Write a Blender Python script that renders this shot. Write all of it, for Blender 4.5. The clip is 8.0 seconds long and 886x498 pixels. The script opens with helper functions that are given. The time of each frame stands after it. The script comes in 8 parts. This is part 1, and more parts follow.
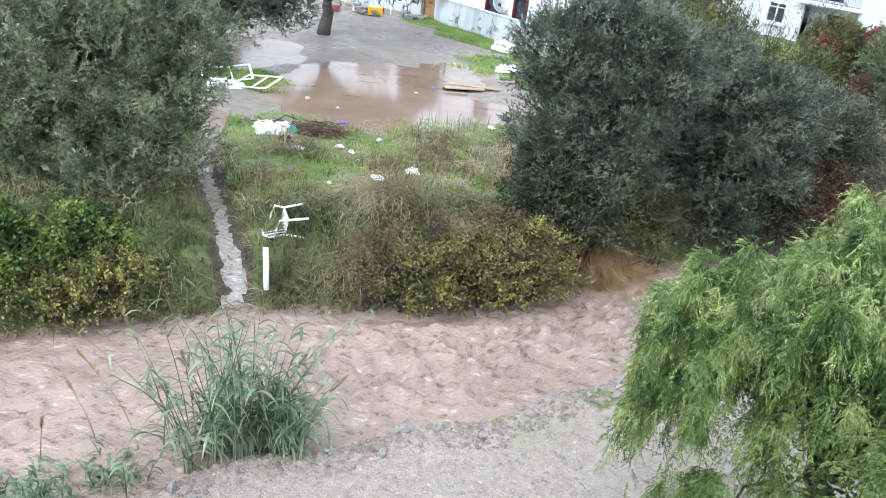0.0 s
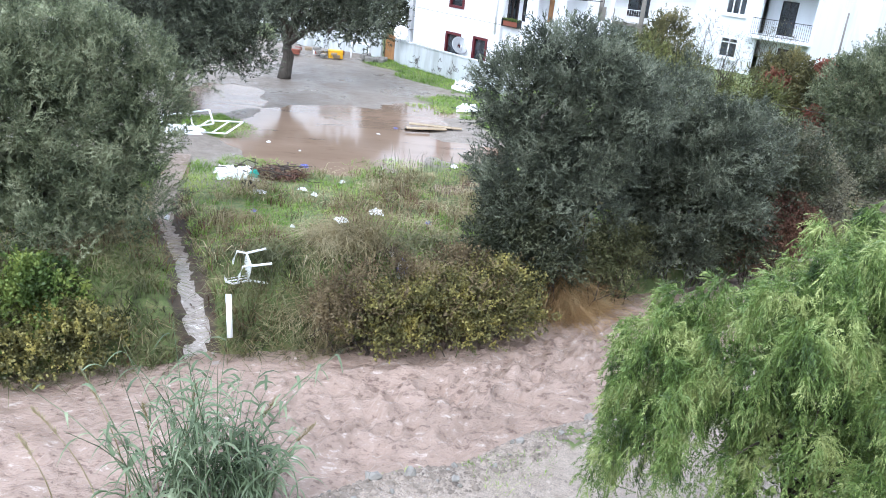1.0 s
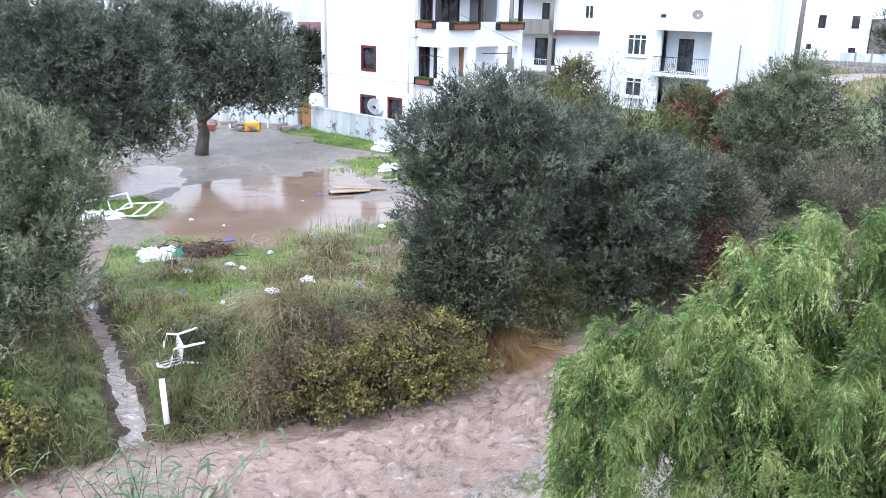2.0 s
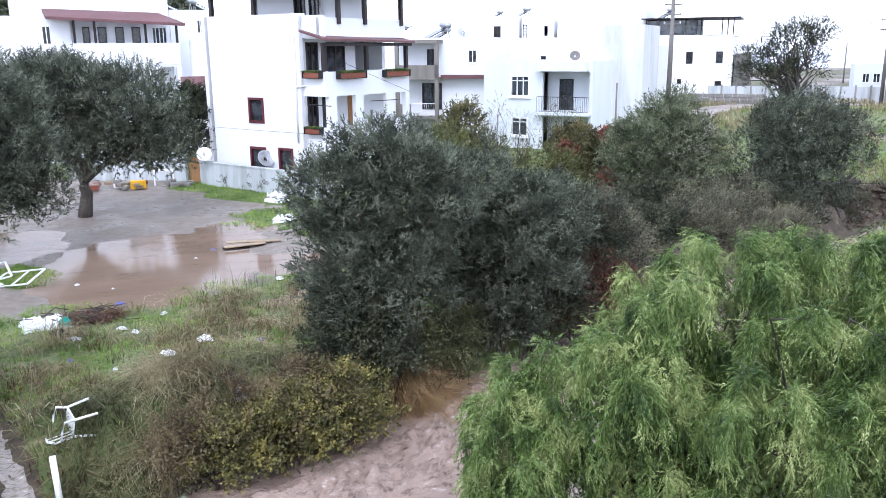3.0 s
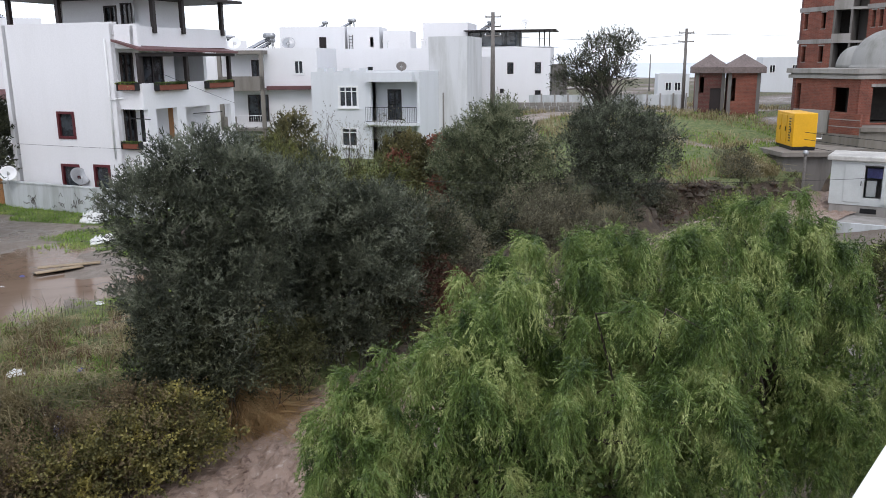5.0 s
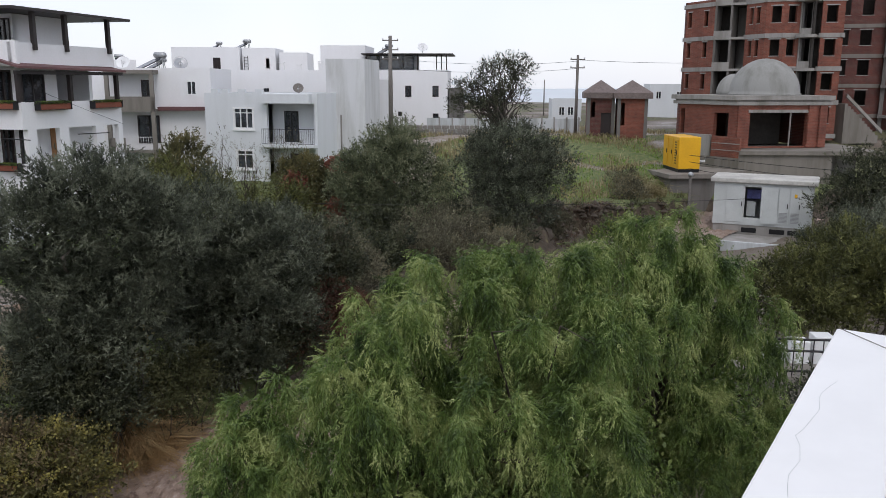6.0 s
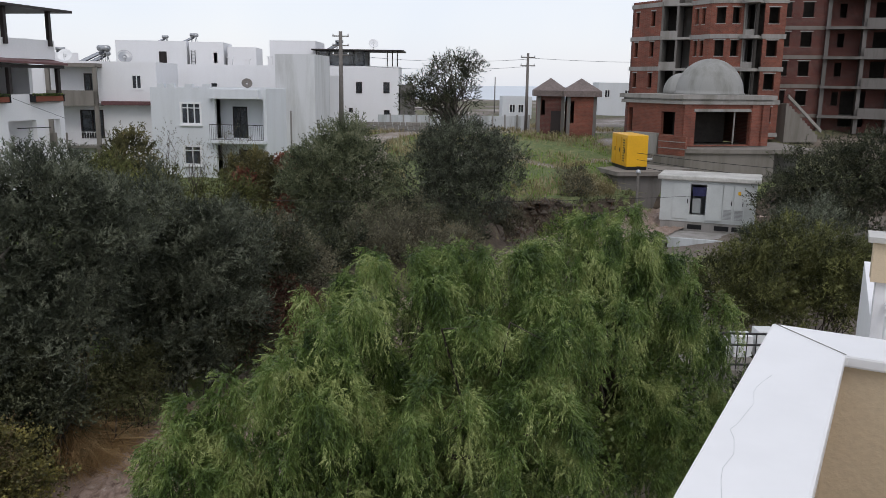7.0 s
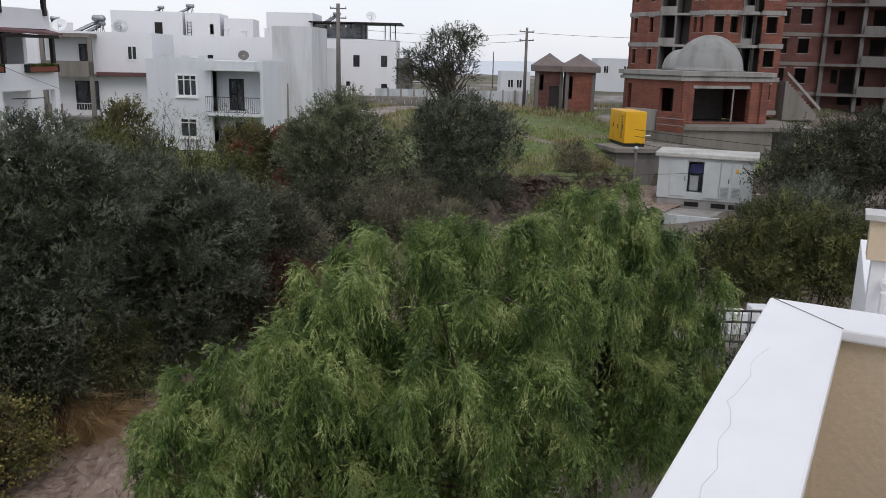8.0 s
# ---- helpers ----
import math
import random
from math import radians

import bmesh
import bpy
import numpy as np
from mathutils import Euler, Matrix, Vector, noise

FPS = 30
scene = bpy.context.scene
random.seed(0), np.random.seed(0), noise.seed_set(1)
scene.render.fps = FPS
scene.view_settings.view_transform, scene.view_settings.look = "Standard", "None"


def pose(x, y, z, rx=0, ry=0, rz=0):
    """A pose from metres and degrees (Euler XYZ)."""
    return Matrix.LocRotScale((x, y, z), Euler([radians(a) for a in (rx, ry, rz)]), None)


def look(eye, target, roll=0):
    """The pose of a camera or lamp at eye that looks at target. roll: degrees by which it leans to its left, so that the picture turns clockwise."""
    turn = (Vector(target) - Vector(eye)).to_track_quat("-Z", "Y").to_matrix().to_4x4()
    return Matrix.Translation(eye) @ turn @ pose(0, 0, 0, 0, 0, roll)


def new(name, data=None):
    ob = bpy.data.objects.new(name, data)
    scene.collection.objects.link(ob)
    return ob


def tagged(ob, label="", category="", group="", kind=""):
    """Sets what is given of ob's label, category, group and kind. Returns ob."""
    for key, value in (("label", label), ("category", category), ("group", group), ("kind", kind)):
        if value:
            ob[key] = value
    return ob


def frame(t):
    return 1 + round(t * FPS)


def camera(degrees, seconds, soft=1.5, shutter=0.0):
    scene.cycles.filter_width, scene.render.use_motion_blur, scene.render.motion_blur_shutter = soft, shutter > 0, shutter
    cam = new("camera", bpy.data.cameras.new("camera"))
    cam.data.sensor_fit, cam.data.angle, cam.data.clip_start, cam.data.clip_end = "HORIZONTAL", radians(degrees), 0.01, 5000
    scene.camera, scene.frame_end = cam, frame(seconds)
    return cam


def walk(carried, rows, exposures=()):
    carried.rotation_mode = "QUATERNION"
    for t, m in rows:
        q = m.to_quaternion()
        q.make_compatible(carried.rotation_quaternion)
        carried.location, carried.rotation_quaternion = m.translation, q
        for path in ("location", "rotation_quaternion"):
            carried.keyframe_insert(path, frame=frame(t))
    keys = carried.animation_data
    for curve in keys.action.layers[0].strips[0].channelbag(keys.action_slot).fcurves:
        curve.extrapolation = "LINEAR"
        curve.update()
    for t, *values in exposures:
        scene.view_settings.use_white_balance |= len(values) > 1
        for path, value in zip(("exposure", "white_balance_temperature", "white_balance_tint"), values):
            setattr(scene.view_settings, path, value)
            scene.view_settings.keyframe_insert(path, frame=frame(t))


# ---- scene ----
# ---- camera and walk ----
cam = camera(56.8, 8.0, soft=0.7)
EYE = 7.3
PATH = [
    (0.0, 0.000, 0.000, 0.000, 2.60, -24.23, -6.26),
    (0.5, -0.005, 0.060, 0.008, 1.21, -23.16, -7.15),
    (1.0, 0.031, 0.110, -0.005, -0.23, -21.24, -5.48),
    (2.5, 0.075, 0.090, -0.020, -10.22, -15.01, 0.50),
    (3.0, 0.094, 0.050, 0.010, -14.26, -13.72, 0.50),
    (3.5, 0.102, 0.050, 0.015, -16.23, -13.56, 0.60),
    (4.0, 0.107, 0.062, 0.010, -19.19, -13.22, 0.26),
    (4.5, 0.134, 0.100, -0.010, -22.33, -13.35, 0.77),
    (6.0, 0.286, 0.205, -0.092, -32.89, -11.50, -0.20),
    (6.5, 0.340, 0.235, -0.105, -34.89, -10.94, 0.38),
    (7.0, 0.304, 0.198, -0.090, -36.23, -11.69, -0.75),
    (7.5, 0.296, 0.194, -0.092, -36.37, -12.42, -0.70),
    (8.0, 0.311, 0.209, -0.105, -36.36, -13.41, -1.29),
]
EXPOSURE = [(0.0, 1.02, 5800, 9.5), (1.0, 1.03, 5750, 11), (2.5, 0.85, 5650, 16), (3.5, 0.47, 5850, 17), (4.5, 0.02, 6250, 15), (6.0, -0.60, 6500, 15), (6.5, -0.74, 6520, 14), (8.0, -0.70, 6540, 15)]
walk(cam, [(t, pose(x, y, EYE + z, 90 + p, r, yw)) for t, x, y, z, yw, p, r in PATH], EXPOSURE)

# ---- world and sun: a bright rain-grey sky ----
world = bpy.data.worlds.new("overcast_sky")
scene.world = world
world.use_nodes = True
wn, wl = world.node_tree.nodes, world.node_tree.links
wn.clear()
w_out = wn.new("ShaderNodeOutputWorld")
w_sky = wn.new("ShaderNodeTexSky")
w_sky.sky_type, w_sky.sun_disc = "NISHITA", False
w_sky.sun_elevation, w_sky.sun_rotation = radians(50), radians(205)
w_bg1 = wn.new("ShaderNodeBackground")
w_bg1.inputs["Strength"].default_value = 0.05
wl.new(w_sky.outputs[0], w_bg1.inputs["Color"])
w_tc = wn.new("ShaderNodeTexCoord")
w_noise = wn.new("ShaderNodeTexNoise")
w_noise.inputs["Scale"].default_value, w_noise.inputs["Detail"].default_value = 2.2, 4
wl.new(w_tc.outputs["Generated"], w_noise.inputs["Vector"])
w_ramp = wn.new("ShaderNodeValToRGB")
w_ramp.color_ramp.elements[0].position, w_ramp.color_ramp.elements[1].position = 0.3, 0.75
w_ramp.color_ramp.elements[0].color = (0.80, 0.87, 0.98, 1)
w_ramp.color_ramp.elements[1].color = (0.98, 1.0, 1.0, 1)
wl.new(w_noise.outputs["Fac"], w_ramp.inputs["Fac"])
w_bg2 = wn.new("ShaderNodeBackground")
w_bg2.inputs["Strength"].default_value = 1.3
wl.new(w_ramp.outputs["Color"], w_bg2.inputs["Color"])
w_add = wn.new("ShaderNodeAddShader")
wl.new(w_bg1.outputs[0], w_add.inputs[0])
wl.new(w_bg2.outputs[0], w_add.inputs[1])
wl.new(w_add.outputs[0], w_out.inputs["Surface"])
sun_data = bpy.data.lights.new("sun", "SUN")
sun_data.energy, sun_data.angle, sun_data.color = 1.15, radians(25), (1.0, 0.97, 0.93)
sun = new("sun", sun_data)
sun.matrix_world = look((0, 0, 46), (16, 34, 0))


# ---- materials ----
def node_mat(name):
    m = bpy.data.materials.new(name)
    m.use_nodes = True
    n, l = m.node_tree.nodes, m.node_tree.links
    return m, n, l, n["Principled BSDF"]


def set_in(node, **kw):
    for k, v in kw.items():
        node.inputs[k.replace("_", " ")].default_value = v


def noise_node(n, l, vec, scale, detail=3.0, rough=0.55):
    t = n.new("ShaderNodeTexNoise")
    set_in(t, Scale=scale, Detail=detail, Roughness=rough)
    l.new(vec, t.inputs["Vector"])
    return t.outputs["Fac"]


def ramp_node(n, l, fac, stops):
    r = n.new("ShaderNodeValToRGB")
    el = r.color_ramp.elements
    while len(el) < len(stops):
        el.new(0.5)
    for e, (p, c) in zip(el, stops):
        e.position, e.color = p, (*c, 1) if len(c) == 3 else c
    l.new(fac, r.inputs["Fac"])
    return r.outputs["Color"]


def mix_node(n, l, fac, a, b, mode="MIX"):
    m = n.new("ShaderNodeMix")
    m.data_type, m.blend_type = "RGBA", mode
    for key, v in ((0, fac), (6, a), (7, b)):
        if isinstance(v, (int, float)):
            m.inputs[key].default_value = v
        elif isinstance(v, tuple):
            m.inputs[key].default_value = (*v, 1)
        else:
            l.new(v, m.inputs[key])
    return m.outputs[2]


def bump_node(n, l, height, bsdf, strength=0.4, distance=0.02):
    b = n.new("ShaderNodeBump")
    set_in(b, Strength=strength, Distance=distance)
    l.new(height, b.inputs["Height"])
    l.new(b.outputs["Normal"], bsdf.inputs["Normal"])


def position(n):
    return n.new("ShaderNodeNewGeometry").outputs["Position"]


def scaled(c, k):
    return tuple(min(1.0, v * k) for v in c)


def plain(name, base, rough=0.7, fine=25.0, coarse=0.8, vary=0.12, stain=0.12, bump=0.2, metal=0.0, spec=0.4):
    """A surface with grain and large uneven patches, in world metres."""
    m, n, l, b = node_mat(name)
    p = position(n)
    f = noise_node(n, l, p, fine, 4)
    c = noise_node(n, l, p, coarse, 3)
    col = ramp_node(n, l, f, [(0.3, scaled(base, 1 - vary)), (0.7, scaled(base, 1 + vary))])
    dirt = ramp_node(n, l, c, [(0.35, (1 - stain,) * 3), (0.62, (1, 1, 1))])
    l.new(mix_node(n, l, 1.0, col, dirt, "MULTIPLY"), b.inputs["Base Color"])
    set_in(b, Roughness=rough, Metallic=metal)
    b.inputs["Specular IOR Level"].default_value = spec
    bump_node(n, l, f, b, bump, 0.01)
    return m


def render_wall(name, base, streak=0.18):
    """Painted render with vertical rain streaks."""
    m, n, l, b = node_mat(name)
    p = position(n)
    mp = n.new("ShaderNodeMapping")
    mp.inputs["Scale"].default_value = (0.7, 0.7, 0.10)
    l.new(p, mp.inputs["Vector"])
    s = noise_node(n, l, mp.outputs["Vector"], 1.5, 5, 0.65)
    f = noise_node(n, l, p, 14, 4)
    col = ramp_node(n, l, f, [(0.3, scaled(base, 0.95)), (0.7, base)])
    st = ramp_node(n, l, s, [(0.32, (1 - streak, 1 - streak, 1 - streak * 1.1)), (0.55, (1, 1, 1))])
    l.new(mix_node(n, l, 1.0, col, st, "MULTIPLY"), b.inputs["Base Color"])
    set_in(b, Roughness=0.75)
    b.inputs["Specular IOR Level"].default_value = 0.25
    bump_node(n, l, f, b, 0.12, 0.01)
    return m


def brick_wall(name, angle, base=(0.25, 0.078, 0.05), mortar=(0.21, 0.12, 0.09)):
    """Hollow clay bricks laid along a wall of that direction."""
    m, n, l, b = node_mat(name)
    p = position(n)
    dot = n.new("ShaderNodeVectorMath")
    dot.operation = "DOT_PRODUCT"
    dot.inputs[1].default_value = (math.cos(radians(angle)), math.sin(radians(angle)), 0)
    l.new(p, dot.inputs[0])
    sep = n.new("ShaderNodeSeparateXYZ")
    l.new(p, sep.inputs[0])
    com = n.new("ShaderNodeCombineXYZ")
    l.new(dot.outputs["Value"], com.inputs[0])
    l.new(sep.outputs[2], com.inputs[1])
    t = n.new("ShaderNodeTexBrick")
    set_in(t, Scale=1.0, Color1=(*base, 1), Color2=(*scaled(base, 0.7), 1), Mortar=(*mortar, 1))
    t.inputs["Mortar Size"].default_value, t.inputs["Brick Width"].default_value, t.inputs["Row Height"].default_value = 0.008, 0.2, 0.1
    l.new(com.outputs[0], t.inputs["Vector"])
    c = noise_node(n, l, p, 0.7, 4, 0.6)
    wet = ramp_node(n, l, c, [(0.3, (0.62, 0.6, 0.6)), (0.65, (1.1, 1.05, 1.0))])
    l.new(mix_node(n, l, 1.0, t.outputs["Color"], wet, "MULTIPLY"), b.inputs["Base Color"])
    set_in(b, Roughness=0.8)
    bump_node(n, l, t.outputs["Fac"], b, -0.4, 0.01)
    return m


def leaves(name, dark, mid, light, through_light=0.3, rough=0.5, patch=0.9):
    """Foliage: every leaf its own shade, with patches over the crown."""
    m, n, l, b = node_mat(name)
    g = n.new("ShaderNodeNewGeometry")
    c = noise_node(n, l, g.outputs["Position"], patch, 3)
    add = n.new("ShaderNodeMath")
    add.operation = "MULTIPLY_ADD"
    add.inputs[1].default_value = 0.3
    l.new(g.outputs["Random Per Island"], add.inputs[0])
    sub = n.new("ShaderNodeMath")
    sub.operation = "MULTIPLY_ADD"
    sub.inputs[1].default_value, sub.inputs[2].default_value = 2.4, -0.86
    l.new(c, sub.inputs[0])
    l.new(sub.outputs[0], add.inputs[2])
    col = ramp_node(n, l, add.outputs[0], [(0.05, dark), (0.5, mid), (0.95, light)])
    l.new(col, b.inputs["Base Color"])
    set_in(b, Roughness=rough)
    b.inputs["Specular IOR Level"].default_value = 0.35
    tr = n.new("ShaderNodeBsdfTranslucent")
    l.new(col, tr.inputs["Color"])
    mx = n.new("ShaderNodeMixShader")
    mx.inputs[0].default_value = through_light
    l.new(b.outputs[0], mx.inputs[1])
    l.new(tr.outputs[0], mx.inputs[2])
    l.new(mx.outputs[0], n["Material Output"].inputs["Surface"])
    return m


def bark(name, base):
    m, n, l, b = node_mat(name)
    p = position(n)
    mp = n.new("ShaderNodeMapping")
    mp.inputs["Scale"].default_value = (9, 9, 1.6)
    l.new(p, mp.inputs["Vector"])
    f = noise_node(n, l, mp.outputs["Vector"], 2.0, 5, 0.65)
    l.new(ramp_node(n, l, f, [(0.3, scaled(base, 0.5)), (0.7, scaled(base, 1.3))]), b.inputs["Base Color"])
    set_in(b, Roughness=0.85)
    bump_node(n, l, f, b, 0.8, 0.03)
    return m


def glass(name, tint=(0.03, 0.035, 0.04)):
    """A dim window pane: the dark room behind is put into its colour, sky on its face."""
    m, n, l, b = node_mat(name)
    p = position(n)
    f = noise_node(n, l, p, 1.7, 3)
    l.new(ramp_node(n, l, f, [(0.35, tint), (0.7, scaled(tint, 3.5))]), b.inputs["Base Color"])
    set_in(b, Roughness=0.06)
    b.inputs["Specular IOR Level"].default_value = 0.6
    b.inputs["Transmission Weight"].default_value = 0.35
    return m


def ground_mat():
    m, n, l, b = node_mat("ground_cover")
    p = position(n)
    at = n.new("ShaderNodeAttribute")
    at.attribute_name = "cover"
    sep = n.new("ShaderNodeSeparateColor")
    l.new(at.outputs["Color"], sep.inputs[0])
    fine = noise_node(n, l, p, 30, 5, 0.7)
    mid = noise_node(n, l, p, 3.0, 5, 0.65)
    big = noise_node(n, l, p, 0.5, 4, 0.6)
    vor = n.new("ShaderNodeTexVoronoi")
    vor.inputs["Scale"].default_value = 48
    l.new(p, vor.inputs["Vector"])
    mud = ramp_node(n, l, mid, [(0.3, (0.15, 0.122, 0.098)), (0.7, (0.265, 0.225, 0.185))])
    earth = ramp_node(n, l, mid, [(0.25, (0.03, 0.022, 0.015)), (0.75, (0.115, 0.085, 0.058))])
    grass = ramp_node(n, l, mid, [(0.3, (0.055, 0.075, 0.022)), (0.5, (0.11, 0.145, 0.045)), (0.75, (0.24, 0.21, 0.10))])
    stones = ramp_node(n, l, vor.outputs["Distance"], [(0.0, (0.40, 0.345, 0.295)), (0.5, (0.33, 0.28, 0.236)), (0.9, (0.24, 0.20, 0.165))])
    grit = ramp_node(n, l, fine, [(0.3, (0.72, 0.7, 0.68)), (0.7, (1.15, 1.13, 1.1))])
    stones = mix_node(n, l, 1.0, stones, grit, "MULTIPLY")
    wash = noise_node(n, l, p, 7.0, 5, 0.75)
    stones = mix_node(n, l, 1.0, stones, ramp_node(n, l, wash, [(0.32, (0.66, 0.63, 0.6)), (0.5, (1.0, 1.0, 1.0)), (0.7, (1.22, 1.2, 1.18))]), "MULTIPLY")
    col = mix_node(n, l, sep.outputs[2], earth, mud)
    col = mix_node(n, l, sep.outputs[1], col, stones)
    edge = n.new("ShaderNodeMath")
    edge.operation = "MULTIPLY_ADD"
    edge.inputs[1].default_value, edge.inputs[2].default_value = 0.9, -0.45
    l.new(mid, edge.inputs[0])
    gr = n.new("ShaderNodeMath")
    gr.operation, gr.use_clamp = "ADD", True
    l.new(sep.outputs[0], gr.inputs[0])
    l.new(edge.outputs[0], gr.inputs[1])
    grr = n.new("ShaderNodeMapRange")
    set_in(grr, From_Min=0.35, From_Max=0.6)
    l.new(gr.outputs[0], grr.inputs["Value"])
    col = mix_node(n, l, grr.outputs[0], col, grass)
    l.new(col, b.inputs["Base Color"])
    # wet film: smoother where the bare ground lies low
    wet = ramp_node(n, l, big, [(0.38, (0.26,) * 3), (0.62, (0.62,) * 3)])
    bare = n.new("ShaderNodeMath")
    bare.operation, bare.use_clamp = "ADD", True
    l.new(sep.outputs[1], bare.inputs[0])
    l.new(sep.outputs[2], bare.inputs[1])
    wet = mix_node(n, l, bare.outputs[0], (0.8, 0.8, 0.8), wet)
    wet = mix_node(n, l, grr.outputs[0], wet, (0.85, 0.85, 0.85))
    l.new(wet, b.inputs["Roughness"])
    bump_node(n, l, fine, b, 0.7, 0.05)
    return m


def muddy_water(name, dark, light, foam, scale, rough, bump, ripple):
    m, n, l, b = node_mat(name)
    p = position(n)
    mp = n.new("ShaderNodeMapping")
    mp.inputs["Rotation"].default_value = (0, 0, radians(-28))
    mp.inputs["Scale"].default_value = (0.55, 1.3, 1)
    l.new(p, mp.inputs["Vector"])
    a = noise_node(n, l, mp.outputs["Vector"], scale, 6, 0.7)
    c = noise_node(n, l, mp.outputs["Vector"], 0.45, 3)
    col = ramp_node(n, l, a, [(0.36, dark), (0.46, light), (0.58, light), (0.70, foam)])
    sh = ramp_node(n, l, c, [(0.35, (0.86, 0.84, 0.82)), (0.65, (1.08, 1.06, 1.05))])
    l.new(mix_node(n, l, 1.0, col, sh, "MULTIPLY"), b.inputs["Base Color"])
    set_in(b, Roughness=rough)
    r = noise_node(n, l, mp.outputs["Vector"], ripple, 5, 0.65)
    bump_node(n, l, r, b, bump, 0.05)
    return m


M_GROUND = ground_mat()
M_STREAM = muddy_water("flood_water", (0.14, 0.09, 0.069), (0.318, 0.236, 0.19), (0.58, 0.51, 0.46), 5.5, 0.36, 1.0, 14.0)
M_PUDDLE = muddy_water("puddle_water", (0.185, 0.13, 0.092), (0.225, 0.162, 0.118), (0.24, 0.175, 0.13), 0.8, 0.06, 0.035, 7.0)
M_RILL = muddy_water("rill_water", (0.15, 0.11, 0.085), (0.25, 0.195, 0.155), (0.42, 0.36, 0.31), 6.0, 0.3, 0.7, 9.0)
M_CASCADE = muddy_water("falling_water", (0.17, 0.145, 0.12), (0.34, 0.305, 0.275), (0.78, 0.76, 0.73), 11.0, 0.3, 0.8, 12.0)
M_SEA = plain("pale_sea", (0.45, 0.5, 0.55), 0.3, 0.2, 0.01, 0.05, 0.05, 0.05)
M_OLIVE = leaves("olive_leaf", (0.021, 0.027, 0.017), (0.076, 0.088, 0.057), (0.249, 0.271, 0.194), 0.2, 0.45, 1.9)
# Lit copy of the olive leaf: brighter light is put into its colours.
M_OLIVE_LIT = leaves("olive_leaf_lit", (0.028, 0.040, 0.019), (0.123, 0.142, 0.075), (0.323, 0.342, 0.213), 0.25, 0.45, 1.8)
M_DARK = leaves("dark_shrub_leaf", (0.011, 0.015, 0.007), (0.044, 0.051, 0.026), (0.127, 0.135, 0.074), 0.15, 0.5, 1.8)
M_PEPPER = leaves("pepper_leaf", (0.030, 0.059, 0.014), (0.135, 0.204, 0.050), (0.410, 0.461, 0.181), 0.25, 0.38, 2.4)
M_WILLOW = leaves("willow_leaf", (0.024, 0.030, 0.010), (0.092, 0.100, 0.032), (0.240, 0.248, 0.088), 0.25, 0.5, 1.6)
M_BRAMBLE = leaves("bramble_leaf", (0.050, 0.050, 0.020), (0.160, 0.151, 0.055), (0.422, 0.367, 0.110), 0.25, 0.5, 2.6)
M_IVY = leaves("green_bush_leaf", (0.03, 0.055, 0.015), (0.10, 0.15, 0.035), (0.28, 0.33, 0.08), 0.25, 0.5, 1.4)
M_RUST = leaves("rusty_dead_leaf", (0.05, 0.022, 0.014), (0.11, 0.05, 0.032), (0.18, 0.10, 0.06), 0.15, 0.7, 1.2)
M_RED = leaves("red_autumn_leaf", (0.10, 0.03, 0.022), (0.23, 0.075, 0.052), (0.36, 0.15, 0.10), 0.25, 0.55, 1.2)
M_YELLOWING = leaves("yellowing_leaf", (0.045, 0.045, 0.02), (0.115, 0.11, 0.045), (0.25, 0.215, 0.09), 0.25, 0.55, 1.2)
M_GREYBROWN = leaves("grey_brown_scrub", (0.042, 0.040, 0.025), (0.125, 0.118, 0.075), (0.270, 0.250, 0.167), 0.2, 0.7, 1.3)
M_GRASS = leaves("green_grass", (0.09, 0.14, 0.025), (0.20, 0.33, 0.055), (0.40, 0.46, 0.14), 0.35, 0.5, 0.6)
M_DRYGRASS = leaves("dry_grass", (0.138, 0.112, 0.052), (0.292, 0.245, 0.129), (0.473, 0.413, 0.258), 0.3, 0.6, 0.8)
M_TAN = leaves("orange_dry_grass", (0.24, 0.15, 0.07), (0.43, 0.29, 0.14), (0.58, 0.43, 0.24), 0.35, 0.6, 1.6)
M_REED = leaves("reed_leaf", (0.06, 0.09, 0.045), (0.15, 0.20, 0.11), (0.32, 0.38, 0.24), 0.3, 0.45, 1.2)
M_BARK = bark("olive_bark", (0.10, 0.085, 0.07))
M_TWIG = bark("dark_twig", (0.06, 0.045, 0.035))
M_WHITE = render_wall("white_render", (0.83, 0.83, 0.84), 0.03)
M_PALEBLUE = render_wall("pale_render", (0.72, 0.745, 0.77), 0.06)
M_GREYWALL = render_wall("weathered_white_wall", (0.56, 0.59, 0.60), 0.40)
M_STAINED = render_wall("stained_render", (0.66, 0.67, 0.68), 0.22)
M_CONCRETE = render_wall("raw_concrete", (0.33, 0.315, 0.295), 0.35)
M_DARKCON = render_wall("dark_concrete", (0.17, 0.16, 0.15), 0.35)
M_BEIGE = plain("beige_paint", (0.66, 0.54, 0.38), 0.75, 60, 1.0, 0.04, 0.05, 0.25)
M_DARKWOOD = plain("dark_stained_wood", (0.026, 0.018, 0.017), 0.5, 18, 1.0, 0.3, 0.2, 0.3)
M_REDFRAME = plain("dark_red_frame", (0.10, 0.014, 0.018), 0.45, 18, 1.0, 0.15, 0.1, 0.1)
M_REDROOF = plain("dull_red_roof", (0.15, 0.07, 0.07), 0.6, 12, 0.8, 0.2, 0.2, 0.3)
M_TERRACOTTA = plain("terracotta", (0.24, 0.075, 0.045), 0.75, 20, 1.0, 0.15, 0.15, 0.2)
M_WOOD = plain("orange_wood", (0.38, 0.19, 0.075), 0.55, 12, 1.0, 0.2, 0.15, 0.2)
M_OLDWOOD = plain("old_board", (0.34, 0.26, 0.17), 0.8, 14, 1.0, 0.25, 0.25, 0.3)
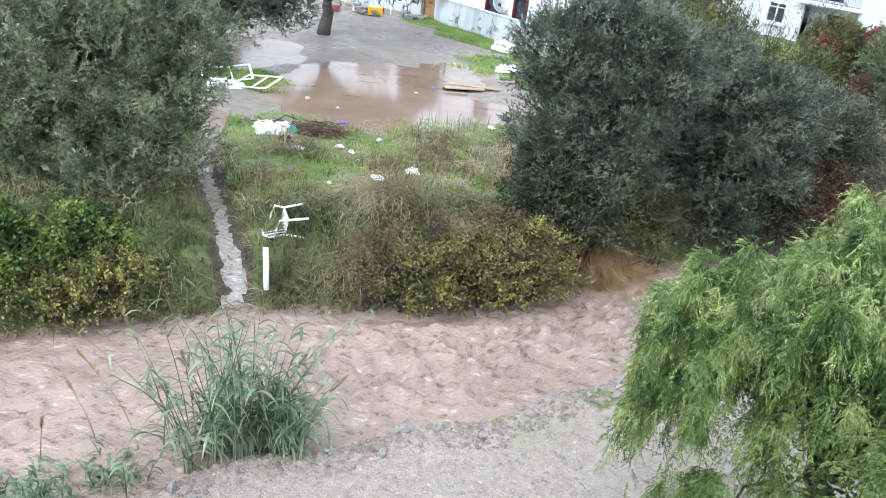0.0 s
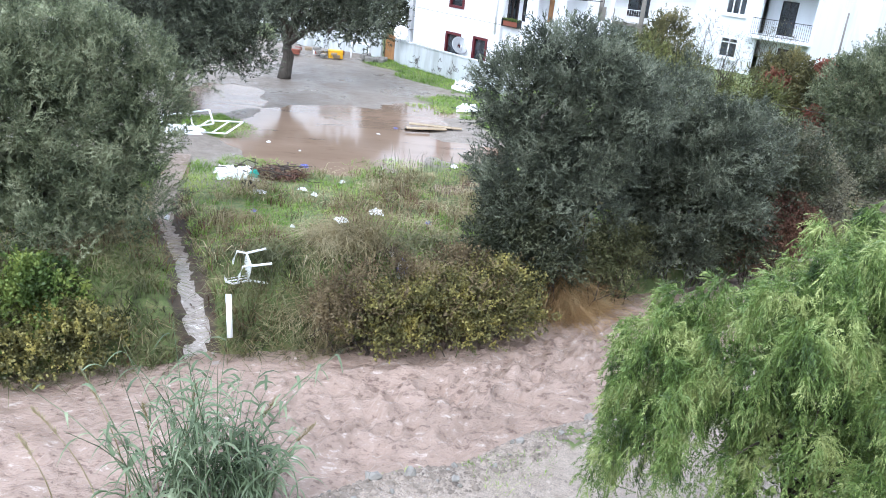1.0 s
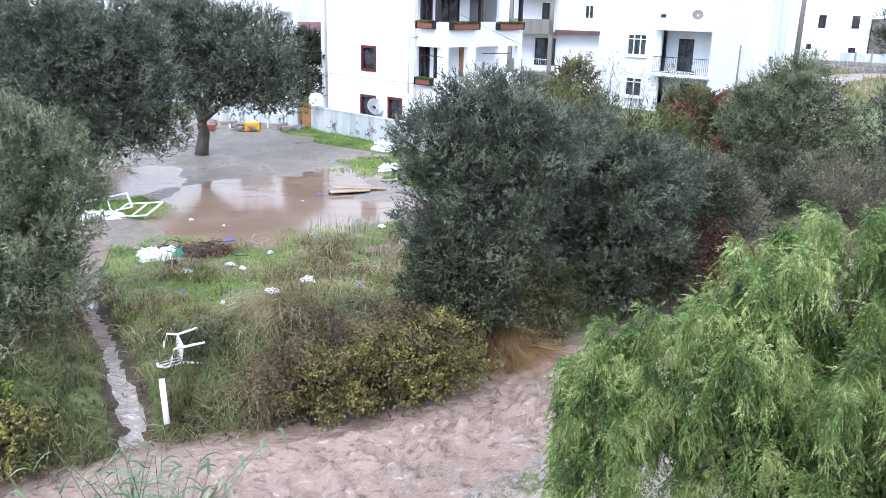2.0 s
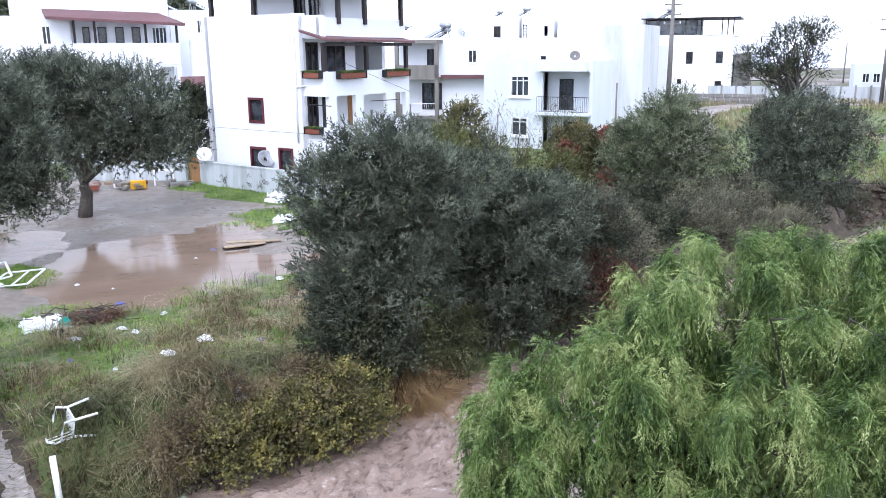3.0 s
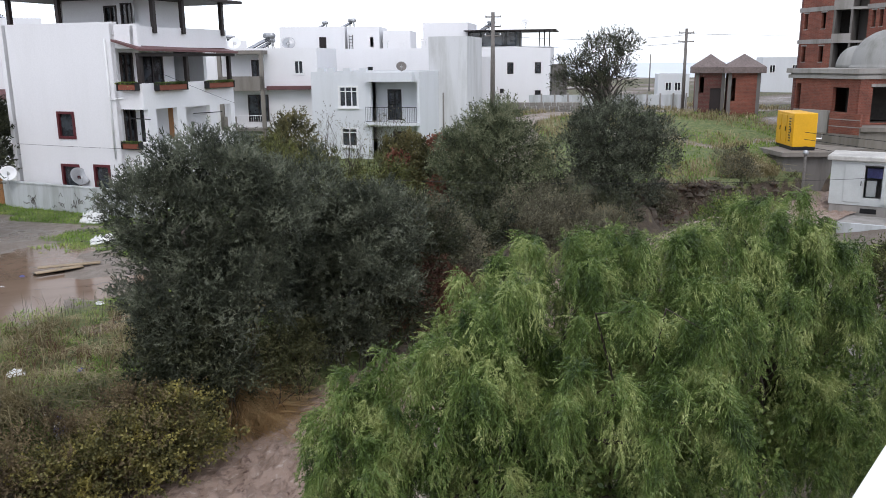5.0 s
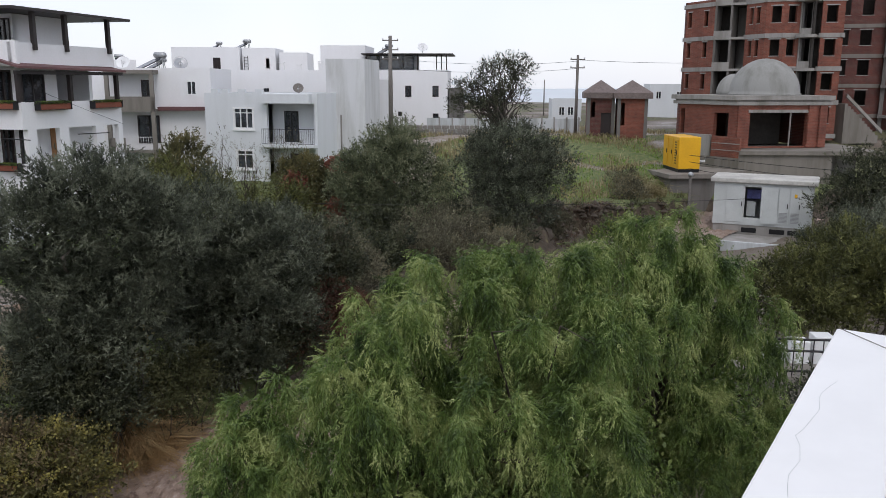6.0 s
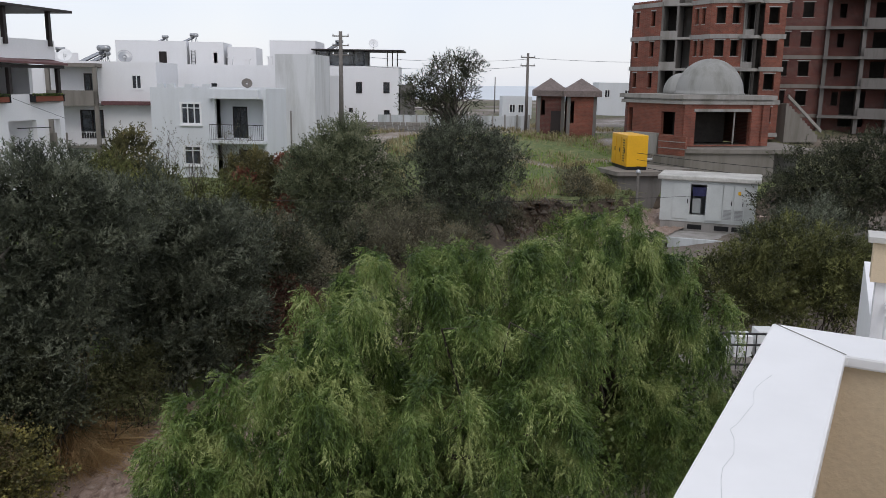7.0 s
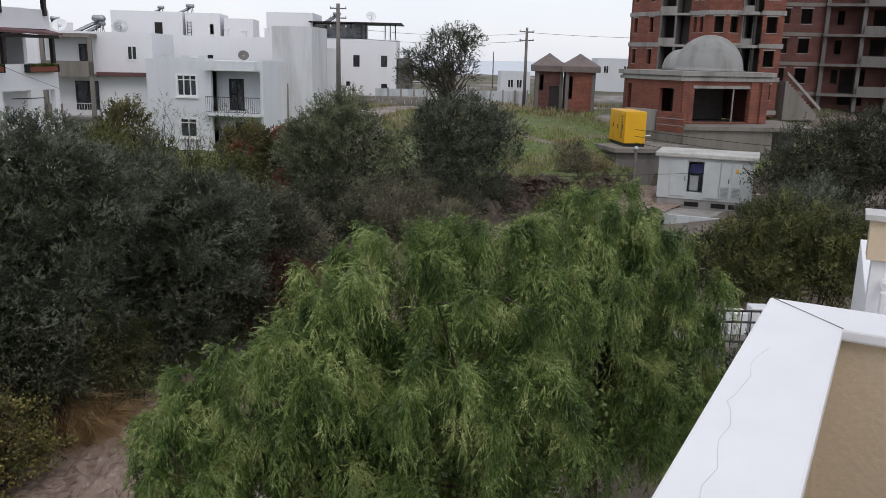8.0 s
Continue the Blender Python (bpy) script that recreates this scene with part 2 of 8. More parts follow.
M_POLE = plain("weathered_pole", (0.18, 0.165, 0.15), 0.8, 14, 1.0, 0.2, 0.2, 0.3)
M_BLACK = plain("black_metal", (0.02, 0.02, 0.022), 0.45, 30, 1.0, 0.2, 0.1, 0.1, 0.3)
M_STEEL = plain("dull_steel", (0.42, 0.43, 0.44), 0.4, 30, 1.0, 0.1, 0.1, 0.1, 0.8)
M_PVC = plain("white_plastic", (0.82, 0.83, 0.83), 0.4, 20, 1.2, 0.03, 0.06, 0.05)
M_SHEET = plain("crumpled_white_sheet", (0.80, 0.81, 0.80), 0.5, 9, 2.0, 0.08, 0.1, 0.4)
M_BLUEPL = plain("blue_violet_plastic", (0.16, 0.17, 0.45), 0.4, 20, 3.0, 0.3, 0.2, 0.1)
M_TEAL = plain("teal_plastic", (0.05, 0.42, 0.34), 0.4, 20, 3.0, 0.1, 0.1, 0.1)
M_YELLOW = plain("yellow_enamel", (0.78, 0.42, 0.015), 0.4, 12, 1.0, 0.04, 0.08, 0.05)
M_KIOSK = plain("pale_grey_panel", (0.55, 0.58, 0.57), 0.5, 14, 0.9, 0.04, 0.12, 0.08)
M_KIOSKTOP = plain("wet_kiosk_roof", (0.58, 0.57, 0.53), 0.45, 5, 0.8, 0.15, 0.25, 0.2)
M_WETCON = render_wall("wet_concrete", (0.235, 0.215, 0.19), 0.3)
M_DOME = render_wall("dome_concrete", (0.30, 0.30, 0.285), 0.3)
M_ROOFTILE = plain("grey_brown_shingle", (0.17, 0.135, 0.125), 0.7, 8, 1.0, 0.25, 0.2, 0.5)
M_STONE = plain("grey_stone", (0.25, 0.235, 0.21), 0.85, 9, 1.2, 0.3, 0.25, 0.6)
M_PANE = glass("window_pane")
M_SOLAR = glass("solar_glass", (0.015, 0.018, 0.025))
M_CURTAIN = plain("pale_curtain", (0.55, 0.57, 0.58), 0.8, 30, 6.0, 0.08, 0.3, 0.2)


# ---- building blocks ----
LOC = {}


def thing(name, loc, label, category, group="", kind=""):
    ob = new(name)
    ob.empty_display_size = 0.2
    ob.location = loc
    LOC[ob.name] = Vector(loc)
    return tagged(ob, label, category, group, kind)


class Geo:
    """Vertices and faces in world metres."""

    def __init__(self):
        self.v, self.f = [], []

    def add(self, vs, fs):
        k = len(self.v)
        self.v += [tuple(p) for p in vs]
        self.f += [tuple(i + k for i in f) for f in fs]
        return self

    def box(self, c, size, rz=0.0):
        ca, sa = math.cos(radians(rz)), math.sin(radians(rz))
        vs = []
        for dz in (-0.5, 0.5):
            for dx, dy in ((-0.5, -0.5), (0.5, -0.5), (0.5, 0.5), (-0.5, 0.5)):
                x, y = dx * size[0], dy * size[1]
                vs.append((c[0] + x * ca - y * sa, c[1] + x * sa + y * ca, c[2] + dz * size[2]))
        return self.add(vs, [(3, 2, 1, 0), (4, 5, 6, 7), (0, 1, 5, 4), (1, 2, 6, 5), (2, 3, 7, 6), (3, 0, 4, 7)])

    def prism(self, pts, z0, z1):
        n = len(pts)
        vs = [(x, y, z0) for x, y in pts] + [(x, y, z1) for x, y in pts]
        fs = [tuple(range(n - 1, -1, -1)), tuple(range(n, 2 * n))]
        fs += [(i, (i + 1) % n, n + (i + 1) % n, n + i) for i in range(n)]
        return self.add(vs, fs)

    def tube(self, pts, radii, n=7):
        pts = [Vector(p) for p in pts]
        if isinstance(radii, (int, float)):
            radii = [radii] * len(pts)
        vs, fs = [], []
        for i, p in enumerate(pts):
            d = (pts[min(i + 1, len(pts) - 1)] - pts[max(i - 1, 0)]).normalized()
            a = d.cross(Vector((0, 0, 1)) if abs(d.z) < 0.9 else Vector((1, 0, 0))).normalized()
            b = d.cross(a)
            for k in range(n):
                w = 2 * math.pi * k / n
                vs.append(p + (a * math.cos(w) + b * math.sin(w)) * radii[i])
        for i in range(len(pts) - 1):
            for k in range(n):
                fs.append((i * n + k, i * n + (k + 1) % n, (i + 1) * n + (k + 1) % n, (i + 1) * n + k))
        fs += [tuple(range(n - 1, -1, -1)), tuple(range(len(vs) - n, len(vs)))]
        return self.add(vs, fs)

    def lathe(self, c, profile, n=24, squash=1.0):
        vs, fs = [], []
        for r, z in profile:
            for k in range(n):
                w = 2 * math.pi * k / n
                vs.append((c[0] + r * math.cos(w), c[1] + r * squash * math.sin(w), c[2] + z))
        for i in range(len(profile) - 1):
            for k in range(n):
                fs.append((i * n + k, i * n + (k + 1) % n, (i + 1) * n + (k + 1) % n, (i + 1) * n + k))
        fs += [tuple(range(n - 1, -1, -1)), tuple(range(len(vs) - n, len(vs)))]
        return self.add(vs, fs)


def part(name, geo, material, parent=None, label="", smooth=False, bevel=0.0):
    """One mesh object, under a thing or under a part."""
    base = LOC[parent.name] if parent else Vector((0, 0, 0))
    me = bpy.data.meshes.new(name)
    seen, index, verts = {}, [], []
    for p in geo.v:     # weld shared corners
        k = (round(p[0], 4), round(p[1], 4), round(p[2], 4))
        if k not in seen:
            seen[k] = len(verts)
            verts.append((p[0] - base.x, p[1] - base.y, p[2] - base.z))
        index.append(seen[k])
    faces = [f for f in ([index[i] for i in q] for q in geo.f) if len(set(f)) == len(f)]
    me.from_pydata(verts, [], faces)
    me.materials.append(material)
    if smooth:
        me.polygons.foreach_set("use_smooth", [True] * len(me.polygons))
    me.update()
    ob = new(name, me)
    if parent:
        ob.parent = parent
    LOC[ob.name] = base
    if bevel:
        b = ob.modifiers.new("bevel", "BEVEL")
        b.width, b.segments, b.limit_method = bevel, 2, "ANGLE"
    return tagged(ob, label) if label else ob


def array_part(name, verts, faces, material, parent=None, label="", smooth=False):
    """One mesh object from arrays: verts (n,3), faces (m,4) or (m,3)."""
    base = np.array(LOC[parent.name]) if parent else np.zeros(3)
    me = bpy.data.meshes.new(name)
    verts = (verts - base).astype(np.float32)
    k = faces.shape[1]
    me.vertices.add(len(verts))
    me.vertices.foreach_set("co", verts.ravel())
    me.loops.add(faces.size)
    me.loops.foreach_set("vertex_index", faces.astype(np.int32).ravel())
    me.polygons.add(len(faces))
    me.polygons.foreach_set("loop_start", np.arange(0, faces.size, k, dtype=np.int32))
    if smooth:
        me.polygons.foreach_set("use_smooth", np.ones(len(faces), dtype=bool))
    me.materials.append(material)
    me.update(calc_edges=True)
    me.validate()
    ob = new(name, me)
    if parent:
        ob.parent = parent
    LOC[ob.name] = Vector(base)
    return tagged(ob, label) if label else ob


# ---- the lie of the land ----
RNG = np.random.default_rng(7)
HASH = np.random.default_rng(3).random((256, 256))


def vnoise(x, y, scale):
    """Smooth value noise, 0 to 1; scale in metres."""
    x, y = np.asarray(x, float) / scale + 500, np.asarray(y, float) / scale + 500
    i, j = np.floor(x).astype(int), np.floor(y).astype(int)
    u, v = x - i, y - j
    u, v = u * u * (3 - 2 * u), v * v * (3 - 2 * v)
    h = lambda a, b: HASH[a % 256, b % 256]
    return (h(i, j) * (1 - u) + h(i + 1, j) * u) * (1 - v) + (h(i, j + 1) * (1 - u) + h(i + 1, j + 1) * u) * v


def sstep(a, b, x):
    t = np.clip((np.asarray(x, float) - a) / (b - a), 0, 1)
    return t * t * (3 - 2 * t)


BANK_X = [-120, -20, -7.9, -3.8, 0.2, 5, 7.5, 12, 18, 24, 26.5, 28.5, 30.5, 33, 36, 40, 44, 60, 200]
BANK_Y = [-50, 7.5, 12.8, 14.35, 16, 18.5, 20, 22.6, 24.6, 27.6, 28.6, 29.6, 29.8, 29.8, 31.2, 32.2, 31, 27, 20]
DITCH = [(-7.3, 25.0), (-7.0, 22.6), (-6.6, 20.6), (-5.6, 18.4), (-4.75, 16.4), (-4.2, 15.2), (-3.75, 14.2)]
TRACK = [(25.0, 42.0), (29.0, 49.0), (35.0, 54.5), (42.0, 56.0), (47.0, 53.0), (52.0, 50.5)]     # wet track over the slope
FACE_X, FACE_W = [25, 28.5, 30.5, 33, 36], [2.0, 4.2, 3.4, 1.7, 0.7]     # breadth of the eroded earth face
WATER_Z = -1.3
PUDDLE_Z = -0.04


def far_edge(x):
    return np.interp(x, BANK_X, BANK_Y) + 0.5 * (vnoise(x, x * 0, 1.7) - 0.5)


def near_edge(x):
    w = np.interp(x, [-20, -3.6, 1.5, 9, 15, 60], [6.0, 4.75, 4.0, 3.6, 2.2, 2.2])
    return np.interp(x, BANK_X, BANK_Y) - w + 0.7 * (vnoise(x, x * 0 + 9, 1.3) - 0.5)


def line_distance(x, y, pts):
    best = np.full(np.shape(x), 1e9)
    along = np.zeros(np.shape(x))
    run = 0.0
    for (ax, ay), (bx, by) in zip(pts, pts[1:]):
        dx, dy = bx - ax, by - ay
        ln = math.hypot(dx, dy)
        t = np.clip(((x - ax) * dx + (y - ay) * dy) / ln ** 2, 0, 1)
        d = np.hypot(x - ax - t * dx, y - ay - t * dy)
        along = np.where(d < best, run + t * ln, along)
        best = np.minimum(best, d)
        run += ln
    return best, along


def puddle_depth(x, y):
    a = ((x + 3.1) / 3.9) ** 2 + ((y - 29.6) / 5.2) ** 2
    b = ((x - 2.0) / 2.4) ** 2 + ((y - 28.6) / 2.0) ** 2
    c = ((x + 8.6) / 2.3) ** 2 + ((y - 34.5) / 3.5) ** 2
    d = ((x + 0.2) / 2.2) ** 2 + ((y - 35.0) / 2.6) ** 2
    g = lambda q, k: k * np.clip(1.25 - q, 0, 1.25)
    return np.maximum(np.maximum(g(a, 0.16), g(b, 0.07)), np.maximum(g(c, 0.07), g(d, 0.06)))


def land(x, y):
    x, y = np.asarray(x, float), np.asarray(y, float)
    d = (y - far_edge(x)) * 0.88
    dn = (near_edge(x) - y) * 0.88
    rough = (vnoise(x, y, 1.1) - 0.5) * 0.22 + (vnoise(x + 31, y, 0.35) - 0.5) * 0.09
    # far bank, yard and the rising ground behind it
    right = sstep(23, 30, x)
    bank = -1.75 + 2.0 * sstep(-0.3, 2.1, d) - 0.25 * sstep(2.5, 6.5, d)
    yard = bank + 2.7 * sstep(8, 36, x) * sstep(6, 32, d)
    w = np.interp(x, FACE_X, FACE_W)
    jag = 0.9 * (vnoise(x, y, 1.3) - 0.5) + 0.45 * (vnoise(x + 17, y, 0.5) - 0.5)
    cliff = -1.9 + 1.0 * sstep(-0.1, w * 0.6, d + jag) + 1.5 * sstep(w * 0.72, w * 0.72 + 0.5, d + jag) + 2.3 * sstep(w + 0.8, 17, d)
    face = right * sstep(-0.4, 0.2, d) * sstep(w + 0.3, w - 0.3, d)
    cliff = cliff + face * ((vnoise(x, y * 0.5, 0.6) - 0.5) * 0.8 + (vnoise(x + 11, y, 0.3) - 0.5) * 0.45)
    far = yard * (1 - right) + cliff * right
    far = far + 1.15 * np.exp(-((x - 40.2) / 3.4) ** 2 - ((y - 37.0) / 2.6) ** 2) * sstep(0.6, 2.2, d)
    calm = sstep(6, 9, d) * (1 - right) * sstep(60, 40, y)
    far = far + rough * (1 - 0.8 * calm) * sstep(0.0, 0.8, d) - puddle_depth(x, y)
    dd, _ = line_distance(x, y, DITCH)
    far = far - (0.12 + 0.48 * sstep(22.5, 18.5, y)) * np.exp(-(dd / 0.42) ** 2) * sstep(-0.5, 1.5, d) * sstep(25.5, 23.5, y)
    # near side: gravel track, rising towards the upstream end
    near = -1.75 + 0.68 * sstep(-0.6, 0.6, dn) + 0.10 * np.exp(-((dn - 0.6) / 0.6) ** 2)
    near = near + 0.7 * sstep(12, 30, x) * sstep(0.5, 5, dn) + rough * 0.3 + (vnoise(x, y, 3.0) - 0.5) * 0.08
    z = np.where(d > 0, far, np.where(dn > -0.6, near, -1.75))
    # beyond the houses the land falls away to the sea
    r = np.hypot(x, y)
    return z * sstep(260, 190, r) - 30 * sstep(190, 330, r)


def cover(x, y):
    """Shares of grass, stones and pale mud."""
    d = (y - far_edge(x)) * 0.88
    dn = (near_edge(x) - y) * 0.88
    n1, n2 = vnoise(x, y, 1.6), vnoise(x + 70, y + 20, 0.6)
    yard = sstep(7.0, 9.5, d + (n1 - 0.5) * 2.5) * sstep(4.5, 1.5, x - (y - 28) * 0.06 + (n1 - 0.5) * 3) * sstep(56, 50, y)
    strip = sstep(4.2, 2.6, np.abs((y - 44.5) + 1.07 * (x - 0.5)) + (n1 - 0.5) * 3) * sstep(-5, -2, x)
    strip = np.maximum(strip, sstep(1.6, 0.8, np.hypot(x - 2.2, y - 37) * 0.5 + n2 - 0.5))
    island = sstep(1.6, 0.9, np.hypot((x + 7.3) / 1.6, (y - 29.3) / 1.1) + n2 - 0.5)
    grass = np.clip(1 - yard + strip + island, 0, 1) * np.where(d > 0, 1, 0) * sstep(0.0, 0.7, d)
    right = sstep(23, 30, x)
    w = np.interp(x, FACE_X, FACE_W)
    cl = right * sstep(w + 0.5, w, d + 0.6 * (n2 - 0.5))
    grass = grass * (1 - cl)
    rd, _ = line_distance(x, y, TRACK)
    road = np.maximum(right * sstep(0.62, 0.78, vnoise(x + 5, y, 5.5)) * sstep(3, 8, d) * 0.8, sstep(1.9, 1.1, rd + (n1 - 0.5)))
    grass = grass * (1 - road)
    grass = grass * (1 - 0.55 * sstep(55, 75, np.hypot(x, y)))
    grass = grass * (1 - 0.6 * sstep(8, 12, x) * sstep(30, 26, x) * sstep(9, 5, d))
    dd, _ = line_distance(x, y, DITCH)
    grass = grass * sstep(0.25, 0.6, dd)
    upstream = sstep(9, 16, x)
    grass = np.where(dn > 0, np.maximum(0.3 * upstream, 0.9 * sstep(0.72, 0.8, n1) * sstep(2.5, 0.5, dn)), grass)
    stones = np.where(dn > -0.2, 1 - 0.7 * upstream, 0) + road * 0.8
    mud = np.where(d > 0, np.clip(yard + 0.4 * road, 0, 1), 0.3 * (1 - upstream))
    return np.clip(np.stack([grass, stones, mud, np.ones_like(grass)], -1), 0, 1)


def build_ground():
    ax = np.concatenate([-np.geomspace(3600, 18, 34), np.arange(-17, 14, 0.2), np.arange(14, 25, 0.5), np.arange(25, 40, 0.2), np.arange(40, 46, 0.5), np.geomspace(46, 3600, 60)])
    ay = np.concatenate([-np.geomspace(3600, 5, 30), np.arange(-4, 6, 1.0), np.arange(6, 37, 0.2), np.arange(37, 56, 0.5), np.geomspace(56, 3600, 60)])
    gx, gy = np.meshgrid(ax, ay)
    gz = land(gx, gy)
    n, m = gx.shape
    v = np.stack([gx.ravel(), gy.ravel(), gz.ravel()], -1)
    i = np.arange(n * m).reshape(n, m)
    f = np.stack([i[:-1, :-1], i[:-1, 1:], i[1:, 1:], i[1:, :-1]], -1).reshape(-1, 4)
    ob = array_part("ground", v, f, M_GROUND, smooth=True)
    at = ob.data.color_attributes.new("cover", "FLOAT_COLOR", "POINT")
    at.data.foreach_set("color", cover(gx.ravel(), gy.ravel()).astype(np.float32).ravel())
    tagged(ob, "wet ground of grassy bank, muddy yard and gravel track", "ground", kind="structure")


build_ground()


def sheet(name, gx, gy, gz, material, label, kind="structure", parent=None):
    n, m = gx.shape
    i = np.arange(n * m).reshape(n, m)
    f = np.stack([i[:-1, :-1], i[:-1, 1:], i[1:, 1:], i[1:, :-1]], -1).reshape(-1, 4)
    ob = array_part(name, np.stack([gx.ravel(), gy.ravel(), gz.ravel()], -1), f, material, parent, smooth=True)
    return tagged(ob, label, "water", kind=kind)


def build_stream():
    xs = np.arange(-16, 44, 0.075)
    cs = np.linspace(-0.08, 1.08, 76)
    gx, gc = np.meshgrid(xs, cs)
    lo, hi = near_edge(gx) - 0.9, far_edge(gx) + 0.7
    gy = lo + (hi - lo) * gc
    al, ac = 0.7 * (gx * 0.883 + gy * 0.469), -gx * 0.469 + gy * 0.883
    mid = np.exp(-((gc - 0.46) / 0.26) ** 2)
    rapid = (0.35 + 0.65 * sstep(-6, 1, gx)) * mid + 0.2
    z = gx * 0
    for k, (scale, amp) in enumerate(((1.1, 0.2), (0.6, 0.24), (0.36, 0.26), (0.22, 0.22), (0.15, 0.14))):
        w = 0.5 + 1.1 * k
        wx, wy = al * math.cos(w) - ac * math.sin(w), al * math.sin(w) + ac * math.cos(w)
        bend = 0.5 * vnoise(wx + 7 * k, wy, scale * 1.7)
        z = z + amp * ((1 - np.abs(2 * vnoise(wx + 40 * k + bend, wy - bend, scale) - 1)) ** 1.8 - 0.4)
    z = z + 0.07 * np.sin(al * 4.1 + 3 * vnoise(al, ac, 1.4)) * mid
    gz = WATER_Z + 0.72 * z * rapid + 0.02 * np.clip(gx, 0, 40)
    sheet("stream_water", gx, gy, gz, M_STREAM, "churning pinkish-brown flood water with small standing waves")


build_stream()


def build_puddle():
    xs, ys = np.linspace(-12, 6, 60), np.linspace(23, 41, 60)
    gx, gy = np.meshgrid(xs, ys)
    sheet("puddle", gx, gy, gx * 0 + PUDDLE_Z, M_PUDDLE, "still brown puddle covering the muddy yard")


build_puddle()


def build_rill():
    """The narrow run of water from the yard down into the stream."""
    pts = [Vector((*p, 0)) for p in DITCH]
    run, rows = [], []
    for a, b in zip(pts, pts[1:]):
        k = max(2, int((b - a).length / 0.12))
        run += [(a.lerp(b, i / k), (b - a).normalized()) for i in range(k)]
    for i, (p, d) in enumerate(run):
        side = Vector((-d.y, d.x, 0))
        w = 0.24 + 0.12 * float(vnoise(i * 0.12, 3.0, 0.7)) + 0.16 * (i / len(run)) ** 4
        for c in np.linspace(-1, 1, 9):
            q = p + side * (c * w)
            z = float(land(p.x, p.y)) + 0.10 + 0.07 * (float(vnoise(q.x * 2, q.y * 2, 0.22)) - 0.5) * (1 + 2 * (i / len(run)) ** 2)
            rows.append((q.x, q.y, max(z, WATER_Z)))
    a = np.array(rows).reshape(len(run), 9, 3)
    k = int(len(run) * 0.66)
    sheet("rill_water", a[:k + 1, :, 0], a[:k + 1, :, 1], a[:k + 1, :, 2], M_RILL, "narrow muddy rill running from the flooded yard")
    sheet("cascade_water", a[k:, :, 0], a[k:, :, 1], a[k:, :, 2], M_CASCADE, "white cascade where the rill spills down the bank")


build_rill()
sea = Geo().add([(-3500, -3500, -24), (3500, -3500, -24), (3500, 3500, -24), (-3500, 3500, -24)], [(0, 1, 2, 3)])
tagged(part("sea", sea, M_SEA), "pale hazy sea on the horizon", "water", kind="structure")


# ---- foliage ----
def unit(a):
    return a / np.maximum(np.linalg.norm(a, axis=-1, keepdims=True), 1e-9)


def leaf_quads(base, along, length, width, rng, curl=0.15):
    """Narrow four-cornered leaves from base points, along the given directions."""
    n = len(base)
    along = unit(along)
    side = unit(np.cross(along, unit(rng.normal(size=(n, 3)))))
    nor = np.cross(along, side)
    length, width = np.broadcast_to(length, n)[:, None], np.broadcast_to(width, n)[:, None]
    mid = base + along * length * 0.5 + nor * length * curl
    v = np.stack([base, mid + side * width * 0.5, base + along * length, mid - side * width * 0.5], 1)
    return v.reshape(-1, 3), np.arange(4 * n).reshape(n, 4)


def leaf_tris(base, along, length, width, rng):
    """The finest leaves: slim pointed triangles."""
    n = len(base)
    along = unit(along)
    side = unit(np.cross(along, unit(rng.normal(size=(n, 3)))))
    length, width = np.broadcast_to(length, n)[:, None], np.broadcast_to(width, n)[:, None]
    low = base + along * length * 0.12
    v = np.stack([low + side * width * 0.5, low - side * width * 0.5, base + along * length], 1)
    return v.reshape(-1, 3), np.arange(3 * n).reshape(n, 3)


def crown_points(blobs, clusters, per, spread, rng, inner=0.5):
    """Sprig roots gathered in puffs over lumpy ellipsoids; the way each sprig grows; and the puffs' centres."""
    blobs = np.array(blobs, float)
    w = blobs[:, 3] * blobs[:, 4] + blobs[:, 4] * blobs[:, 5]
    found, outs, got = [], [], 0
    while got < clusters:
        k = clusters * 2
        b = blobs[rng.choice(len(blobs), k, p=w / w.sum())]
        d = unit(rng.normal(size=(k, 3)))
        d[:, 2] = np.where(d[:, 2] < -0.55, -d[:, 2], d[:, 2])
        r = (1 - inner * rng.random(k) ** 3) * (0.80 + 0.30 * rng.random(k))
        c = b[:, :3] + d * b[:, 3:] * r[:, None]
        # a puff buried deep in a neighbouring lobe would never be seen
        q = np.linalg.norm((c[:, None] - blobs[None, :, :3]) / blobs[None, :, 3:], axis=2).min(1)
        ok = q > 0.6 * (1 - 0.5 * inner)
        found.append(c[ok])
        outs.append(unit(d / b[:, 3:])[ok])
        got += int(ok.sum())
    c, out = np.concatenate(found)[:clusters], np.concatenate(outs)[:clusters]
    co = np.repeat(out, per, 0)
    u = unit(rng.normal(size=(clusters * per, 3)) + co * 0.55 + np.array([0, 0, 0.25]))
    size = np.repeat(0.65 + 0.8 * rng.random(clusters), per)[:, None]
    p = np.repeat(c, per, 0) + u * spread * 1.55 * size * rng.random((clusters * per, 1)) ** 0.45
    return p, unit(u + 0.45 * co), c


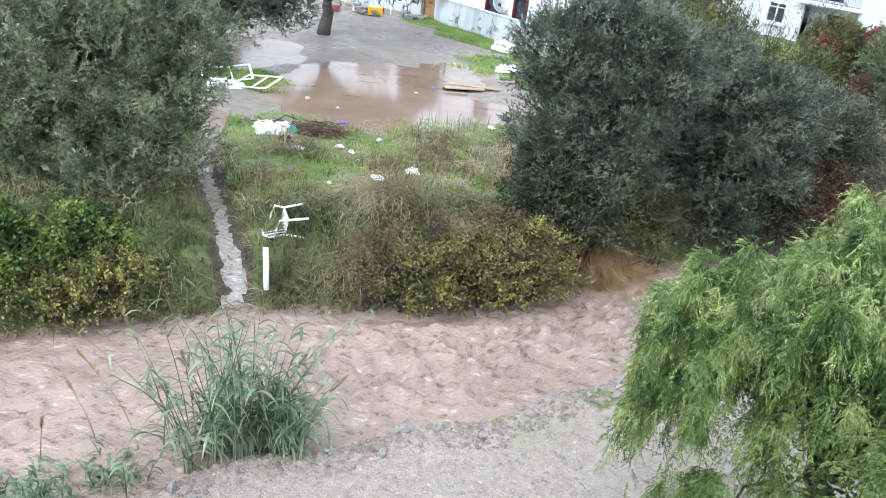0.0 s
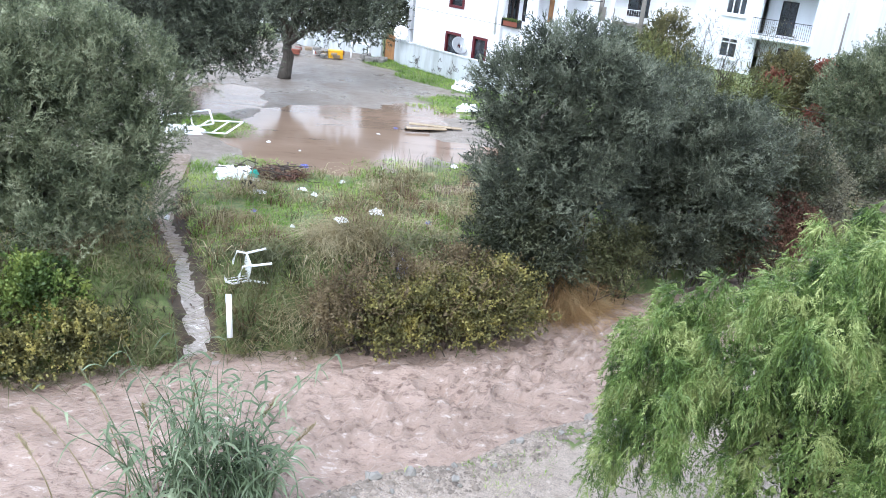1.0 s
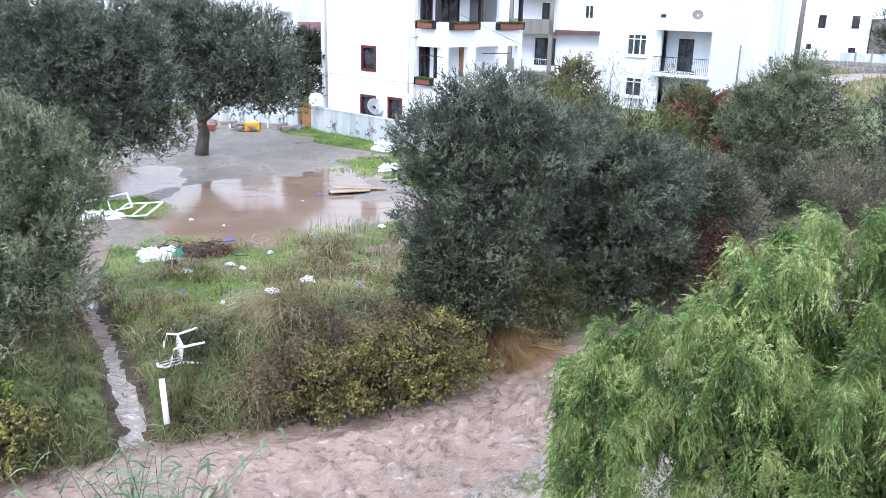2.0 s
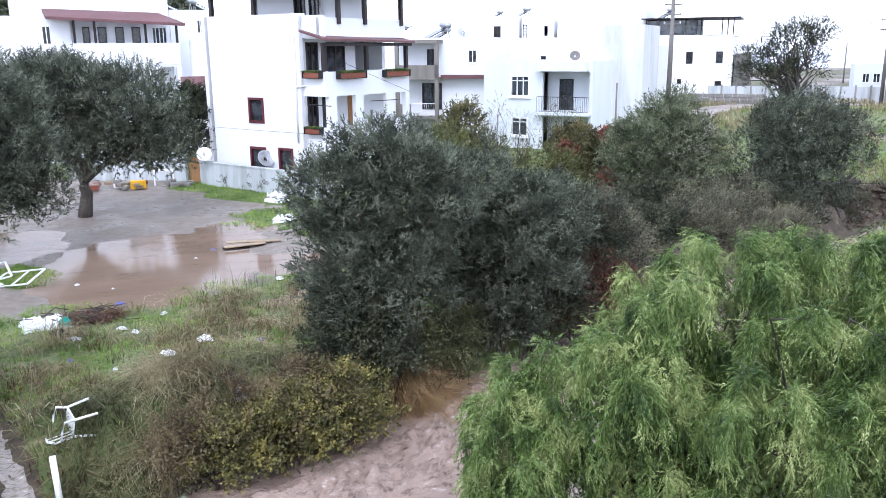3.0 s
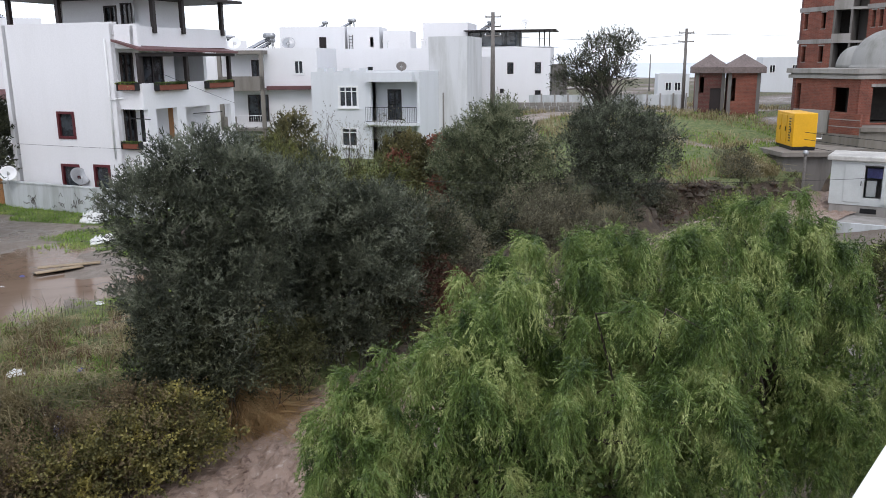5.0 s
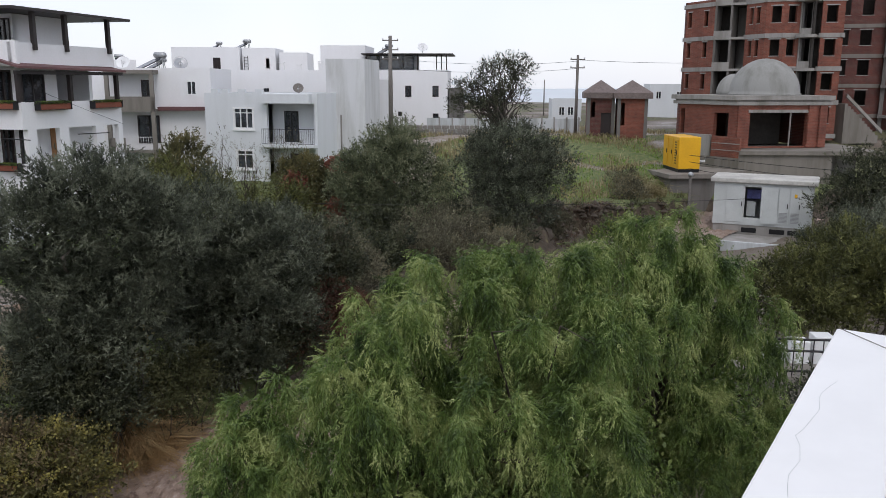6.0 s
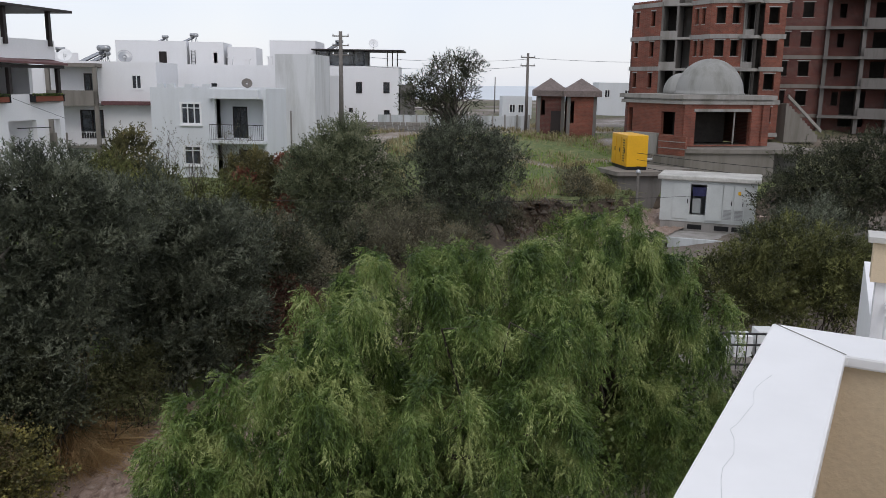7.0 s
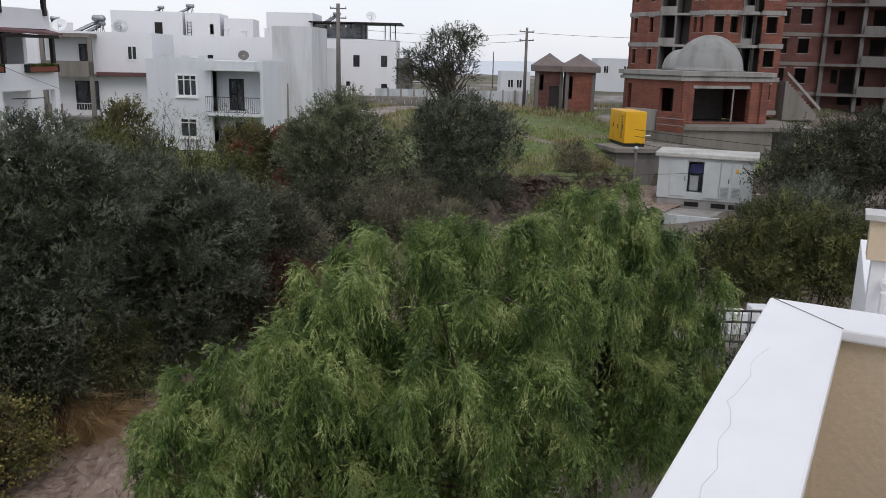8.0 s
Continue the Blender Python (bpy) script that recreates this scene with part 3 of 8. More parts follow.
def light_blocking_core(blobs, rng, leaf_mat, parent, leaf=0.26, least=0.6):
    """Oversized leaves added unseen deep in a crown, to block light and darken its gaps."""
    V, F, k = [], [], 0
    for b in np.array(blobs, float):
        if min(b[3:]) < least:
            continue
        n = int(70 * (b[3] * b[4] + b[4] * b[5]) / (leaf / 0.26) ** 2)
        d = unit(rng.normal(size=(n, 3)))
        p = b[:3] + d * b[3:] * (0.2 + 0.45 * rng.random((n, 1)))
        p = p[p[:, 2] > land(p[:, 0], p[:, 1]) + 0.05]
        v, f = leaf_quads(p, rng.normal(size=p.shape), leaf, leaf * 0.6, rng)
        V.append(v)
        F.append(f + k)
        k += len(v)
    if V:
        array_part("light_blocking_foliage", np.concatenate(V), np.concatenate(F), leaf_mat, parent)


def sprigs(points, out, rng, length=0.32, pairs=6, leaf=0.075, width=0.02, up=0.5, loose=0.5):
    """Twigs with leaves in pairs."""
    d = unit(out + np.array([0, 0, up]) + rng.normal(size=points.shape) * loose)
    n = len(points)
    ln = length * (0.6 + 0.7 * rng.random(n))
    t = (np.arange(pairs * 2) // 2 + 0.5) / pairs
    base = points[:, None] + d[:, None] * (ln[:, None] * t)[..., None]
    way = d[:, None] * 0.8 + rng.normal(size=(n, pairs * 2, 3)) * 0.55
    size = leaf * (0.7 + 0.6 * rng.random(n * pairs * 2))
    make = leaf_tris if width / leaf < 0.46 else leaf_quads
    return make(base.reshape(-1, 3), way.reshape(-1, 3), size, size * width / leaf * (1.25 if make is leaf_tris else 1), rng)


def limb_path(a, b, rng, k=5, wobble=0.12):
    a, b = Vector(a), Vector(b)
    ln = (b - a).length
    pts = []
    for i in range(k + 1):
        t = i / k
        p = a.lerp(b, t)
        p.z += 0.12 * ln * math.sin(t * math.pi)
        if 0 < i < k:
            p += Vector(rng.normal(size=3) * wobble * ln * 0.4)
        pts.append(p)
    return pts


def tree(name, base, fork, blobs, leaf_mat, label, seed, clusters=150, per=26, spread=0.24, leaf=0.085, width=0.022,
         sprig=0.32, trunk_r=0.16, limbs=9, up=0.5, category="tree", group="", pairs=6, inner=0.55, bark_mat=None, twig_count=40, core=True):
    rng = np.random.default_rng(seed)
    base = (base[0], base[1], float(land(base[0], base[1])) - 0.05)
    t = thing(name, base, label, category, group)
    p, o, c = crown_points(blobs, clusters, per, spread, rng, inner)
    v, f = sprigs(p, o, rng, sprig, pairs, leaf, width, up)
    g = Geo()
    fork = Vector(fork)
    tp = limb_path(base, fork, rng, 4, 0.10)
    g.tube(tp, [trunk_r * (1.35 - 0.6 * i / 4) for i in range(5)], 9)
    ends = c[rng.choice(len(c), min(limbs, len(c)), replace=False)]
    centre = np.array([b[:3] for b in blobs])
    for e in ends:
        k = centre[np.argmin(np.linalg.norm(centre - e, axis=1))]
        e = Vector(k + (e - k) * 0.85)
        start = fork if rng.random() < 0.7 else Vector(tp[3])
        g.tube(limb_path(start, e, rng, 5, 0.16), [trunk_r * 0.55 * (1 - 0.85 * i / 5) for i in range(6)], 6)
    part("trunk", g, bark_mat or M_BARK, t, "gnarled grey trunk with forking limbs", smooth=True)
    tw = Geo()
    for e in c[rng.choice(len(c), min(twig_count, len(c)), replace=False)]:
        k = centre[np.argmin(np.linalg.norm(centre - e, axis=1))]
        a = Vector(k + (e - k) * 0.3)
        tw.tube(limb_path(a, Vector(e), rng, 3, 0.2), [0.022, 0.016, 0.011, 0.005], 4)
    if twig_count:
        tagged(part("twig_tangle", tw, M_TWIG, t), kind="stuff")
    array_part("crown", v, f, leaf_mat, t)
    if core:
        light_blocking_core(blobs, rng, leaf_mat, t, max(0.2, leaf * 2.2))
    return t


def bush(name, blobs, leaf_mat, label, seed, clusters=60, per=24, spread=0.16, leaf=0.055, width=0.035, sprig=0.22, up=0.3, pairs=4,
         canes=20, inner=0.6, group="", loose=0.6, category="bush", core=None):
    rng = np.random.default_rng(seed)
    bx, by = blobs[0][0], blobs[0][1]
    t = thing(name, (bx, by, float(land(bx, by))), label, category, group)
    p, o, c = crown_points(blobs, clusters, per, spread, rng, inner)
    ground = land(p[:, 0], p[:, 1])
    keep = p[:, 2] > ground - 0.05
    v, f = sprigs(p[keep], o[keep], rng, sprig, pairs, leaf, width, up, loose)
    array_part("foliage", v, f, leaf_mat, t)
    if core is True or (core is None and canes < 50):
        light_blocking_core(blobs, rng, leaf_mat, t, max(0.12, leaf * 2))
    g = Geo()
    for e in c[rng.choice(len(c), min(canes, len(c)), replace=False)]:
        k = min(blobs, key=lambda q: (q[0] - e[0]) ** 2 + (q[1] - e[1]) ** 2)
        x, y = k[0] + rng.normal() * 0.2, k[1] + rng.normal() * 0.2
        z = float(land(x, y)) - 0.05
        g.tube(limb_path((x, y, z), Vector(e), rng, 4, 0.2), [0.02, 0.017, 0.013, 0.009, 0.005], 4)
    if canes:
        tagged(part("stem_tangle", g, M_TWIG, t), kind="stuff")
    return t


def pepper_tree(name, base, fork, blobs, label, seed, strands=1500, leaf_mat=None):
    """Drooping strands of feathery leaves over arching limbs."""
    rng = np.random.default_rng(seed)
    base = (base[0], base[1], float(land(base[0], base[1])) - 0.05)
    t = thing(name, base, label, "tree", "drooping trees before the balcony")
    each = 11
    p, o, c = crown_points(blobs, strands // each, each, 0.085, rng, 0.3)
    n = len(p)
    steps = 9
    boughs = unit(rng.normal(size=(n // each, 3)) * np.array([1, 1, 0.2]))
    out = unit(o * np.array([1, 1, 0.3]) + np.repeat(boughs, each, 0) * 0.5 + rng.normal(size=(n, 3)) * 0.32)
    ln = (0.3 + 0.5 * rng.random(n)) * np.repeat(0.75 + 0.6 * rng.random(n // each), each)
    s = np.linspace(0, 1, steps)
    reach = 0.34 * (1 - np.exp(-2.2 * s))
    rise = 0.10 * np.sin(np.minimum(s * 3.0, 3.14)) - 0.85 * s ** 1.4
    path = p[:, None] + out[:, None] * (ln[:, None] * reach)[..., None]
    path[..., 2] += ln[:, None] * rise
    tan = unit(np.gradient(path, axis=1))
    # feather leaves hang to both sides of each strand
    k = 2
    fb = np.repeat(path.reshape(-1, 3), k, 0)
    ft = np.repeat(tan.reshape(-1, 3), k, 0)
    m = len(fb)
    fd = unit(ft * 0.7 + rng.normal(size=(m, 3)) * 0.55 + np.array([0, 0, -0.36]))
    fl = 0.12 + 0.10 * rng.random(m)
    pairs = 7
    tt = (np.arange(pairs * 2) // 2 + 0.7) / pairs
    sgn = np.where(np.arange(pairs * 2) % 2 == 0, 1.0, -1.0)
    side = unit(np.cross(fd, unit(rng.normal(size=(m, 3)))))
    lb = fb[:, None] + fd[:, None] * (fl[:, None] * tt)[..., None]
    lb[..., 2] -= (0.05 * tt ** 2)
    way = fd[:, None] * 0.75 + side[:, None] * sgn[None, :, None] * 0.6 + np.array([0, 0, -0.4])
    size = 0.036 + 0.024 * rng.random(m * pairs * 2)
    v, f = leaf_tris(lb.reshape(-1, 3), way.reshape(-1, 3), size, size * 0.27, rng)
    array_part("crown", v, f, leaf_mat or M_PEPPER, t)
    light_blocking_core(blobs, rng, leaf_mat or M_PEPPER, t, 0.10, 1.1)
    g = Geo()
    fork = Vector(fork)
    tp = limb_path(base, fork, rng, 4, 0.08)
    g.tube(tp, [0.24, 0.2, 0.18, 0.16, 0.14], 9)
    ends = c[rng.choice(len(c), min(34, len(c)), replace=False)]
    cen = np.array([b[:3] for b in blobs])
    for e in ends:
        q = cen[np.argmin(np.linalg.norm(cen - e, axis=1))]
        e = Vector(q + (e - q) * 0.97)
        g.tube(limb_path(fork if rng.random() < 0.8 else tp[3], e, rng, 6, 0.13), [0.075, 0.055, 0.04, 0.028, 0.018, 0.012, 0.006], 5)
    part("trunk", g, M_TWIG, t, "dark trunk with thin arching limbs", smooth=True)
    return t


def blades(name, xy, material, label, seed, length, width, lean=0.5, category="grass", parent=None, lift=0.0, towards=None, tuft=1, spread=0.07):
    """Grass: bent two-piece blades standing on the ground."""
    rng = np.random.default_rng(seed)
    n = len(xy) * tuft
    off = rng.normal(size=(n, 2)) * spread if tuft > 1 else np.zeros((n, 2))
    grow = np.repeat(0.55 + 0.9 * rng.random(len(xy)), tuft)
    xy = np.repeat(xy, tuft, 0) + off
    z = land(xy[:, 0], xy[:, 1]) - 0.02 + lift
    b = np.column_stack([xy, z])
    ang = rng.random(n) * 2 * math.pi
    h = np.column_stack([np.cos(ang), np.sin(ang), np.zeros(n)])
    if tuft > 1:
        h = unit(np.column_stack([off / spread, np.zeros(n)]) + 0.5 * h)
    ln = length * (grow * (0.6 + 0.6 * rng.random(n)) if tuft > 1 else 0.5 + 0.8 * rng.random(n))[:, None]
    le = lean * (0.4 + 1.1 * rng.random(n))[:, None]
    way = h if towards is None else unit(h * 0.6 + np.array([*towards, 0.0]))
    side = np.column_stack([-way[:, 1], way[:, 0], np.zeros(n)])
    side = unit(side + rng.normal(size=(n, 3)) * 0.4) * (width * (0.6 + 0.8 * rng.random(n)))[:, None]
    up = np.array([0, 0, 1.0])
    m1 = b + up * ln * 0.55 + way * ln * le * 0.30
    tip = b + up * ln * (1 - 0.45 * np.minimum(le, 1.6)) + way * ln * le
    v = np.stack([b - side * 0.5, b + side * 0.5, m1 + side * 0.4, m1 - side * 0.4, tip + side * 0.06, tip - side * 0.06], 1).reshape(-1, 3)
    i = np.arange(n)[:, None] * 6
    f = np.concatenate([i + np.array([0, 1, 2, 3]), i + np.array([3, 2, 4, 5])])
    ob = array_part(name, v, f, material, parent)
    return tagged(ob, label, category, kind="stuff") if parent is None else ob


def scatter(n, x0, x1, y0, y1, keep, seed):
    rng = np.random.default_rng(seed)
    xy = np.column_stack([x0 + (x1 - x0) * rng.random(n), y0 + (y1 - y0) * rng.random(n)])
    return xy[keep(xy[:, 0], xy[:, 1], rng.random(n))]


# ---- trees and bushes, from the yard to upstream ----
M_STRAW = leaves("withered_scrub", (0.053, 0.038, 0.021), (0.150, 0.112, 0.060), (0.300, 0.240, 0.128), 0.2, 0.7, 1.5)
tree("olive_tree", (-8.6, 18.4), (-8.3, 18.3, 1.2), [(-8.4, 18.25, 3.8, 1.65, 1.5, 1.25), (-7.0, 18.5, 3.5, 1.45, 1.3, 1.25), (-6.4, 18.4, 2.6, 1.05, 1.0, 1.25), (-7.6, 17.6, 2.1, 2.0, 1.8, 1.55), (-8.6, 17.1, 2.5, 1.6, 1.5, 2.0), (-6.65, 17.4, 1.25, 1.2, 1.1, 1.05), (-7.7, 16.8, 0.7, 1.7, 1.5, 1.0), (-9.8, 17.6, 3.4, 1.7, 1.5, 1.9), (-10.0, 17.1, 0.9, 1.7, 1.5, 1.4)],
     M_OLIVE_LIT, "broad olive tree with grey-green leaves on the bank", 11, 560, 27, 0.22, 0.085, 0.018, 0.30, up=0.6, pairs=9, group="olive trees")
tree("olive_tree", (-9.1, 30.6), (-9.0, 30.4, 1.8), [(-8.4, 30.4, 5.2, 2.0, 1.9, 1.7), (-7.2, 30.6, 4.5, 1.6, 1.5, 1.5), (-9.4, 30.1, 4.1, 2.4, 2.1, 2.1), (-7.3, 30.6, 3.2, 1.6, 1.5, 1.6), (-8.6, 30.2, 2.4, 2.1, 1.9, 1.4), (-6.9, 30.6, 2.4, 0.95, 0.9, 1.0), (-10.8, 29.8, 4.9, 2.4, 2.1, 2.1)],
     M_OLIVE, "old olive tree leaning over the flooded yard", 12, 460, 22, 0.3, 0.10, 0.024, 0.36, 0.2, up=0.5, pairs=9, group="olive trees")
tree("olive_tree", (-6.8, 39.8), (-6.6, 39.6, 1.6), [(-6.6, 39.4, 4.9, 2.2, 1.9, 2.0), (-4.3, 38.7, 4.5, 2.0, 1.8, 2.0), (-8.0, 39.6, 5.1, 1.9, 1.8, 1.9), (-3.2, 38.5, 3.7, 1.4, 1.4, 1.6), (-5.4, 38.8, 3.1, 1.7, 1.4, 1.3), (-3.6, 38.4, 2.7, 1.2, 1.1, 1.1), (-7.6, 39.2, 3.3, 1.6, 1.3, 1.2)],
     M_OLIVE, "dark olive tree with a short trunk in the muddy yard", 13, 420, 22, 0.34, 0.115, 0.03, 0.42, 0.25, up=0.5, pairs=9, group="olive trees")
tree("olive_tree", (3.2, 18.6), (3.2, 18.6, 1.1), [(3.4, 18.6, 4.5, 1.2, 1.1, 1.05), (2.4, 18.7, 3.7, 1.2, 1.1, 1.1), (4.3, 18.4, 3.8, 1.1, 1.0, 1.1), (2.5, 18.7, 2.1, 1.3, 1.2, 1.4), (3.7, 18.5, 2.0, 1.25, 1.15, 1.4), (2.4, 18.7, 0.4, 0.9, 0.8, 1.1), (3.2, 18.6, 0.0, 0.75, 0.7, 0.8)],
     M_OLIVE, "dense bushy olive tree on the edge of the bank", 14, 420, 28, 0.21, 0.08, 0.017, 0.30, up=0.6, pairs=9, group="olive trees")
tree("olive_tree", (6.4, 20.6), (6.3, 20.5, 1.0), [(6.3, 20.5, 3.3, 1.25, 1.15, 1.3), (7.7, 20.0, 2.7, 1.35, 1.2, 1.15), (5.6, 20.7, 1.8, 1.3, 1.15, 1.6), (7.1, 20.2, 1.3, 1.7, 1.5, 1.5), (6.6, 20.5, -0.1, 1.2, 1.1, 0.9)],
     M_OLIVE, "dark olive tree crowding over the stream bank", 15, 360, 27, 0.22, 0.085, 0.018, 0.30, up=0.6, pairs=9, group="olive trees")
bush("dark_scrub", [(9.6, 22.3, 1.75, 1.4, 1.3, 1.4), (8.0, 21.2, 0.9, 1.3, 1.1, 1.3), (10.6, 22.6, 1.3, 1.1, 1.0, 1.3), (7.0, 20.2, 0.4, 1.2, 0.8, 1.0), (9.3, 22.2, 0.4, 1.35, 1.1, 1.2)], M_DARK, "dense dark scrub overhanging the stream", 16, 230, 22, 0.24, 0.08, 0.03, 0.3, 0.3, 5, 30)
# Added bush: its dark leaves stand for the deep shade of this hollow.
bush("dark_scrub", [(6.6, 20.9, 0.9, 1.4, 1.2, 1.1), (8.0, 20.9, 0.3, 1.4, 1.2, 1.0)], M_DARK, "added dark scrub standing for the shade in the hollow under the olives", 216, 150, 22, 0.24, 0.08, 0.03, 0.3, 0.0, 5, 30)
bush("dark_scrub", [(2.2, 18.3, 0.3, 0.9, 0.7, 1.0), (3.1, 18.1, 0.0, 0.9, 0.7, 0.85), (2.7, 18.2, 1.2, 1.0, 0.7, 0.9)], M_DARK, "dark green undergrowth round the foot of the olive", 217, 110, 22, 0.2, 0.07, 0.028, 0.28, 0.2, 5, 24)
bush("grey_scrub", [(10.4, 22.9, 1.9, 1.1, 0.9, 1.2), (11.3, 23.2, 1.1, 1.0, 0.9, 1.1), (12.2, 24.2, 0.7, 1.0, 0.9, 0.9)], M_GREYBROWN, "grey-leaved scrub mixed with dry vines", 17, 130, 24, 0.22, 0.07, 0.03, 0.3, 0.2, 5, 30)
bush("flood_scrub", [(13.2, 25.6, -0.2, 1.4, 1.0, 1.0), (15.2, 27.2, 0.1, 1.5, 1.1, 1.2), (14.0, 29.5, 0.4, 1.6, 1.2, 1.3), (17.0, 31.2, 0.4, 1.6, 1.2, 1.3), (20.8, 31.6, 0.3, 1.5, 1.1, 1.3), (22.8, 29.4, 0.0, 1.2, 0.9, 1.1)], M_DARK, "dark scrub on the flats beside the stream", 117, 260, 18, 0.28, 0.1, 0.04, 0.35, 0.5, 5, 40)
bush("flood_scrub", [(11.8, 24.2, -0.4, 1.1, 0.8, 0.8), (14.3, 25.9, -0.5, 1.2, 0.8, 0.7), (17.2, 27.6, -0.4, 1.3, 0.8, 0.8), (19.9, 28.3, -0.3, 1.2, 0.8, 0.8), (21.8, 28.8, -0.3, 1.0, 0.7, 0.7)], M_STRAW, "dry straw-coloured scrub beside the stream", 118, 170, 16, 0.24, 0.09, 0.025, 0.4, 0.8, 4, 60)
bush("dead_vine", [(9.5, 21.0, 0.1, 1.0, 0.5, 0.9), (10.4, 21.4, 0.4, 0.8, 0.5, 0.9)], M_RUST, "rust-brown dead vine hanging over the water", 18, 80, 24, 0.18, 0.07, 0.03, 0.3, -0.5, 5, 24)
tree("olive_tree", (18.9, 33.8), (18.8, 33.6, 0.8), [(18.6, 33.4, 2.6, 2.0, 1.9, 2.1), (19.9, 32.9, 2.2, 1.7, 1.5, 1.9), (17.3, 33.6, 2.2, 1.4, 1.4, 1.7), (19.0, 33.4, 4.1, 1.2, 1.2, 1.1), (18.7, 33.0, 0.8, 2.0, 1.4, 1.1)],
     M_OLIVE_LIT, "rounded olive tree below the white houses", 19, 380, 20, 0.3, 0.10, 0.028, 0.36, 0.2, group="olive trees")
tree("olive_tree", (24.6, 32.6), (24.5, 32.3, 1.0), [(24.7, 32.0, 3.4, 2.1, 1.9, 1.75), (25.8, 31.1, 2.7, 1.5, 1.35, 1.6), (23.6, 32.7, 2.6, 1.5, 1.35, 1.75), (24.8, 31.9, 1.1, 2.2, 2.0, 1.6), (26.3, 30.7, 3.5, 0.9, 0.8, 0.75)],
     M_OLIVE, "dark round olive bush on the stream bank", 20, 360, 20, 0.28, 0.10, 0.028, 0.36, 0.2, group="olive trees", inner=0.4)
tree("sparse_tree", (24.9, 33.3), (25.0, 33.0, 4.9), [(24.8, 33.1, 7.4, 1.05, 0.95, 0.8), (25.5, 32.6, 7.7, 0.75, 0.65, 0.6), (23.9, 33.7, 6.7, 1.25, 1.1, 0.55), (23.4, 34.0, 6.0, 0.8, 0.7, 0.35), (25.3, 32.8, 6.4, 0.8, 0.7, 0.6), (24.4, 33.4, 5.8, 1.05, 0.95, 0.45)],
     M_DARK, "half-bare tree with a thin ragged crown", 21, 170, 14, 0.2, 0.08, 0.026, 0.28, 0.13, 40, twig_count=110, core=False)
bush("yellowing_shrub", [(12.4, 44.5, 2.2, 1.3, 1.3, 1.9), (11.4, 44.0, 1.7, 1.0, 1.0, 1.4), (13.6, 43.5, 1.0, 1.0, 1.0, 1.4)], M_YELLOWING, "tall yellowing shrub before the white houses", 22, 130, 18, 0.3, 0.13, 0.05, 0.4, 0.6, 5, 30)
bush("bare_shrub", [(15.0, 45.8, 2.4, 0.7, 0.7, 2.0), (16.4, 45.6, 2.0, 0.9, 0.8, 1.6), (18.3, 44.8, 2.3, 1.2, 1.0, 1.8)], M_GREYBROWN, "nearly bare shrub with thin upright twigs", 23, 110, 3, 0.3, 0.10, 0.03, 0.4, 1.0, 3, 110, 0.8)
bush("red_leaved_shrub", [(16.8, 39.0, 1.9, 1.4, 1.0, 1.4), (18.0, 38.5, 1.4, 1.1, 0.9, 1.2)], M_YELLOWING, "tangled autumn shrub turning yellow", 24, 90, 18, 0.26, 0.12, 0.05, 0.35, 0.5, 5, 40)
for k, (x, y, z, r) in enumerate([(16.2, 38.4, 2.2, 0.4), (18.3, 38.0, 2.9, 0.45), (18.9, 37.0, 2.2, 0.4), (17.4, 36.0, 1.0, 0.5), (17.9, 35.6, 0.5, 0.4), (19.7, 35.4, 2.4, 0.3)]):
    bush("red_bush", [(x, y, z, r * 0.75, r * 0.75, r * 0.7)], M_RED, "clump of dull red autumn leaves in the scrub", 30 + k, 14, 14, 0.14, 0.13, 0.06, 0.3, 0.4, 4, 8, group="red clumps")
bush("green_shrub", [(8.5, 36.0, 1.7, 2.4, 1.8, 1.9), (11.5, 37.0, 1.2, 2.2, 1.6, 1.7), (14.2, 36.0, 0.9, 1.8, 1.4, 1.5)], M_WILLOW, "row of dull green shrubs behind the bank", 25, 190, 16, 0.34, 0.12, 0.045, 0.4, 0.5, 5, 20)
bush("brown_scrub", [(18.4, 28.9, 0.6, 1.6, 1.0, 1.3), (16.6, 28.2, 0.2, 1.3, 0.9, 1.0), (20.3, 29.8, 0.5, 1.3, 1.0, 1.3), (22.2, 30.2, 0.1, 1.2, 0.9, 1.0)], M_GREYBROWN, "brownish scrub with bare twigs beside the stream", 26, 150, 14, 0.28, 0.09, 0.03, 0.4, 0.9, 4, 110, 0.8)
bush("brown_scrub", [(17.4, 26.6, 0.4, 1.2, 0.9, 1.1), (18.9, 26.3, 0.0, 1.1, 0.9, 0.9), (20.6, 27.2, 0.1, 1.1, 0.9, 0.9)], M_GREYBROWN, "tangled brown scrub over the stream flats", 226, 150, 18, 0.26, 0.08, 0.026, 0.35, 0.8, 5, 45)
bush("evergreen_shrub", [(-2.2, 49.4, 2.7, 1.4, 1.2, 2.0), (-2.3, 49.3, 4.2, 0.85, 0.8, 1.0)], M_DARK, "dark evergreen shrub behind the yard wall", 27, 110, 18, 0.3, 0.13, 0.06, 0.35, 0.5, 5, 10)
bush("willow_shrub", [(22.6, 13.4, 1.2, 1.9, 1.6, 1.7), (21.4, 14.4, 0.7, 1.4, 1.2, 1.5), (23.8, 12.4, 1.1, 1.4, 1.3, 1.6)], M_WILLOW, "olive-green willowy shrub below the transformer kiosk", 28, 300, 24, 0.22, 0.09, 0.026, 0.3, 0.7, 6, 24)
bush("willow_shrub", [(28.2, 15.8, 1.2, 1.8, 1.5, 1.6), (27.0, 16.8, 0.6, 1.4, 1.2, 1.3)], M_OLIVE, "soft grey-green shrub beside the service road", 29, 120, 22, 0.26, 0.10, 0.02, 0.35, 0.9, 6, 20)
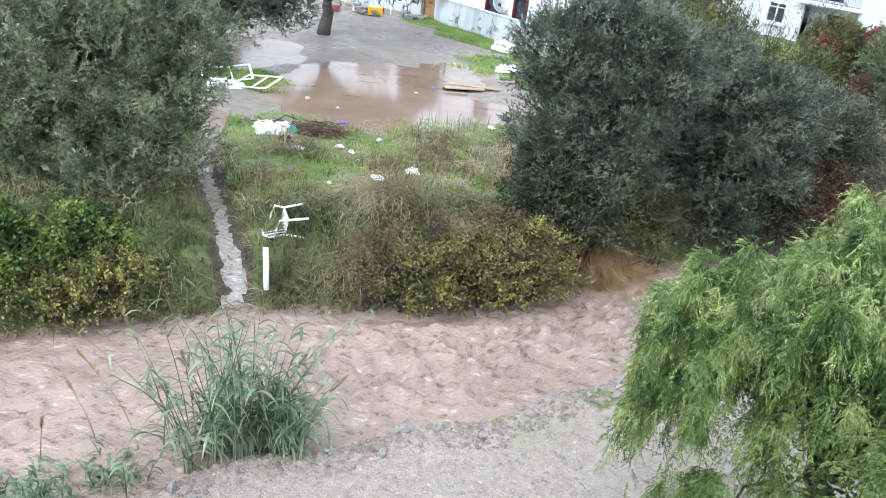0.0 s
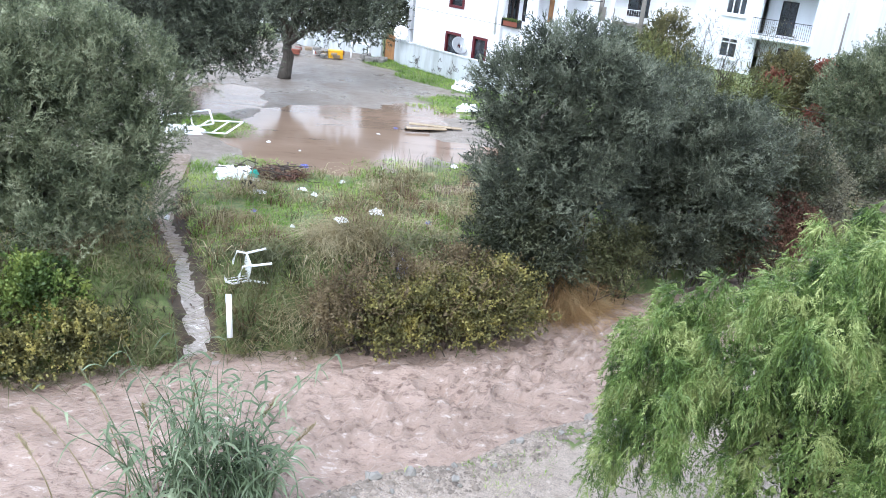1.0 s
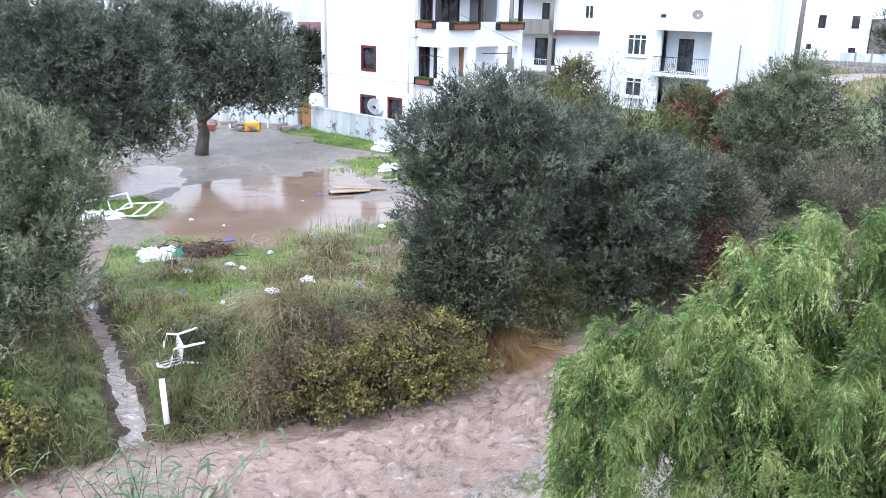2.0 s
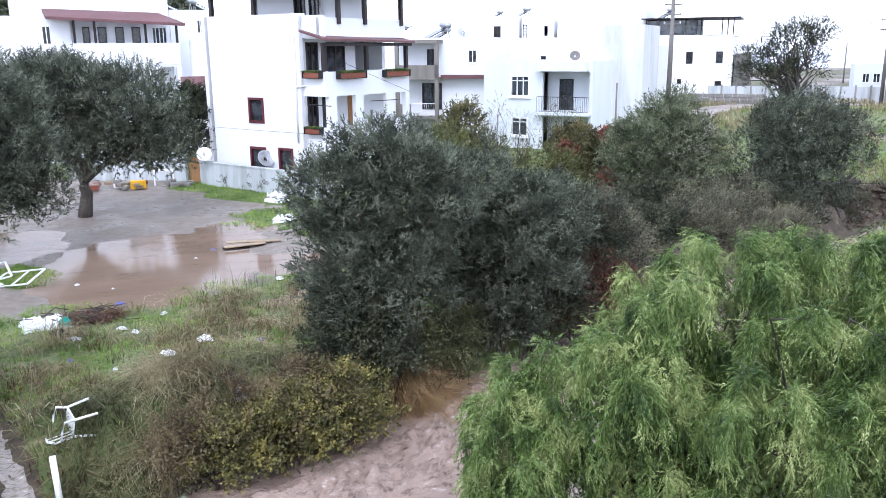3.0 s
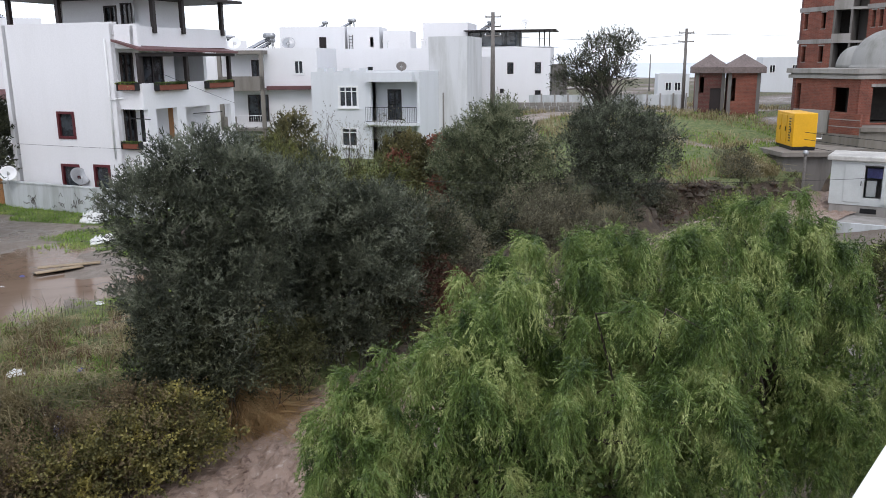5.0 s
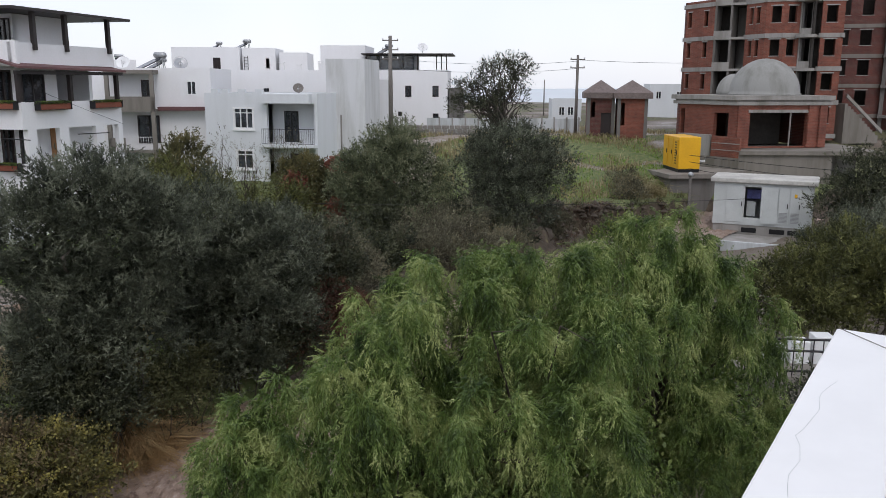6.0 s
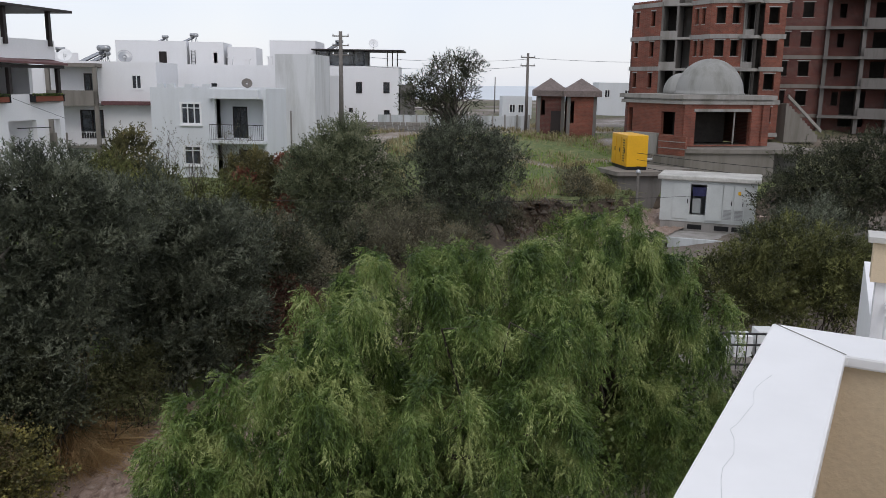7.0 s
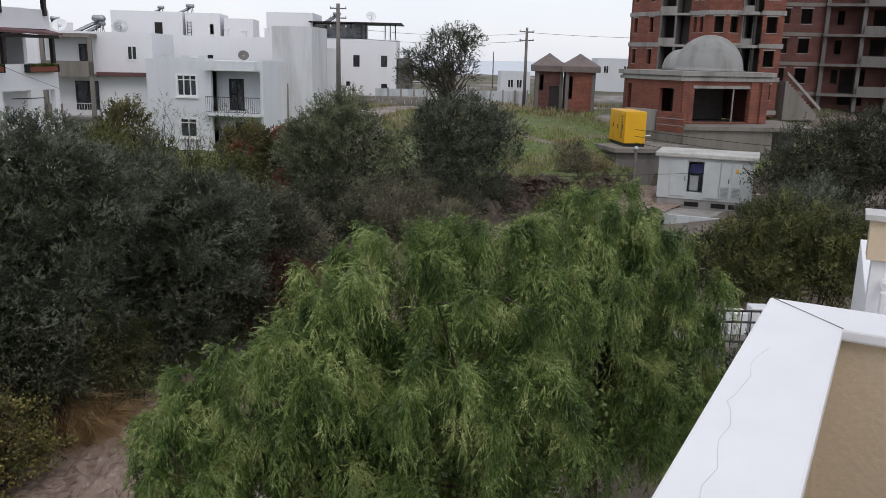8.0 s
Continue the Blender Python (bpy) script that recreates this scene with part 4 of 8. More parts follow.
tree("olive_tree", (39.0, 21.4), (38.9, 21.3, 1.2), [(38.8, 21.2, 2.3, 2.4, 2.1, 1.9), (41.0, 19.6, 2.6, 2.6, 2.2, 2.2), (37.8, 22.4, 1.2, 1.5, 1.4, 1.5), (43.6, 17.6, 2.8, 2.6, 2.4, 2.2), (39.5, 20.4, 0.9, 2.4, 1.6, 1.5), (42.0, 18.2, 0.9, 2.4, 1.6, 1.6)],
     M_DARK, "wide dark olive tree beside the concrete terrace", 40, 430, 20, 0.34, 0.11, 0.032, 0.36, 0.22, group="olive trees")
for k, (x, y, r, h) in enumerate([(-18, 58, 3.0, 3.2), (7.5, 58, 1.6, 2.4), (-22, 46, 3.5, 3.5)]):
    tree("garden_tree", (x, y), (x, y, 1.5), [(x, y, h, r, r, r * 0.8), (x + r * 0.6, y, h * 0.8, r * 0.6, r * 0.6, r * 0.6)], M_DARK, "dark garden tree between the houses", 50 + k, 110, 16, 0.4, 0.18, 0.06, 0.5, 0.2)

pepper_tree("pepper_tree", (5.0, 8.2), (5.1, 8.3, 1.6), [(4.2, 8.3, 2.8, 1.25, 1.15, 1.35), (5.4, 8.3, 3.3, 1.2, 1.1, 1.25), (3.42, 8.0, 2.1, 0.75, 0.85, 0.95), (6.6, 8.0, 3.0, 1.1, 1.1, 1.4), (5.0, 7.6, 2.2, 1.9, 1.3, 1.5), (3.7, 7.4, 1.1, 0.8, 0.9, 1.0), (6.9, 7.4, 1.8, 1.2, 1.1, 1.3), (3.53, 8.17, 3.7, 0.5, 0.5, 0.4), (4.05, 8.1, 3.95, 0.5, 0.5, 0.4), (4.65, 8.15, 4.5, 0.5, 0.5, 0.4), (5.5, 8.29, 4.82, 0.5, 0.5, 0.4), (5.62, 7.83, 4.62, 0.5, 0.5, 0.4), (6.35, 8.02, 4.86, 0.5, 0.5, 0.4), (6.7, 7.67, 4.7, 0.5, 0.5, 0.4), (7.53, 7.81, 4.75, 0.5, 0.5, 0.4), (2.98, 8.09, 3.35, 0.42, 0.45, 0.35), (2.72, 7.87, 3.05, 0.4, 0.45, 0.4), (3.15, 7.8, 2.8, 0.65, 0.6, 0.6), (2.95, 7.6, 2.1, 0.6, 0.6, 0.7), (4.57, 7.43, 4.57, 0.5, 0.5, 0.4), (5.62, 6.71, 4.32, 0.5, 0.5, 0.4), (6.75, 6.76, 4.36, 0.5, 0.5, 0.4), (3.87, 7.13, 4.0, 0.5, 0.5, 0.4), (4.84, 6.55, 3.98, 0.5, 0.5, 0.4), (5.95, 6.14, 3.66, 0.5, 0.5, 0.4)],
            "large pepper tree with drooping bright green feathery foliage", 61, 2800)
pepper_tree("pepper_tree", (9.8, 8.6), (9.7, 8.5, 2.0), [(9.25, 8.2, 3.6, 1.2, 1.2, 1.3), (8.3, 8.4, 3.2, 1.2, 1.2, 1.4), (10.2, 7.9, 2.6, 1.15, 1.1, 1.4), (8.8, 8.0, 1.8, 1.5, 1.2, 1.3), (10.3, 7.4, 1.4, 1.1, 1.0, 1.3), (8.71, 8.04, 4.92, 0.55, 0.55, 0.45), (9.3, 8.0, 5.0, 0.55, 0.55, 0.45), (9.7, 7.54, 4.45, 0.55, 0.55, 0.45), (10.0, 7.21, 4.0, 0.55, 0.55, 0.45), (8.4, 6.89, 4.04, 0.55, 0.55, 0.45), (8.25, 6.27, 3.5, 0.55, 0.55, 0.45)],
            "taller pepper tree with hanging green foliage beside the balcony", 62, 1350)

# ---- bank undergrowth ----
M_WEED = leaves("bank_weed_leaf", (0.045, 0.049, 0.021), (0.123, 0.131, 0.057), (0.262, 0.254, 0.123), 0.3, 0.55, 1.1)
bush("bramble", [(0.9, 16.4, -0.5, 1.3, 0.8, 0.75), (2.0, 17.0, -0.4, 1.0, 0.8, 0.8), (-0.4, 15.9, -0.6, 1.0, 0.7, 0.6)], M_BRAMBLE, "yellow-green bramble thicket sprawling down the bank", 71, 180, 26, 0.17, 0.06, 0.045)
bush("bramble", [(0.6, 16.2, -0.35, 1.2, 0.8, 0.75), (1.9, 16.9, -0.25, 1.0, 0.7, 0.7), (-0.6, 15.8, -0.45, 1.0, 0.7, 0.6)], M_STRAW, "withered canes tangled through the yellow-green brambles", 172, 50, 20, 0.15, 0.05, 0.02, 0.3, 0.3, 5, 40)
bush("bramble", [(-1.5, 15.7, -0.35, 0.9, 0.6, 0.6), (-0.4, 16.6, 0.0, 1.0, 0.6, 0.45), (1.0, 17.3, 0.05, 0.9, 0.5, 0.45)], M_STRAW, "withered brown brambles on the brow of the bank", 72, 70, 24, 0.17, 0.05, 0.03)
bush("bramble", [(-8.6, 14.0, -0.3, 1.3, 0.9, 0.9), (-7.3, 14.7, -0.4, 1.0, 0.8, 0.8), (-9.8, 13.4, -0.3, 1.3, 0.9, 0.9)], M_IVY, "green bramble thicket under the olive tree", 73, 190, 26, 0.18, 0.075, 0.055)
bush("bramble", [(-7.6, 13.7, -0.9, 1.2, 0.6, 0.5), (-6.3, 14.3, -0.7, 0.9, 0.6, 0.5)], M_BRAMBLE, "low brambles trailing to the water", 74, 90, 24, 0.16, 0.06, 0.045)
bush("bank_shrub", [(4.6, 19.0, -0.1, 0.8, 0.6, 0.8), (5.3, 19.5, 0.0, 0.7, 0.6, 0.9)], M_WEED, "olive-green grassy shrub drooping from the bank", 75, 50, 24, 0.17, 0.06, 0.03, 0.3, -0.1)

in_bank = lambda x, y: (y - far_edge(x)) * 0.88
dist_ditch = lambda x, y: line_distance(x, y, DITCH)[0]
blades("short_grass", scatter(9000, -12, 7, 13, 27, lambda x, y, r: (in_bank(x, y) > 1.2) & (in_bank(x, y) < 9.0 + 2 * vnoise(x, y, 1.5)) & (dist_ditch(x, y) > 0.35) & (r < 0.25 + 1.7 * (vnoise(x, y, 1.3) - 0.3)), 81),
       M_GRASS, "fresh green grass on the bank", 82, 0.17, 0.016, 0.8, tuft=11, spread=0.09)
blades("short_grass", scatter(42000, -4, 9, 33, 49, lambda x, y, r: (cover(x, y)[..., 0] > 0.45) & (r < 0.7), 83), M_GRASS, "strip of bright grass along the yard wall", 84, 0.16, 0.03, 0.6)
blades("short_grass", scatter(9000, -9.5, -5, 27, 31.5, lambda x, y, r: (cover(x, y)[..., 0] > 0.5), 85), M_GRASS, "grassy patch beside the puddle", 86, 0.15, 0.02, 0.6)
blades("hill_grass", scatter(60000, 26, 52, 34, 56, lambda x, y, r: (cover(x, y)[..., 0] > 0.5) & (r < 1.3 * (vnoise(x, y, 2.2) - 0.35) + 0.5 * np.exp(-np.hypot(x - 34, y - 39) / 3)), 87), M_GRASS, "patchy green grass on the slope", 88, 0.20, 0.04, 0.6)
blades("hill_grass", scatter(40000, 26, 56, 33, 60, lambda x, y, r: (cover(x, y)[..., 0] > 0.3) & (r < 1.6 * (vnoise(x + 9, y, 3.0) - 0.33)), 89), M_DRYGRASS, "dry straw-coloured grass on the slope", 90, 0.45, 0.05, 0.5)
blades("long_dry_grass", scatter(3300, -12, 7, 13, 26, lambda x, y, r: (in_bank(x, y) > 0.1) & (in_bank(x, y) < 8.0) & (dist_ditch(x, y) > 0.4) & (r < 0.1 + 1.8 * (vnoise(x + 20, y + 7, 1.2) - 0.38)), 91),
       M_DRYGRASS, "long pale dry grass falling over the bank", 92, 0.5, 0.018, 1.1, towards=(0.1, -0.35), tuft=16, spread=0.10)
blades("bank_weeds", scatter(4200, -13, 6, 11, 20, lambda x, y, r: (in_bank(x, y) > 0.0) & (in_bank(x, y) < 2.4) & (dist_ditch(x, y) > 0.45) & (r < 0.85), 93),
       M_WEED, "hanging weeds and grass on the steep bank face", 94, 0.42, 0.02, 1.2, towards=(0.1, -0.4), tuft=14, spread=0.09)
blades("brown_stalks", scatter(1500, -12, 7, 13, 25, lambda x, y, r: (in_bank(x, y) > 0.2) & (in_bank(x, y) < 7) & (dist_ditch(x, y) > 0.4) & (vnoise(x + 3, y + 17, 1.5) > 0.5), 191),
       M_RUST, "dead brown stalks tangled in the grass", 192, 0.42, 0.012, 1.0, tuft=10, spread=0.12)
blades("dry_tussock", scatter(1500, 2.9, 5.6, 17.0, 19.6, lambda x, y, r: ((np.hypot((x - 4.35) / 0.95, (y - 18.4) / 0.55) < 1) & (in_bank(x, y) > -0.3)), 95), M_TAN, "orange-brown dry tussock hanging over the water", 96, 0.6, 0.014, 1.25, towards=(0.5, -0.3), lift=0.12, tuft=14, spread=0.2)
blades("dry_tussock", scatter(5200, -2.6, -0.2, 16.6, 19.0, lambda x, y, r: np.hypot((x + 1.5) / 0.9, (y - 18.0) / 0.6) < 1, 97), M_DRYGRASS, "flattened straw-coloured tussock", 98, 0.7, 0.014, 1.1, towards=(-0.3, -0.4))
blades("long_dry_grass", scatter(520, -2.2, 3.2, 15.2, 17.9, lambda x, y, r: (in_bank(x, y) > 0.4) & (in_bank(x, y) < 2.0) & (vnoise(x + 8, y, 0.9) > 0.42), 197),
       M_DRYGRASS, "pale dry grass combed down over the brambles", 198, 0.6, 0.012, 1.3, towards=(0.15, -0.5), lift=0.3, tuft=10, spread=0.12)
blades("dry_weed_stalks", scatter(420, -1.2, 2.6, 21.5, 26.5, lambda x, y, r: r < 0.8, 99), M_GREYBROWN, "thin grey stalks standing at the puddle's edge", 100, 0.75, 0.010, 0.45)
blades("track_weeds", scatter(9000, -2, 8, 10.5, 17, lambda x, y, r: ((near_edge(x) - y) > 0.2) & ((near_edge(x) - y) < 1.8) & (vnoise(x, y, 0.9) > 0.70), 101), M_GRASS, "small green tufts along the gravel edge", 102, 0.12, 0.012, 0.7)


# ---- houses ----
class Wall:
    """A wall line: starts at p, runs at the given angle; s along it, n outward (to the right of the run), z up."""

    def __init__(self, p, angle):
        self.p, self.a = p, angle
        self.u = (math.cos(radians(angle)), math.sin(radians(angle)))
        self.o = (self.u[1], -self.u[0])

    def at(self, s, n, z):
        return (self.p[0] + s * self.u[0] + n * self.o[0], self.p[1] + s * self.u[1] + n * self.o[1], z)

    def box(self, g, s0, s1, n0, n1, z0, z1):
        return g.box(self.at((s0 + s1) / 2, (n0 + n1) / 2, (z0 + z1) / 2), (abs(s1 - s0), abs(n1 - n0), abs(z1 - z0)), self.a)

    def panel(self, g, s0, s1, z0, z1, holes=(), n=0.0, thick=0.25):
        """A wall with openings through it."""
        ss = sorted({s0, s1, *[min(max(h[k], s0), s1) for h in holes for k in (0, 1)]})
        zs = sorted({z0, z1, *[min(max(h[k], z0), z1) for h in holes for k in (2, 3)]})
        ns, nz = len(ss) - 1, len(zs) - 1
        solid = [[not any(h[0] - 1e-6 <= (ss[i] + ss[i + 1]) / 2 <= h[1] and h[2] <= (zs[j] + zs[j + 1]) / 2 <= h[3] for h in holes) for j in range(nz)] for i in range(ns)]
        ok = lambda i, j: 0 <= i < ns and 0 <= j < nz and solid[i][j]
        for i in range(ns):
            for j in range(nz):
                if not solid[i][j]:
                    continue
                a, b, c, d = ss[i], ss[i + 1], zs[j], zs[j + 1]
                f = [self.at(a, n, c), self.at(b, n, c), self.at(b, n, d), self.at(a, n, d)]
                r = [self.at(a, n - thick, c), self.at(b, n - thick, c), self.at(b, n - thick, d), self.at(a, n - thick, d)]
                fs = [(0, 1, 2, 3), (7, 6, 5, 4)]
                if not ok(i - 1, j):
                    fs.append((0, 3, 7, 4))
                if not ok(i + 1, j):
                    fs.append((1, 5, 6, 2))
                if not ok(i, j - 1):
                    fs.append((0, 4, 5, 1))
                if not ok(i, j + 1):
                    fs.append((3, 2, 6, 7))
                g.add(f + r, fs)
        return g


def window(parent, w, s0, s1, z0, z1, frame_mat, n=0.0, bar=0.07, proud=0.04, mull=1, sill=None, trim=0.0, curtain=False, depth=0.12, transom=0.0):
    """A framed window in an opening, with its pane."""
    g = Geo()
    o = trim
    w.box(g, s0 - o, s0 + bar, n - depth, n + proud, z0 - o, z1 + o)
    w.box(g, s1 - bar, s1 + o, n - depth, n + proud, z0 - o, z1 + o)
    w.box(g, s0 + bar, s1 - bar, n - depth, n + proud, z1 - bar, z1 + o)
    w.box(g, s0 + bar, s1 - bar, n - depth, n + proud, z0 - o, z0 + bar)
    for k in range(mull):
        c = s0 + (s1 - s0) * (k + 1) / (mull + 1)
        w.box(g, c - bar * 0.4, c + bar * 0.4, n - depth, n + proud * 0.3, z0 + bar, z1 - bar)
    if transom:
        c = z0 + (z1 - z0) * transom
        w.box(g, s0 + bar, s1 - bar, n - depth, n + proud * 0.25, c - bar * 0.4, c + bar * 0.4)
    fr = part("window", g, frame_mat, parent)
    p = Geo()
    w.box(p, s0 + bar, s1 - bar, n - depth + 0.02, n - depth + 0.035, z0 + bar, z1 - bar)
    part("pane", p, M_PANE, fr, "dim glass pane")
    if sill:
        q = Geo()
        w.box(q, s0 - 0.1, s1 + 0.1, n - 0.05, n + 0.12, z0 - o - 0.08, z0 - o)
        part("sill", q, sill, fr)
    if curtain:
        q = Geo()
        k = max(6, int((s1 - s0) / 0.06))
        for i in range(k):
            a = s0 + bar + (s1 - s0 - 2 * bar) * i / k
            b = s0 + bar + (s1 - s0 - 2 * bar) * (i + 1) / k
            w.box(q, a, b, n - depth - 0.08 - 0.02 * (i % 2), n - depth - 0.05 - 0.02 * (i % 2), z0, z1)
        part("curtain", q, M_CURTAIN, fr, "pale hanging curtain")
    return fr


def door(parent, w, s0, s1, z0, z1, material, n=0.0, label="", glazed=False):
    g = Geo()
    w.box(g, s0, s0 + 0.07, n - 0.1, n + 0.03, z0, z1)
    w.box(g, s1 - 0.07, s1, n - 0.1, n + 0.03, z0, z1)
    w.box(g, s0 + 0.07, s1 - 0.07, n - 0.1, n + 0.03, z1 - 0.07, z1)
    w.box(g, (s0 + s1) / 2 - 0.03, (s0 + s1) / 2 + 0.03, n - 0.08, n, z0, z1 - 0.07)
    d = part("door", g, material, parent, label)
    q = Geo()
    w.box(q, s0 + 0.07, s1 - 0.07, n - 0.07, n - 0.05, z0, z1 - 0.07)
    part("leaf", q, M_PANE if glazed else material, d)
    return d


def railing(parent, w, s0, s1, n, z0, z1, material, step=0.13, name="railing"):
    g = Geo()
    g.tube([w.at(s0, n, z1), w.at(s1, n, z1)], 0.022, 6)
    g.tube([w.at(s0, n, z0 + 0.06), w.at(s1, n, z0 + 0.06)], 0.015, 6)
    r = part(name, g, material, parent)
    k = max(2, int(abs(s1 - s0) / step))
    for i in range(k + 1):
        s = s0 + (s1 - s0) * i / k
        part("baluster", Geo().tube([w.at(s, n, z0), w.at(s, n, z1)], 0.01, 5), material, r)
    return r


def planter(w, s0, s1, n, z0, z1, seed):
    """A terracotta trough in an iron bracket, with plants."""
    rng = np.random.default_rng(seed)
    t = thing("planter_box", w.at((s0 + s1) / 2, n, z0), "terracotta flower trough with trailing green plants on a balcony wall", "planter", "balcony planters")
    g = Geo()
    w.box(g, s0 + 0.04, s1 - 0.04, n - 0.12, n + 0.12, z0 + 0.03, z1 - 0.05)
    part("trough", g, M_TERRACOTTA, t, bevel=0.015)
    b = Geo()
    for s in (s0, s1):
        w.box(b, s - 0.015, s + 0.015, n - 0.16, n + 0.16, z0, z1 + 0.05)
    for z in (z0, z1):
        w.box(b, s0, s1, n + 0.14, n + 0.16, z, z + 0.025)
    part("bracket", b, M_BLACK, t, "black iron bracket")
    m = int(90 * (s1 - s0))
    ss = s0 + (s1 - s0) * rng.random(m)
    pts = np.array([w.at(s, n + rng.normal() * 0.08, z1 - 0.05) for s in ss])
    v, f = leaf_quads(np.repeat(pts, 3, 0), rng.normal(size=(m * 3, 3)) * 0.5 + np.array([0, 0, 1]), 0.16, 0.05, rng)
    array_part("plant", v, f, M_IVY, t)


def main_house():
    c = (4.68, 42.08)
    side, front = Wall(c, -47), Wall(c, 43)
    h = thing("white_house", (*side.at(-4, -4, 0)[:2], 0), "tall white rendered house with dark red window frames and balconies", "house")
    g = Geo()
    wins = [(-5.45, -4.40, 3.55, 4.83), (-5.52, -4.42, 0.85, 2.2), (-3.42, -2.45, 0.85, 2.24)]
    side.panel(g, -8.25, -1.4, -0.3, 9.12, wins)
    side.panel(g, -1.4, 0.0, -0.3, 3.45)
    side.panel(g, -1.4, 0.0, 5.02, 6.27)
    part("wall_side", g, M_WHITE, h)
    for s0, s1, z0, z1 in wins:
        window(h, side, s0, s1, z0, z1, M_REDFRAME, bar=0.09, trim=0.04, proud=0.05, mull=0, curtain=True)
    # balcony front: parapets, piers, core wall behind
    g = Geo()
    front.panel(g, 0.25, 7.3, -0.3, 6.24, [(0.84, 2.38, 3.42, 5.0), (3.06, 5.08, 3.38, 4.97), (5.70, 6.94, 3.5, 4.96)])
    front.panel(g, 0.0, 7.3, 7.95, 8.9, thick=0.2, n=-0.25)
    part("wall_front", g, M_WHITE, h)
    g = Geo()
    core = [(0.15, 0.95, 3.2, 5.3), (1.3, 2.3, 3.2, 5.1), (3.4, 4.4, 3.2, 5.2), (0.2, 1.1, 5.5, 7.7), (1.75, 3.3, 5.5, 7.7)]
    front.panel(g, 0.0, 4.2, -0.3, 9.0, core, n=-1.4)
    front.panel(g, 4.2, 7.3, -0.3, 5.1, (), n=-1.4)
    part("wall_core", g, M_WHITE, h)
    for s0, s1, z0, z1 in core[:2] + core[3:4]:
        window(h, front, s0, s1, z0, z1, M_DARKWOOD, n=-1.4, bar=0.1, mull=1, curtain=True)
    door(h, front, 1.75, 3.3, 5.5, 7.7, M_DARKWOOD, -1.4, "dark framed balcony door", True)
    door(h, front, 3.4, 4.4, 3.2, 5.2, M_WOOD, -1.4, "orange wooden balcony door")
    for z in (2.9, 5.2, 7.75):
        g = Geo()
        front.box(g, 0.26, 7.04, -1.39, -0.26, z - 0.12, z + 0.05) if z < 7 else front.box(g, 0.1, 4.1, -1.38, -0.46, z + 0.1, z + 0.25)
        part("balcony_slab", g, M_WHITE, h)
    g = Geo()
    side.box(g, -1.39, -0.01, -0.2, 0.0, 7.9, 9.0)
    part("terrace_parapet", g, M_WHITE, h)
    g = Geo()
    back = Wall(side.at(-8.25, 0, 0)[:2], 43)
    back.panel(g, 0.01, 7.3, -0.3, 9.1, n=-0.26)
    Wall(front.at(7.3, 0, 0)[:2], -47).panel(g, -8.25, -1.7, -0.3, 9.0, n=0.25)
    part("wall_back", g, M_WHITE, h)
    g = Geo()
    side.box(g, -7.99, -1.66, -6.9, -0.26, 8.2, 8.5)
    part("roof", g, M_CONCRETE, h, "flat concrete roof terrace")
    # lean-to roof over the upper balcony, with its posts and beam
    g = Geo()
    a = [front.at(-0.3, -1.35, 8.3), front.at(7.2, -1.35, 8.15), front.at(7.45, 0.35, 7.76), front.at(-0.5, 0.45, 7.86)]
    g.add(a + [(x, y, z - 0.1) for x, y, z in a], [(3, 2, 1, 0), (4, 5, 6, 7), (0, 1, 5, 4), (1, 2, 6, 5), (2, 3, 7, 6), (3, 0, 4, 7)])
    roof = part("canopy_roof", g, M_REDROOF, h, "dull red sloping balcony roof")
    g = Geo()
    front.box(g, -0.3, 7.4, 0.02, 0.16, 7.50, 7.66)
    part("beam", g, M_DARKWOOD, roof, "dark stained beam")
    for s in (0.06, 3.5, 7.15):
        g = Geo()
        front.box(g, s - 0.1, s + 0.1, -0.2, 0.0, 6.24, 7.52)
        part("post", g, M_DARKWOOD, roof, bevel=0.02)
    # roof room and pergola
    g = Geo()
    top = Wall(side.at(-6.3, -1.9, 0)[:2], -47)
    top.panel(g, 0, 4.6, 8.5, 10.2, [(2.7, 3.5, 8.9, 10.0), (3.75, 4.45, 8.6, 10.1)])
    top.panel(g, 0, 4.6, 8.5, 10.2, n=-3.5)
    Wall(top.at(4.6, 0, 0)[:2], 43).panel(g, 0, 3.5, 8.5, 10.2)
    Wall(top.at(0, 0, 0)[:2], 43).panel(g, 0, 3.5, 8.5, 10.2, n=-0.25)
    top.box(g, 0, 4.6, -3.5, 0, 10.2, 10.3)
    part("roof_room", g, M_WHITE, h)
    window(h, top, 2.7, 3.5, 8.9, 10.0, M_DARKWOOD, bar=0.09)
    door(h, top, 3.75, 4.45, 8.6, 10.1, M_DARKWOOD, 0.0, "", True)
    pg = Geo()
    side.box(pg, -8.7, 0.3, -8.2, 0.35, 10.32, 10.45)
    per = part("pergola_roof", pg, M_DARKWOOD, h, "dark timber pergola roof over the terrace")
    for w, s in ((side, -8.1), (side, -4.9), (front, 1.45), (front, 3.62), (front, 6.9)):
        g = Geo()
        w.box(g, s - 0.1, s + 0.1, -0.32, -0.12, 8.6, 10.32)
        part("post", g, M_DARKWOOD, per)
    g = Geo()
    g.tube([side.at(-1.95, 0.06, 8.35), side.at(-1.95, 0.06, 2.6)], 0.05, 8)
    g.tube([side.at(-1.95, 0.06, 5.45), side.at(-1.2, 0.06, 5.55)], 0.03, 6)
    part("downpipe", g, M_PVC, h, "white plastic downpipe", smooth=True)
    planter(side, -1.25, -0.15, 0.16, 5.92, 6.25, 1)
    planter(side, -1.3, -0.25, 0.16, 3.12, 3.44, 2)
    planter(front, 0.85, 3.0, 0.16, 5.86, 6.2, 3)
    planter(front, 4.75, 7.0, 0.16, 5.84, 6.18, 4)
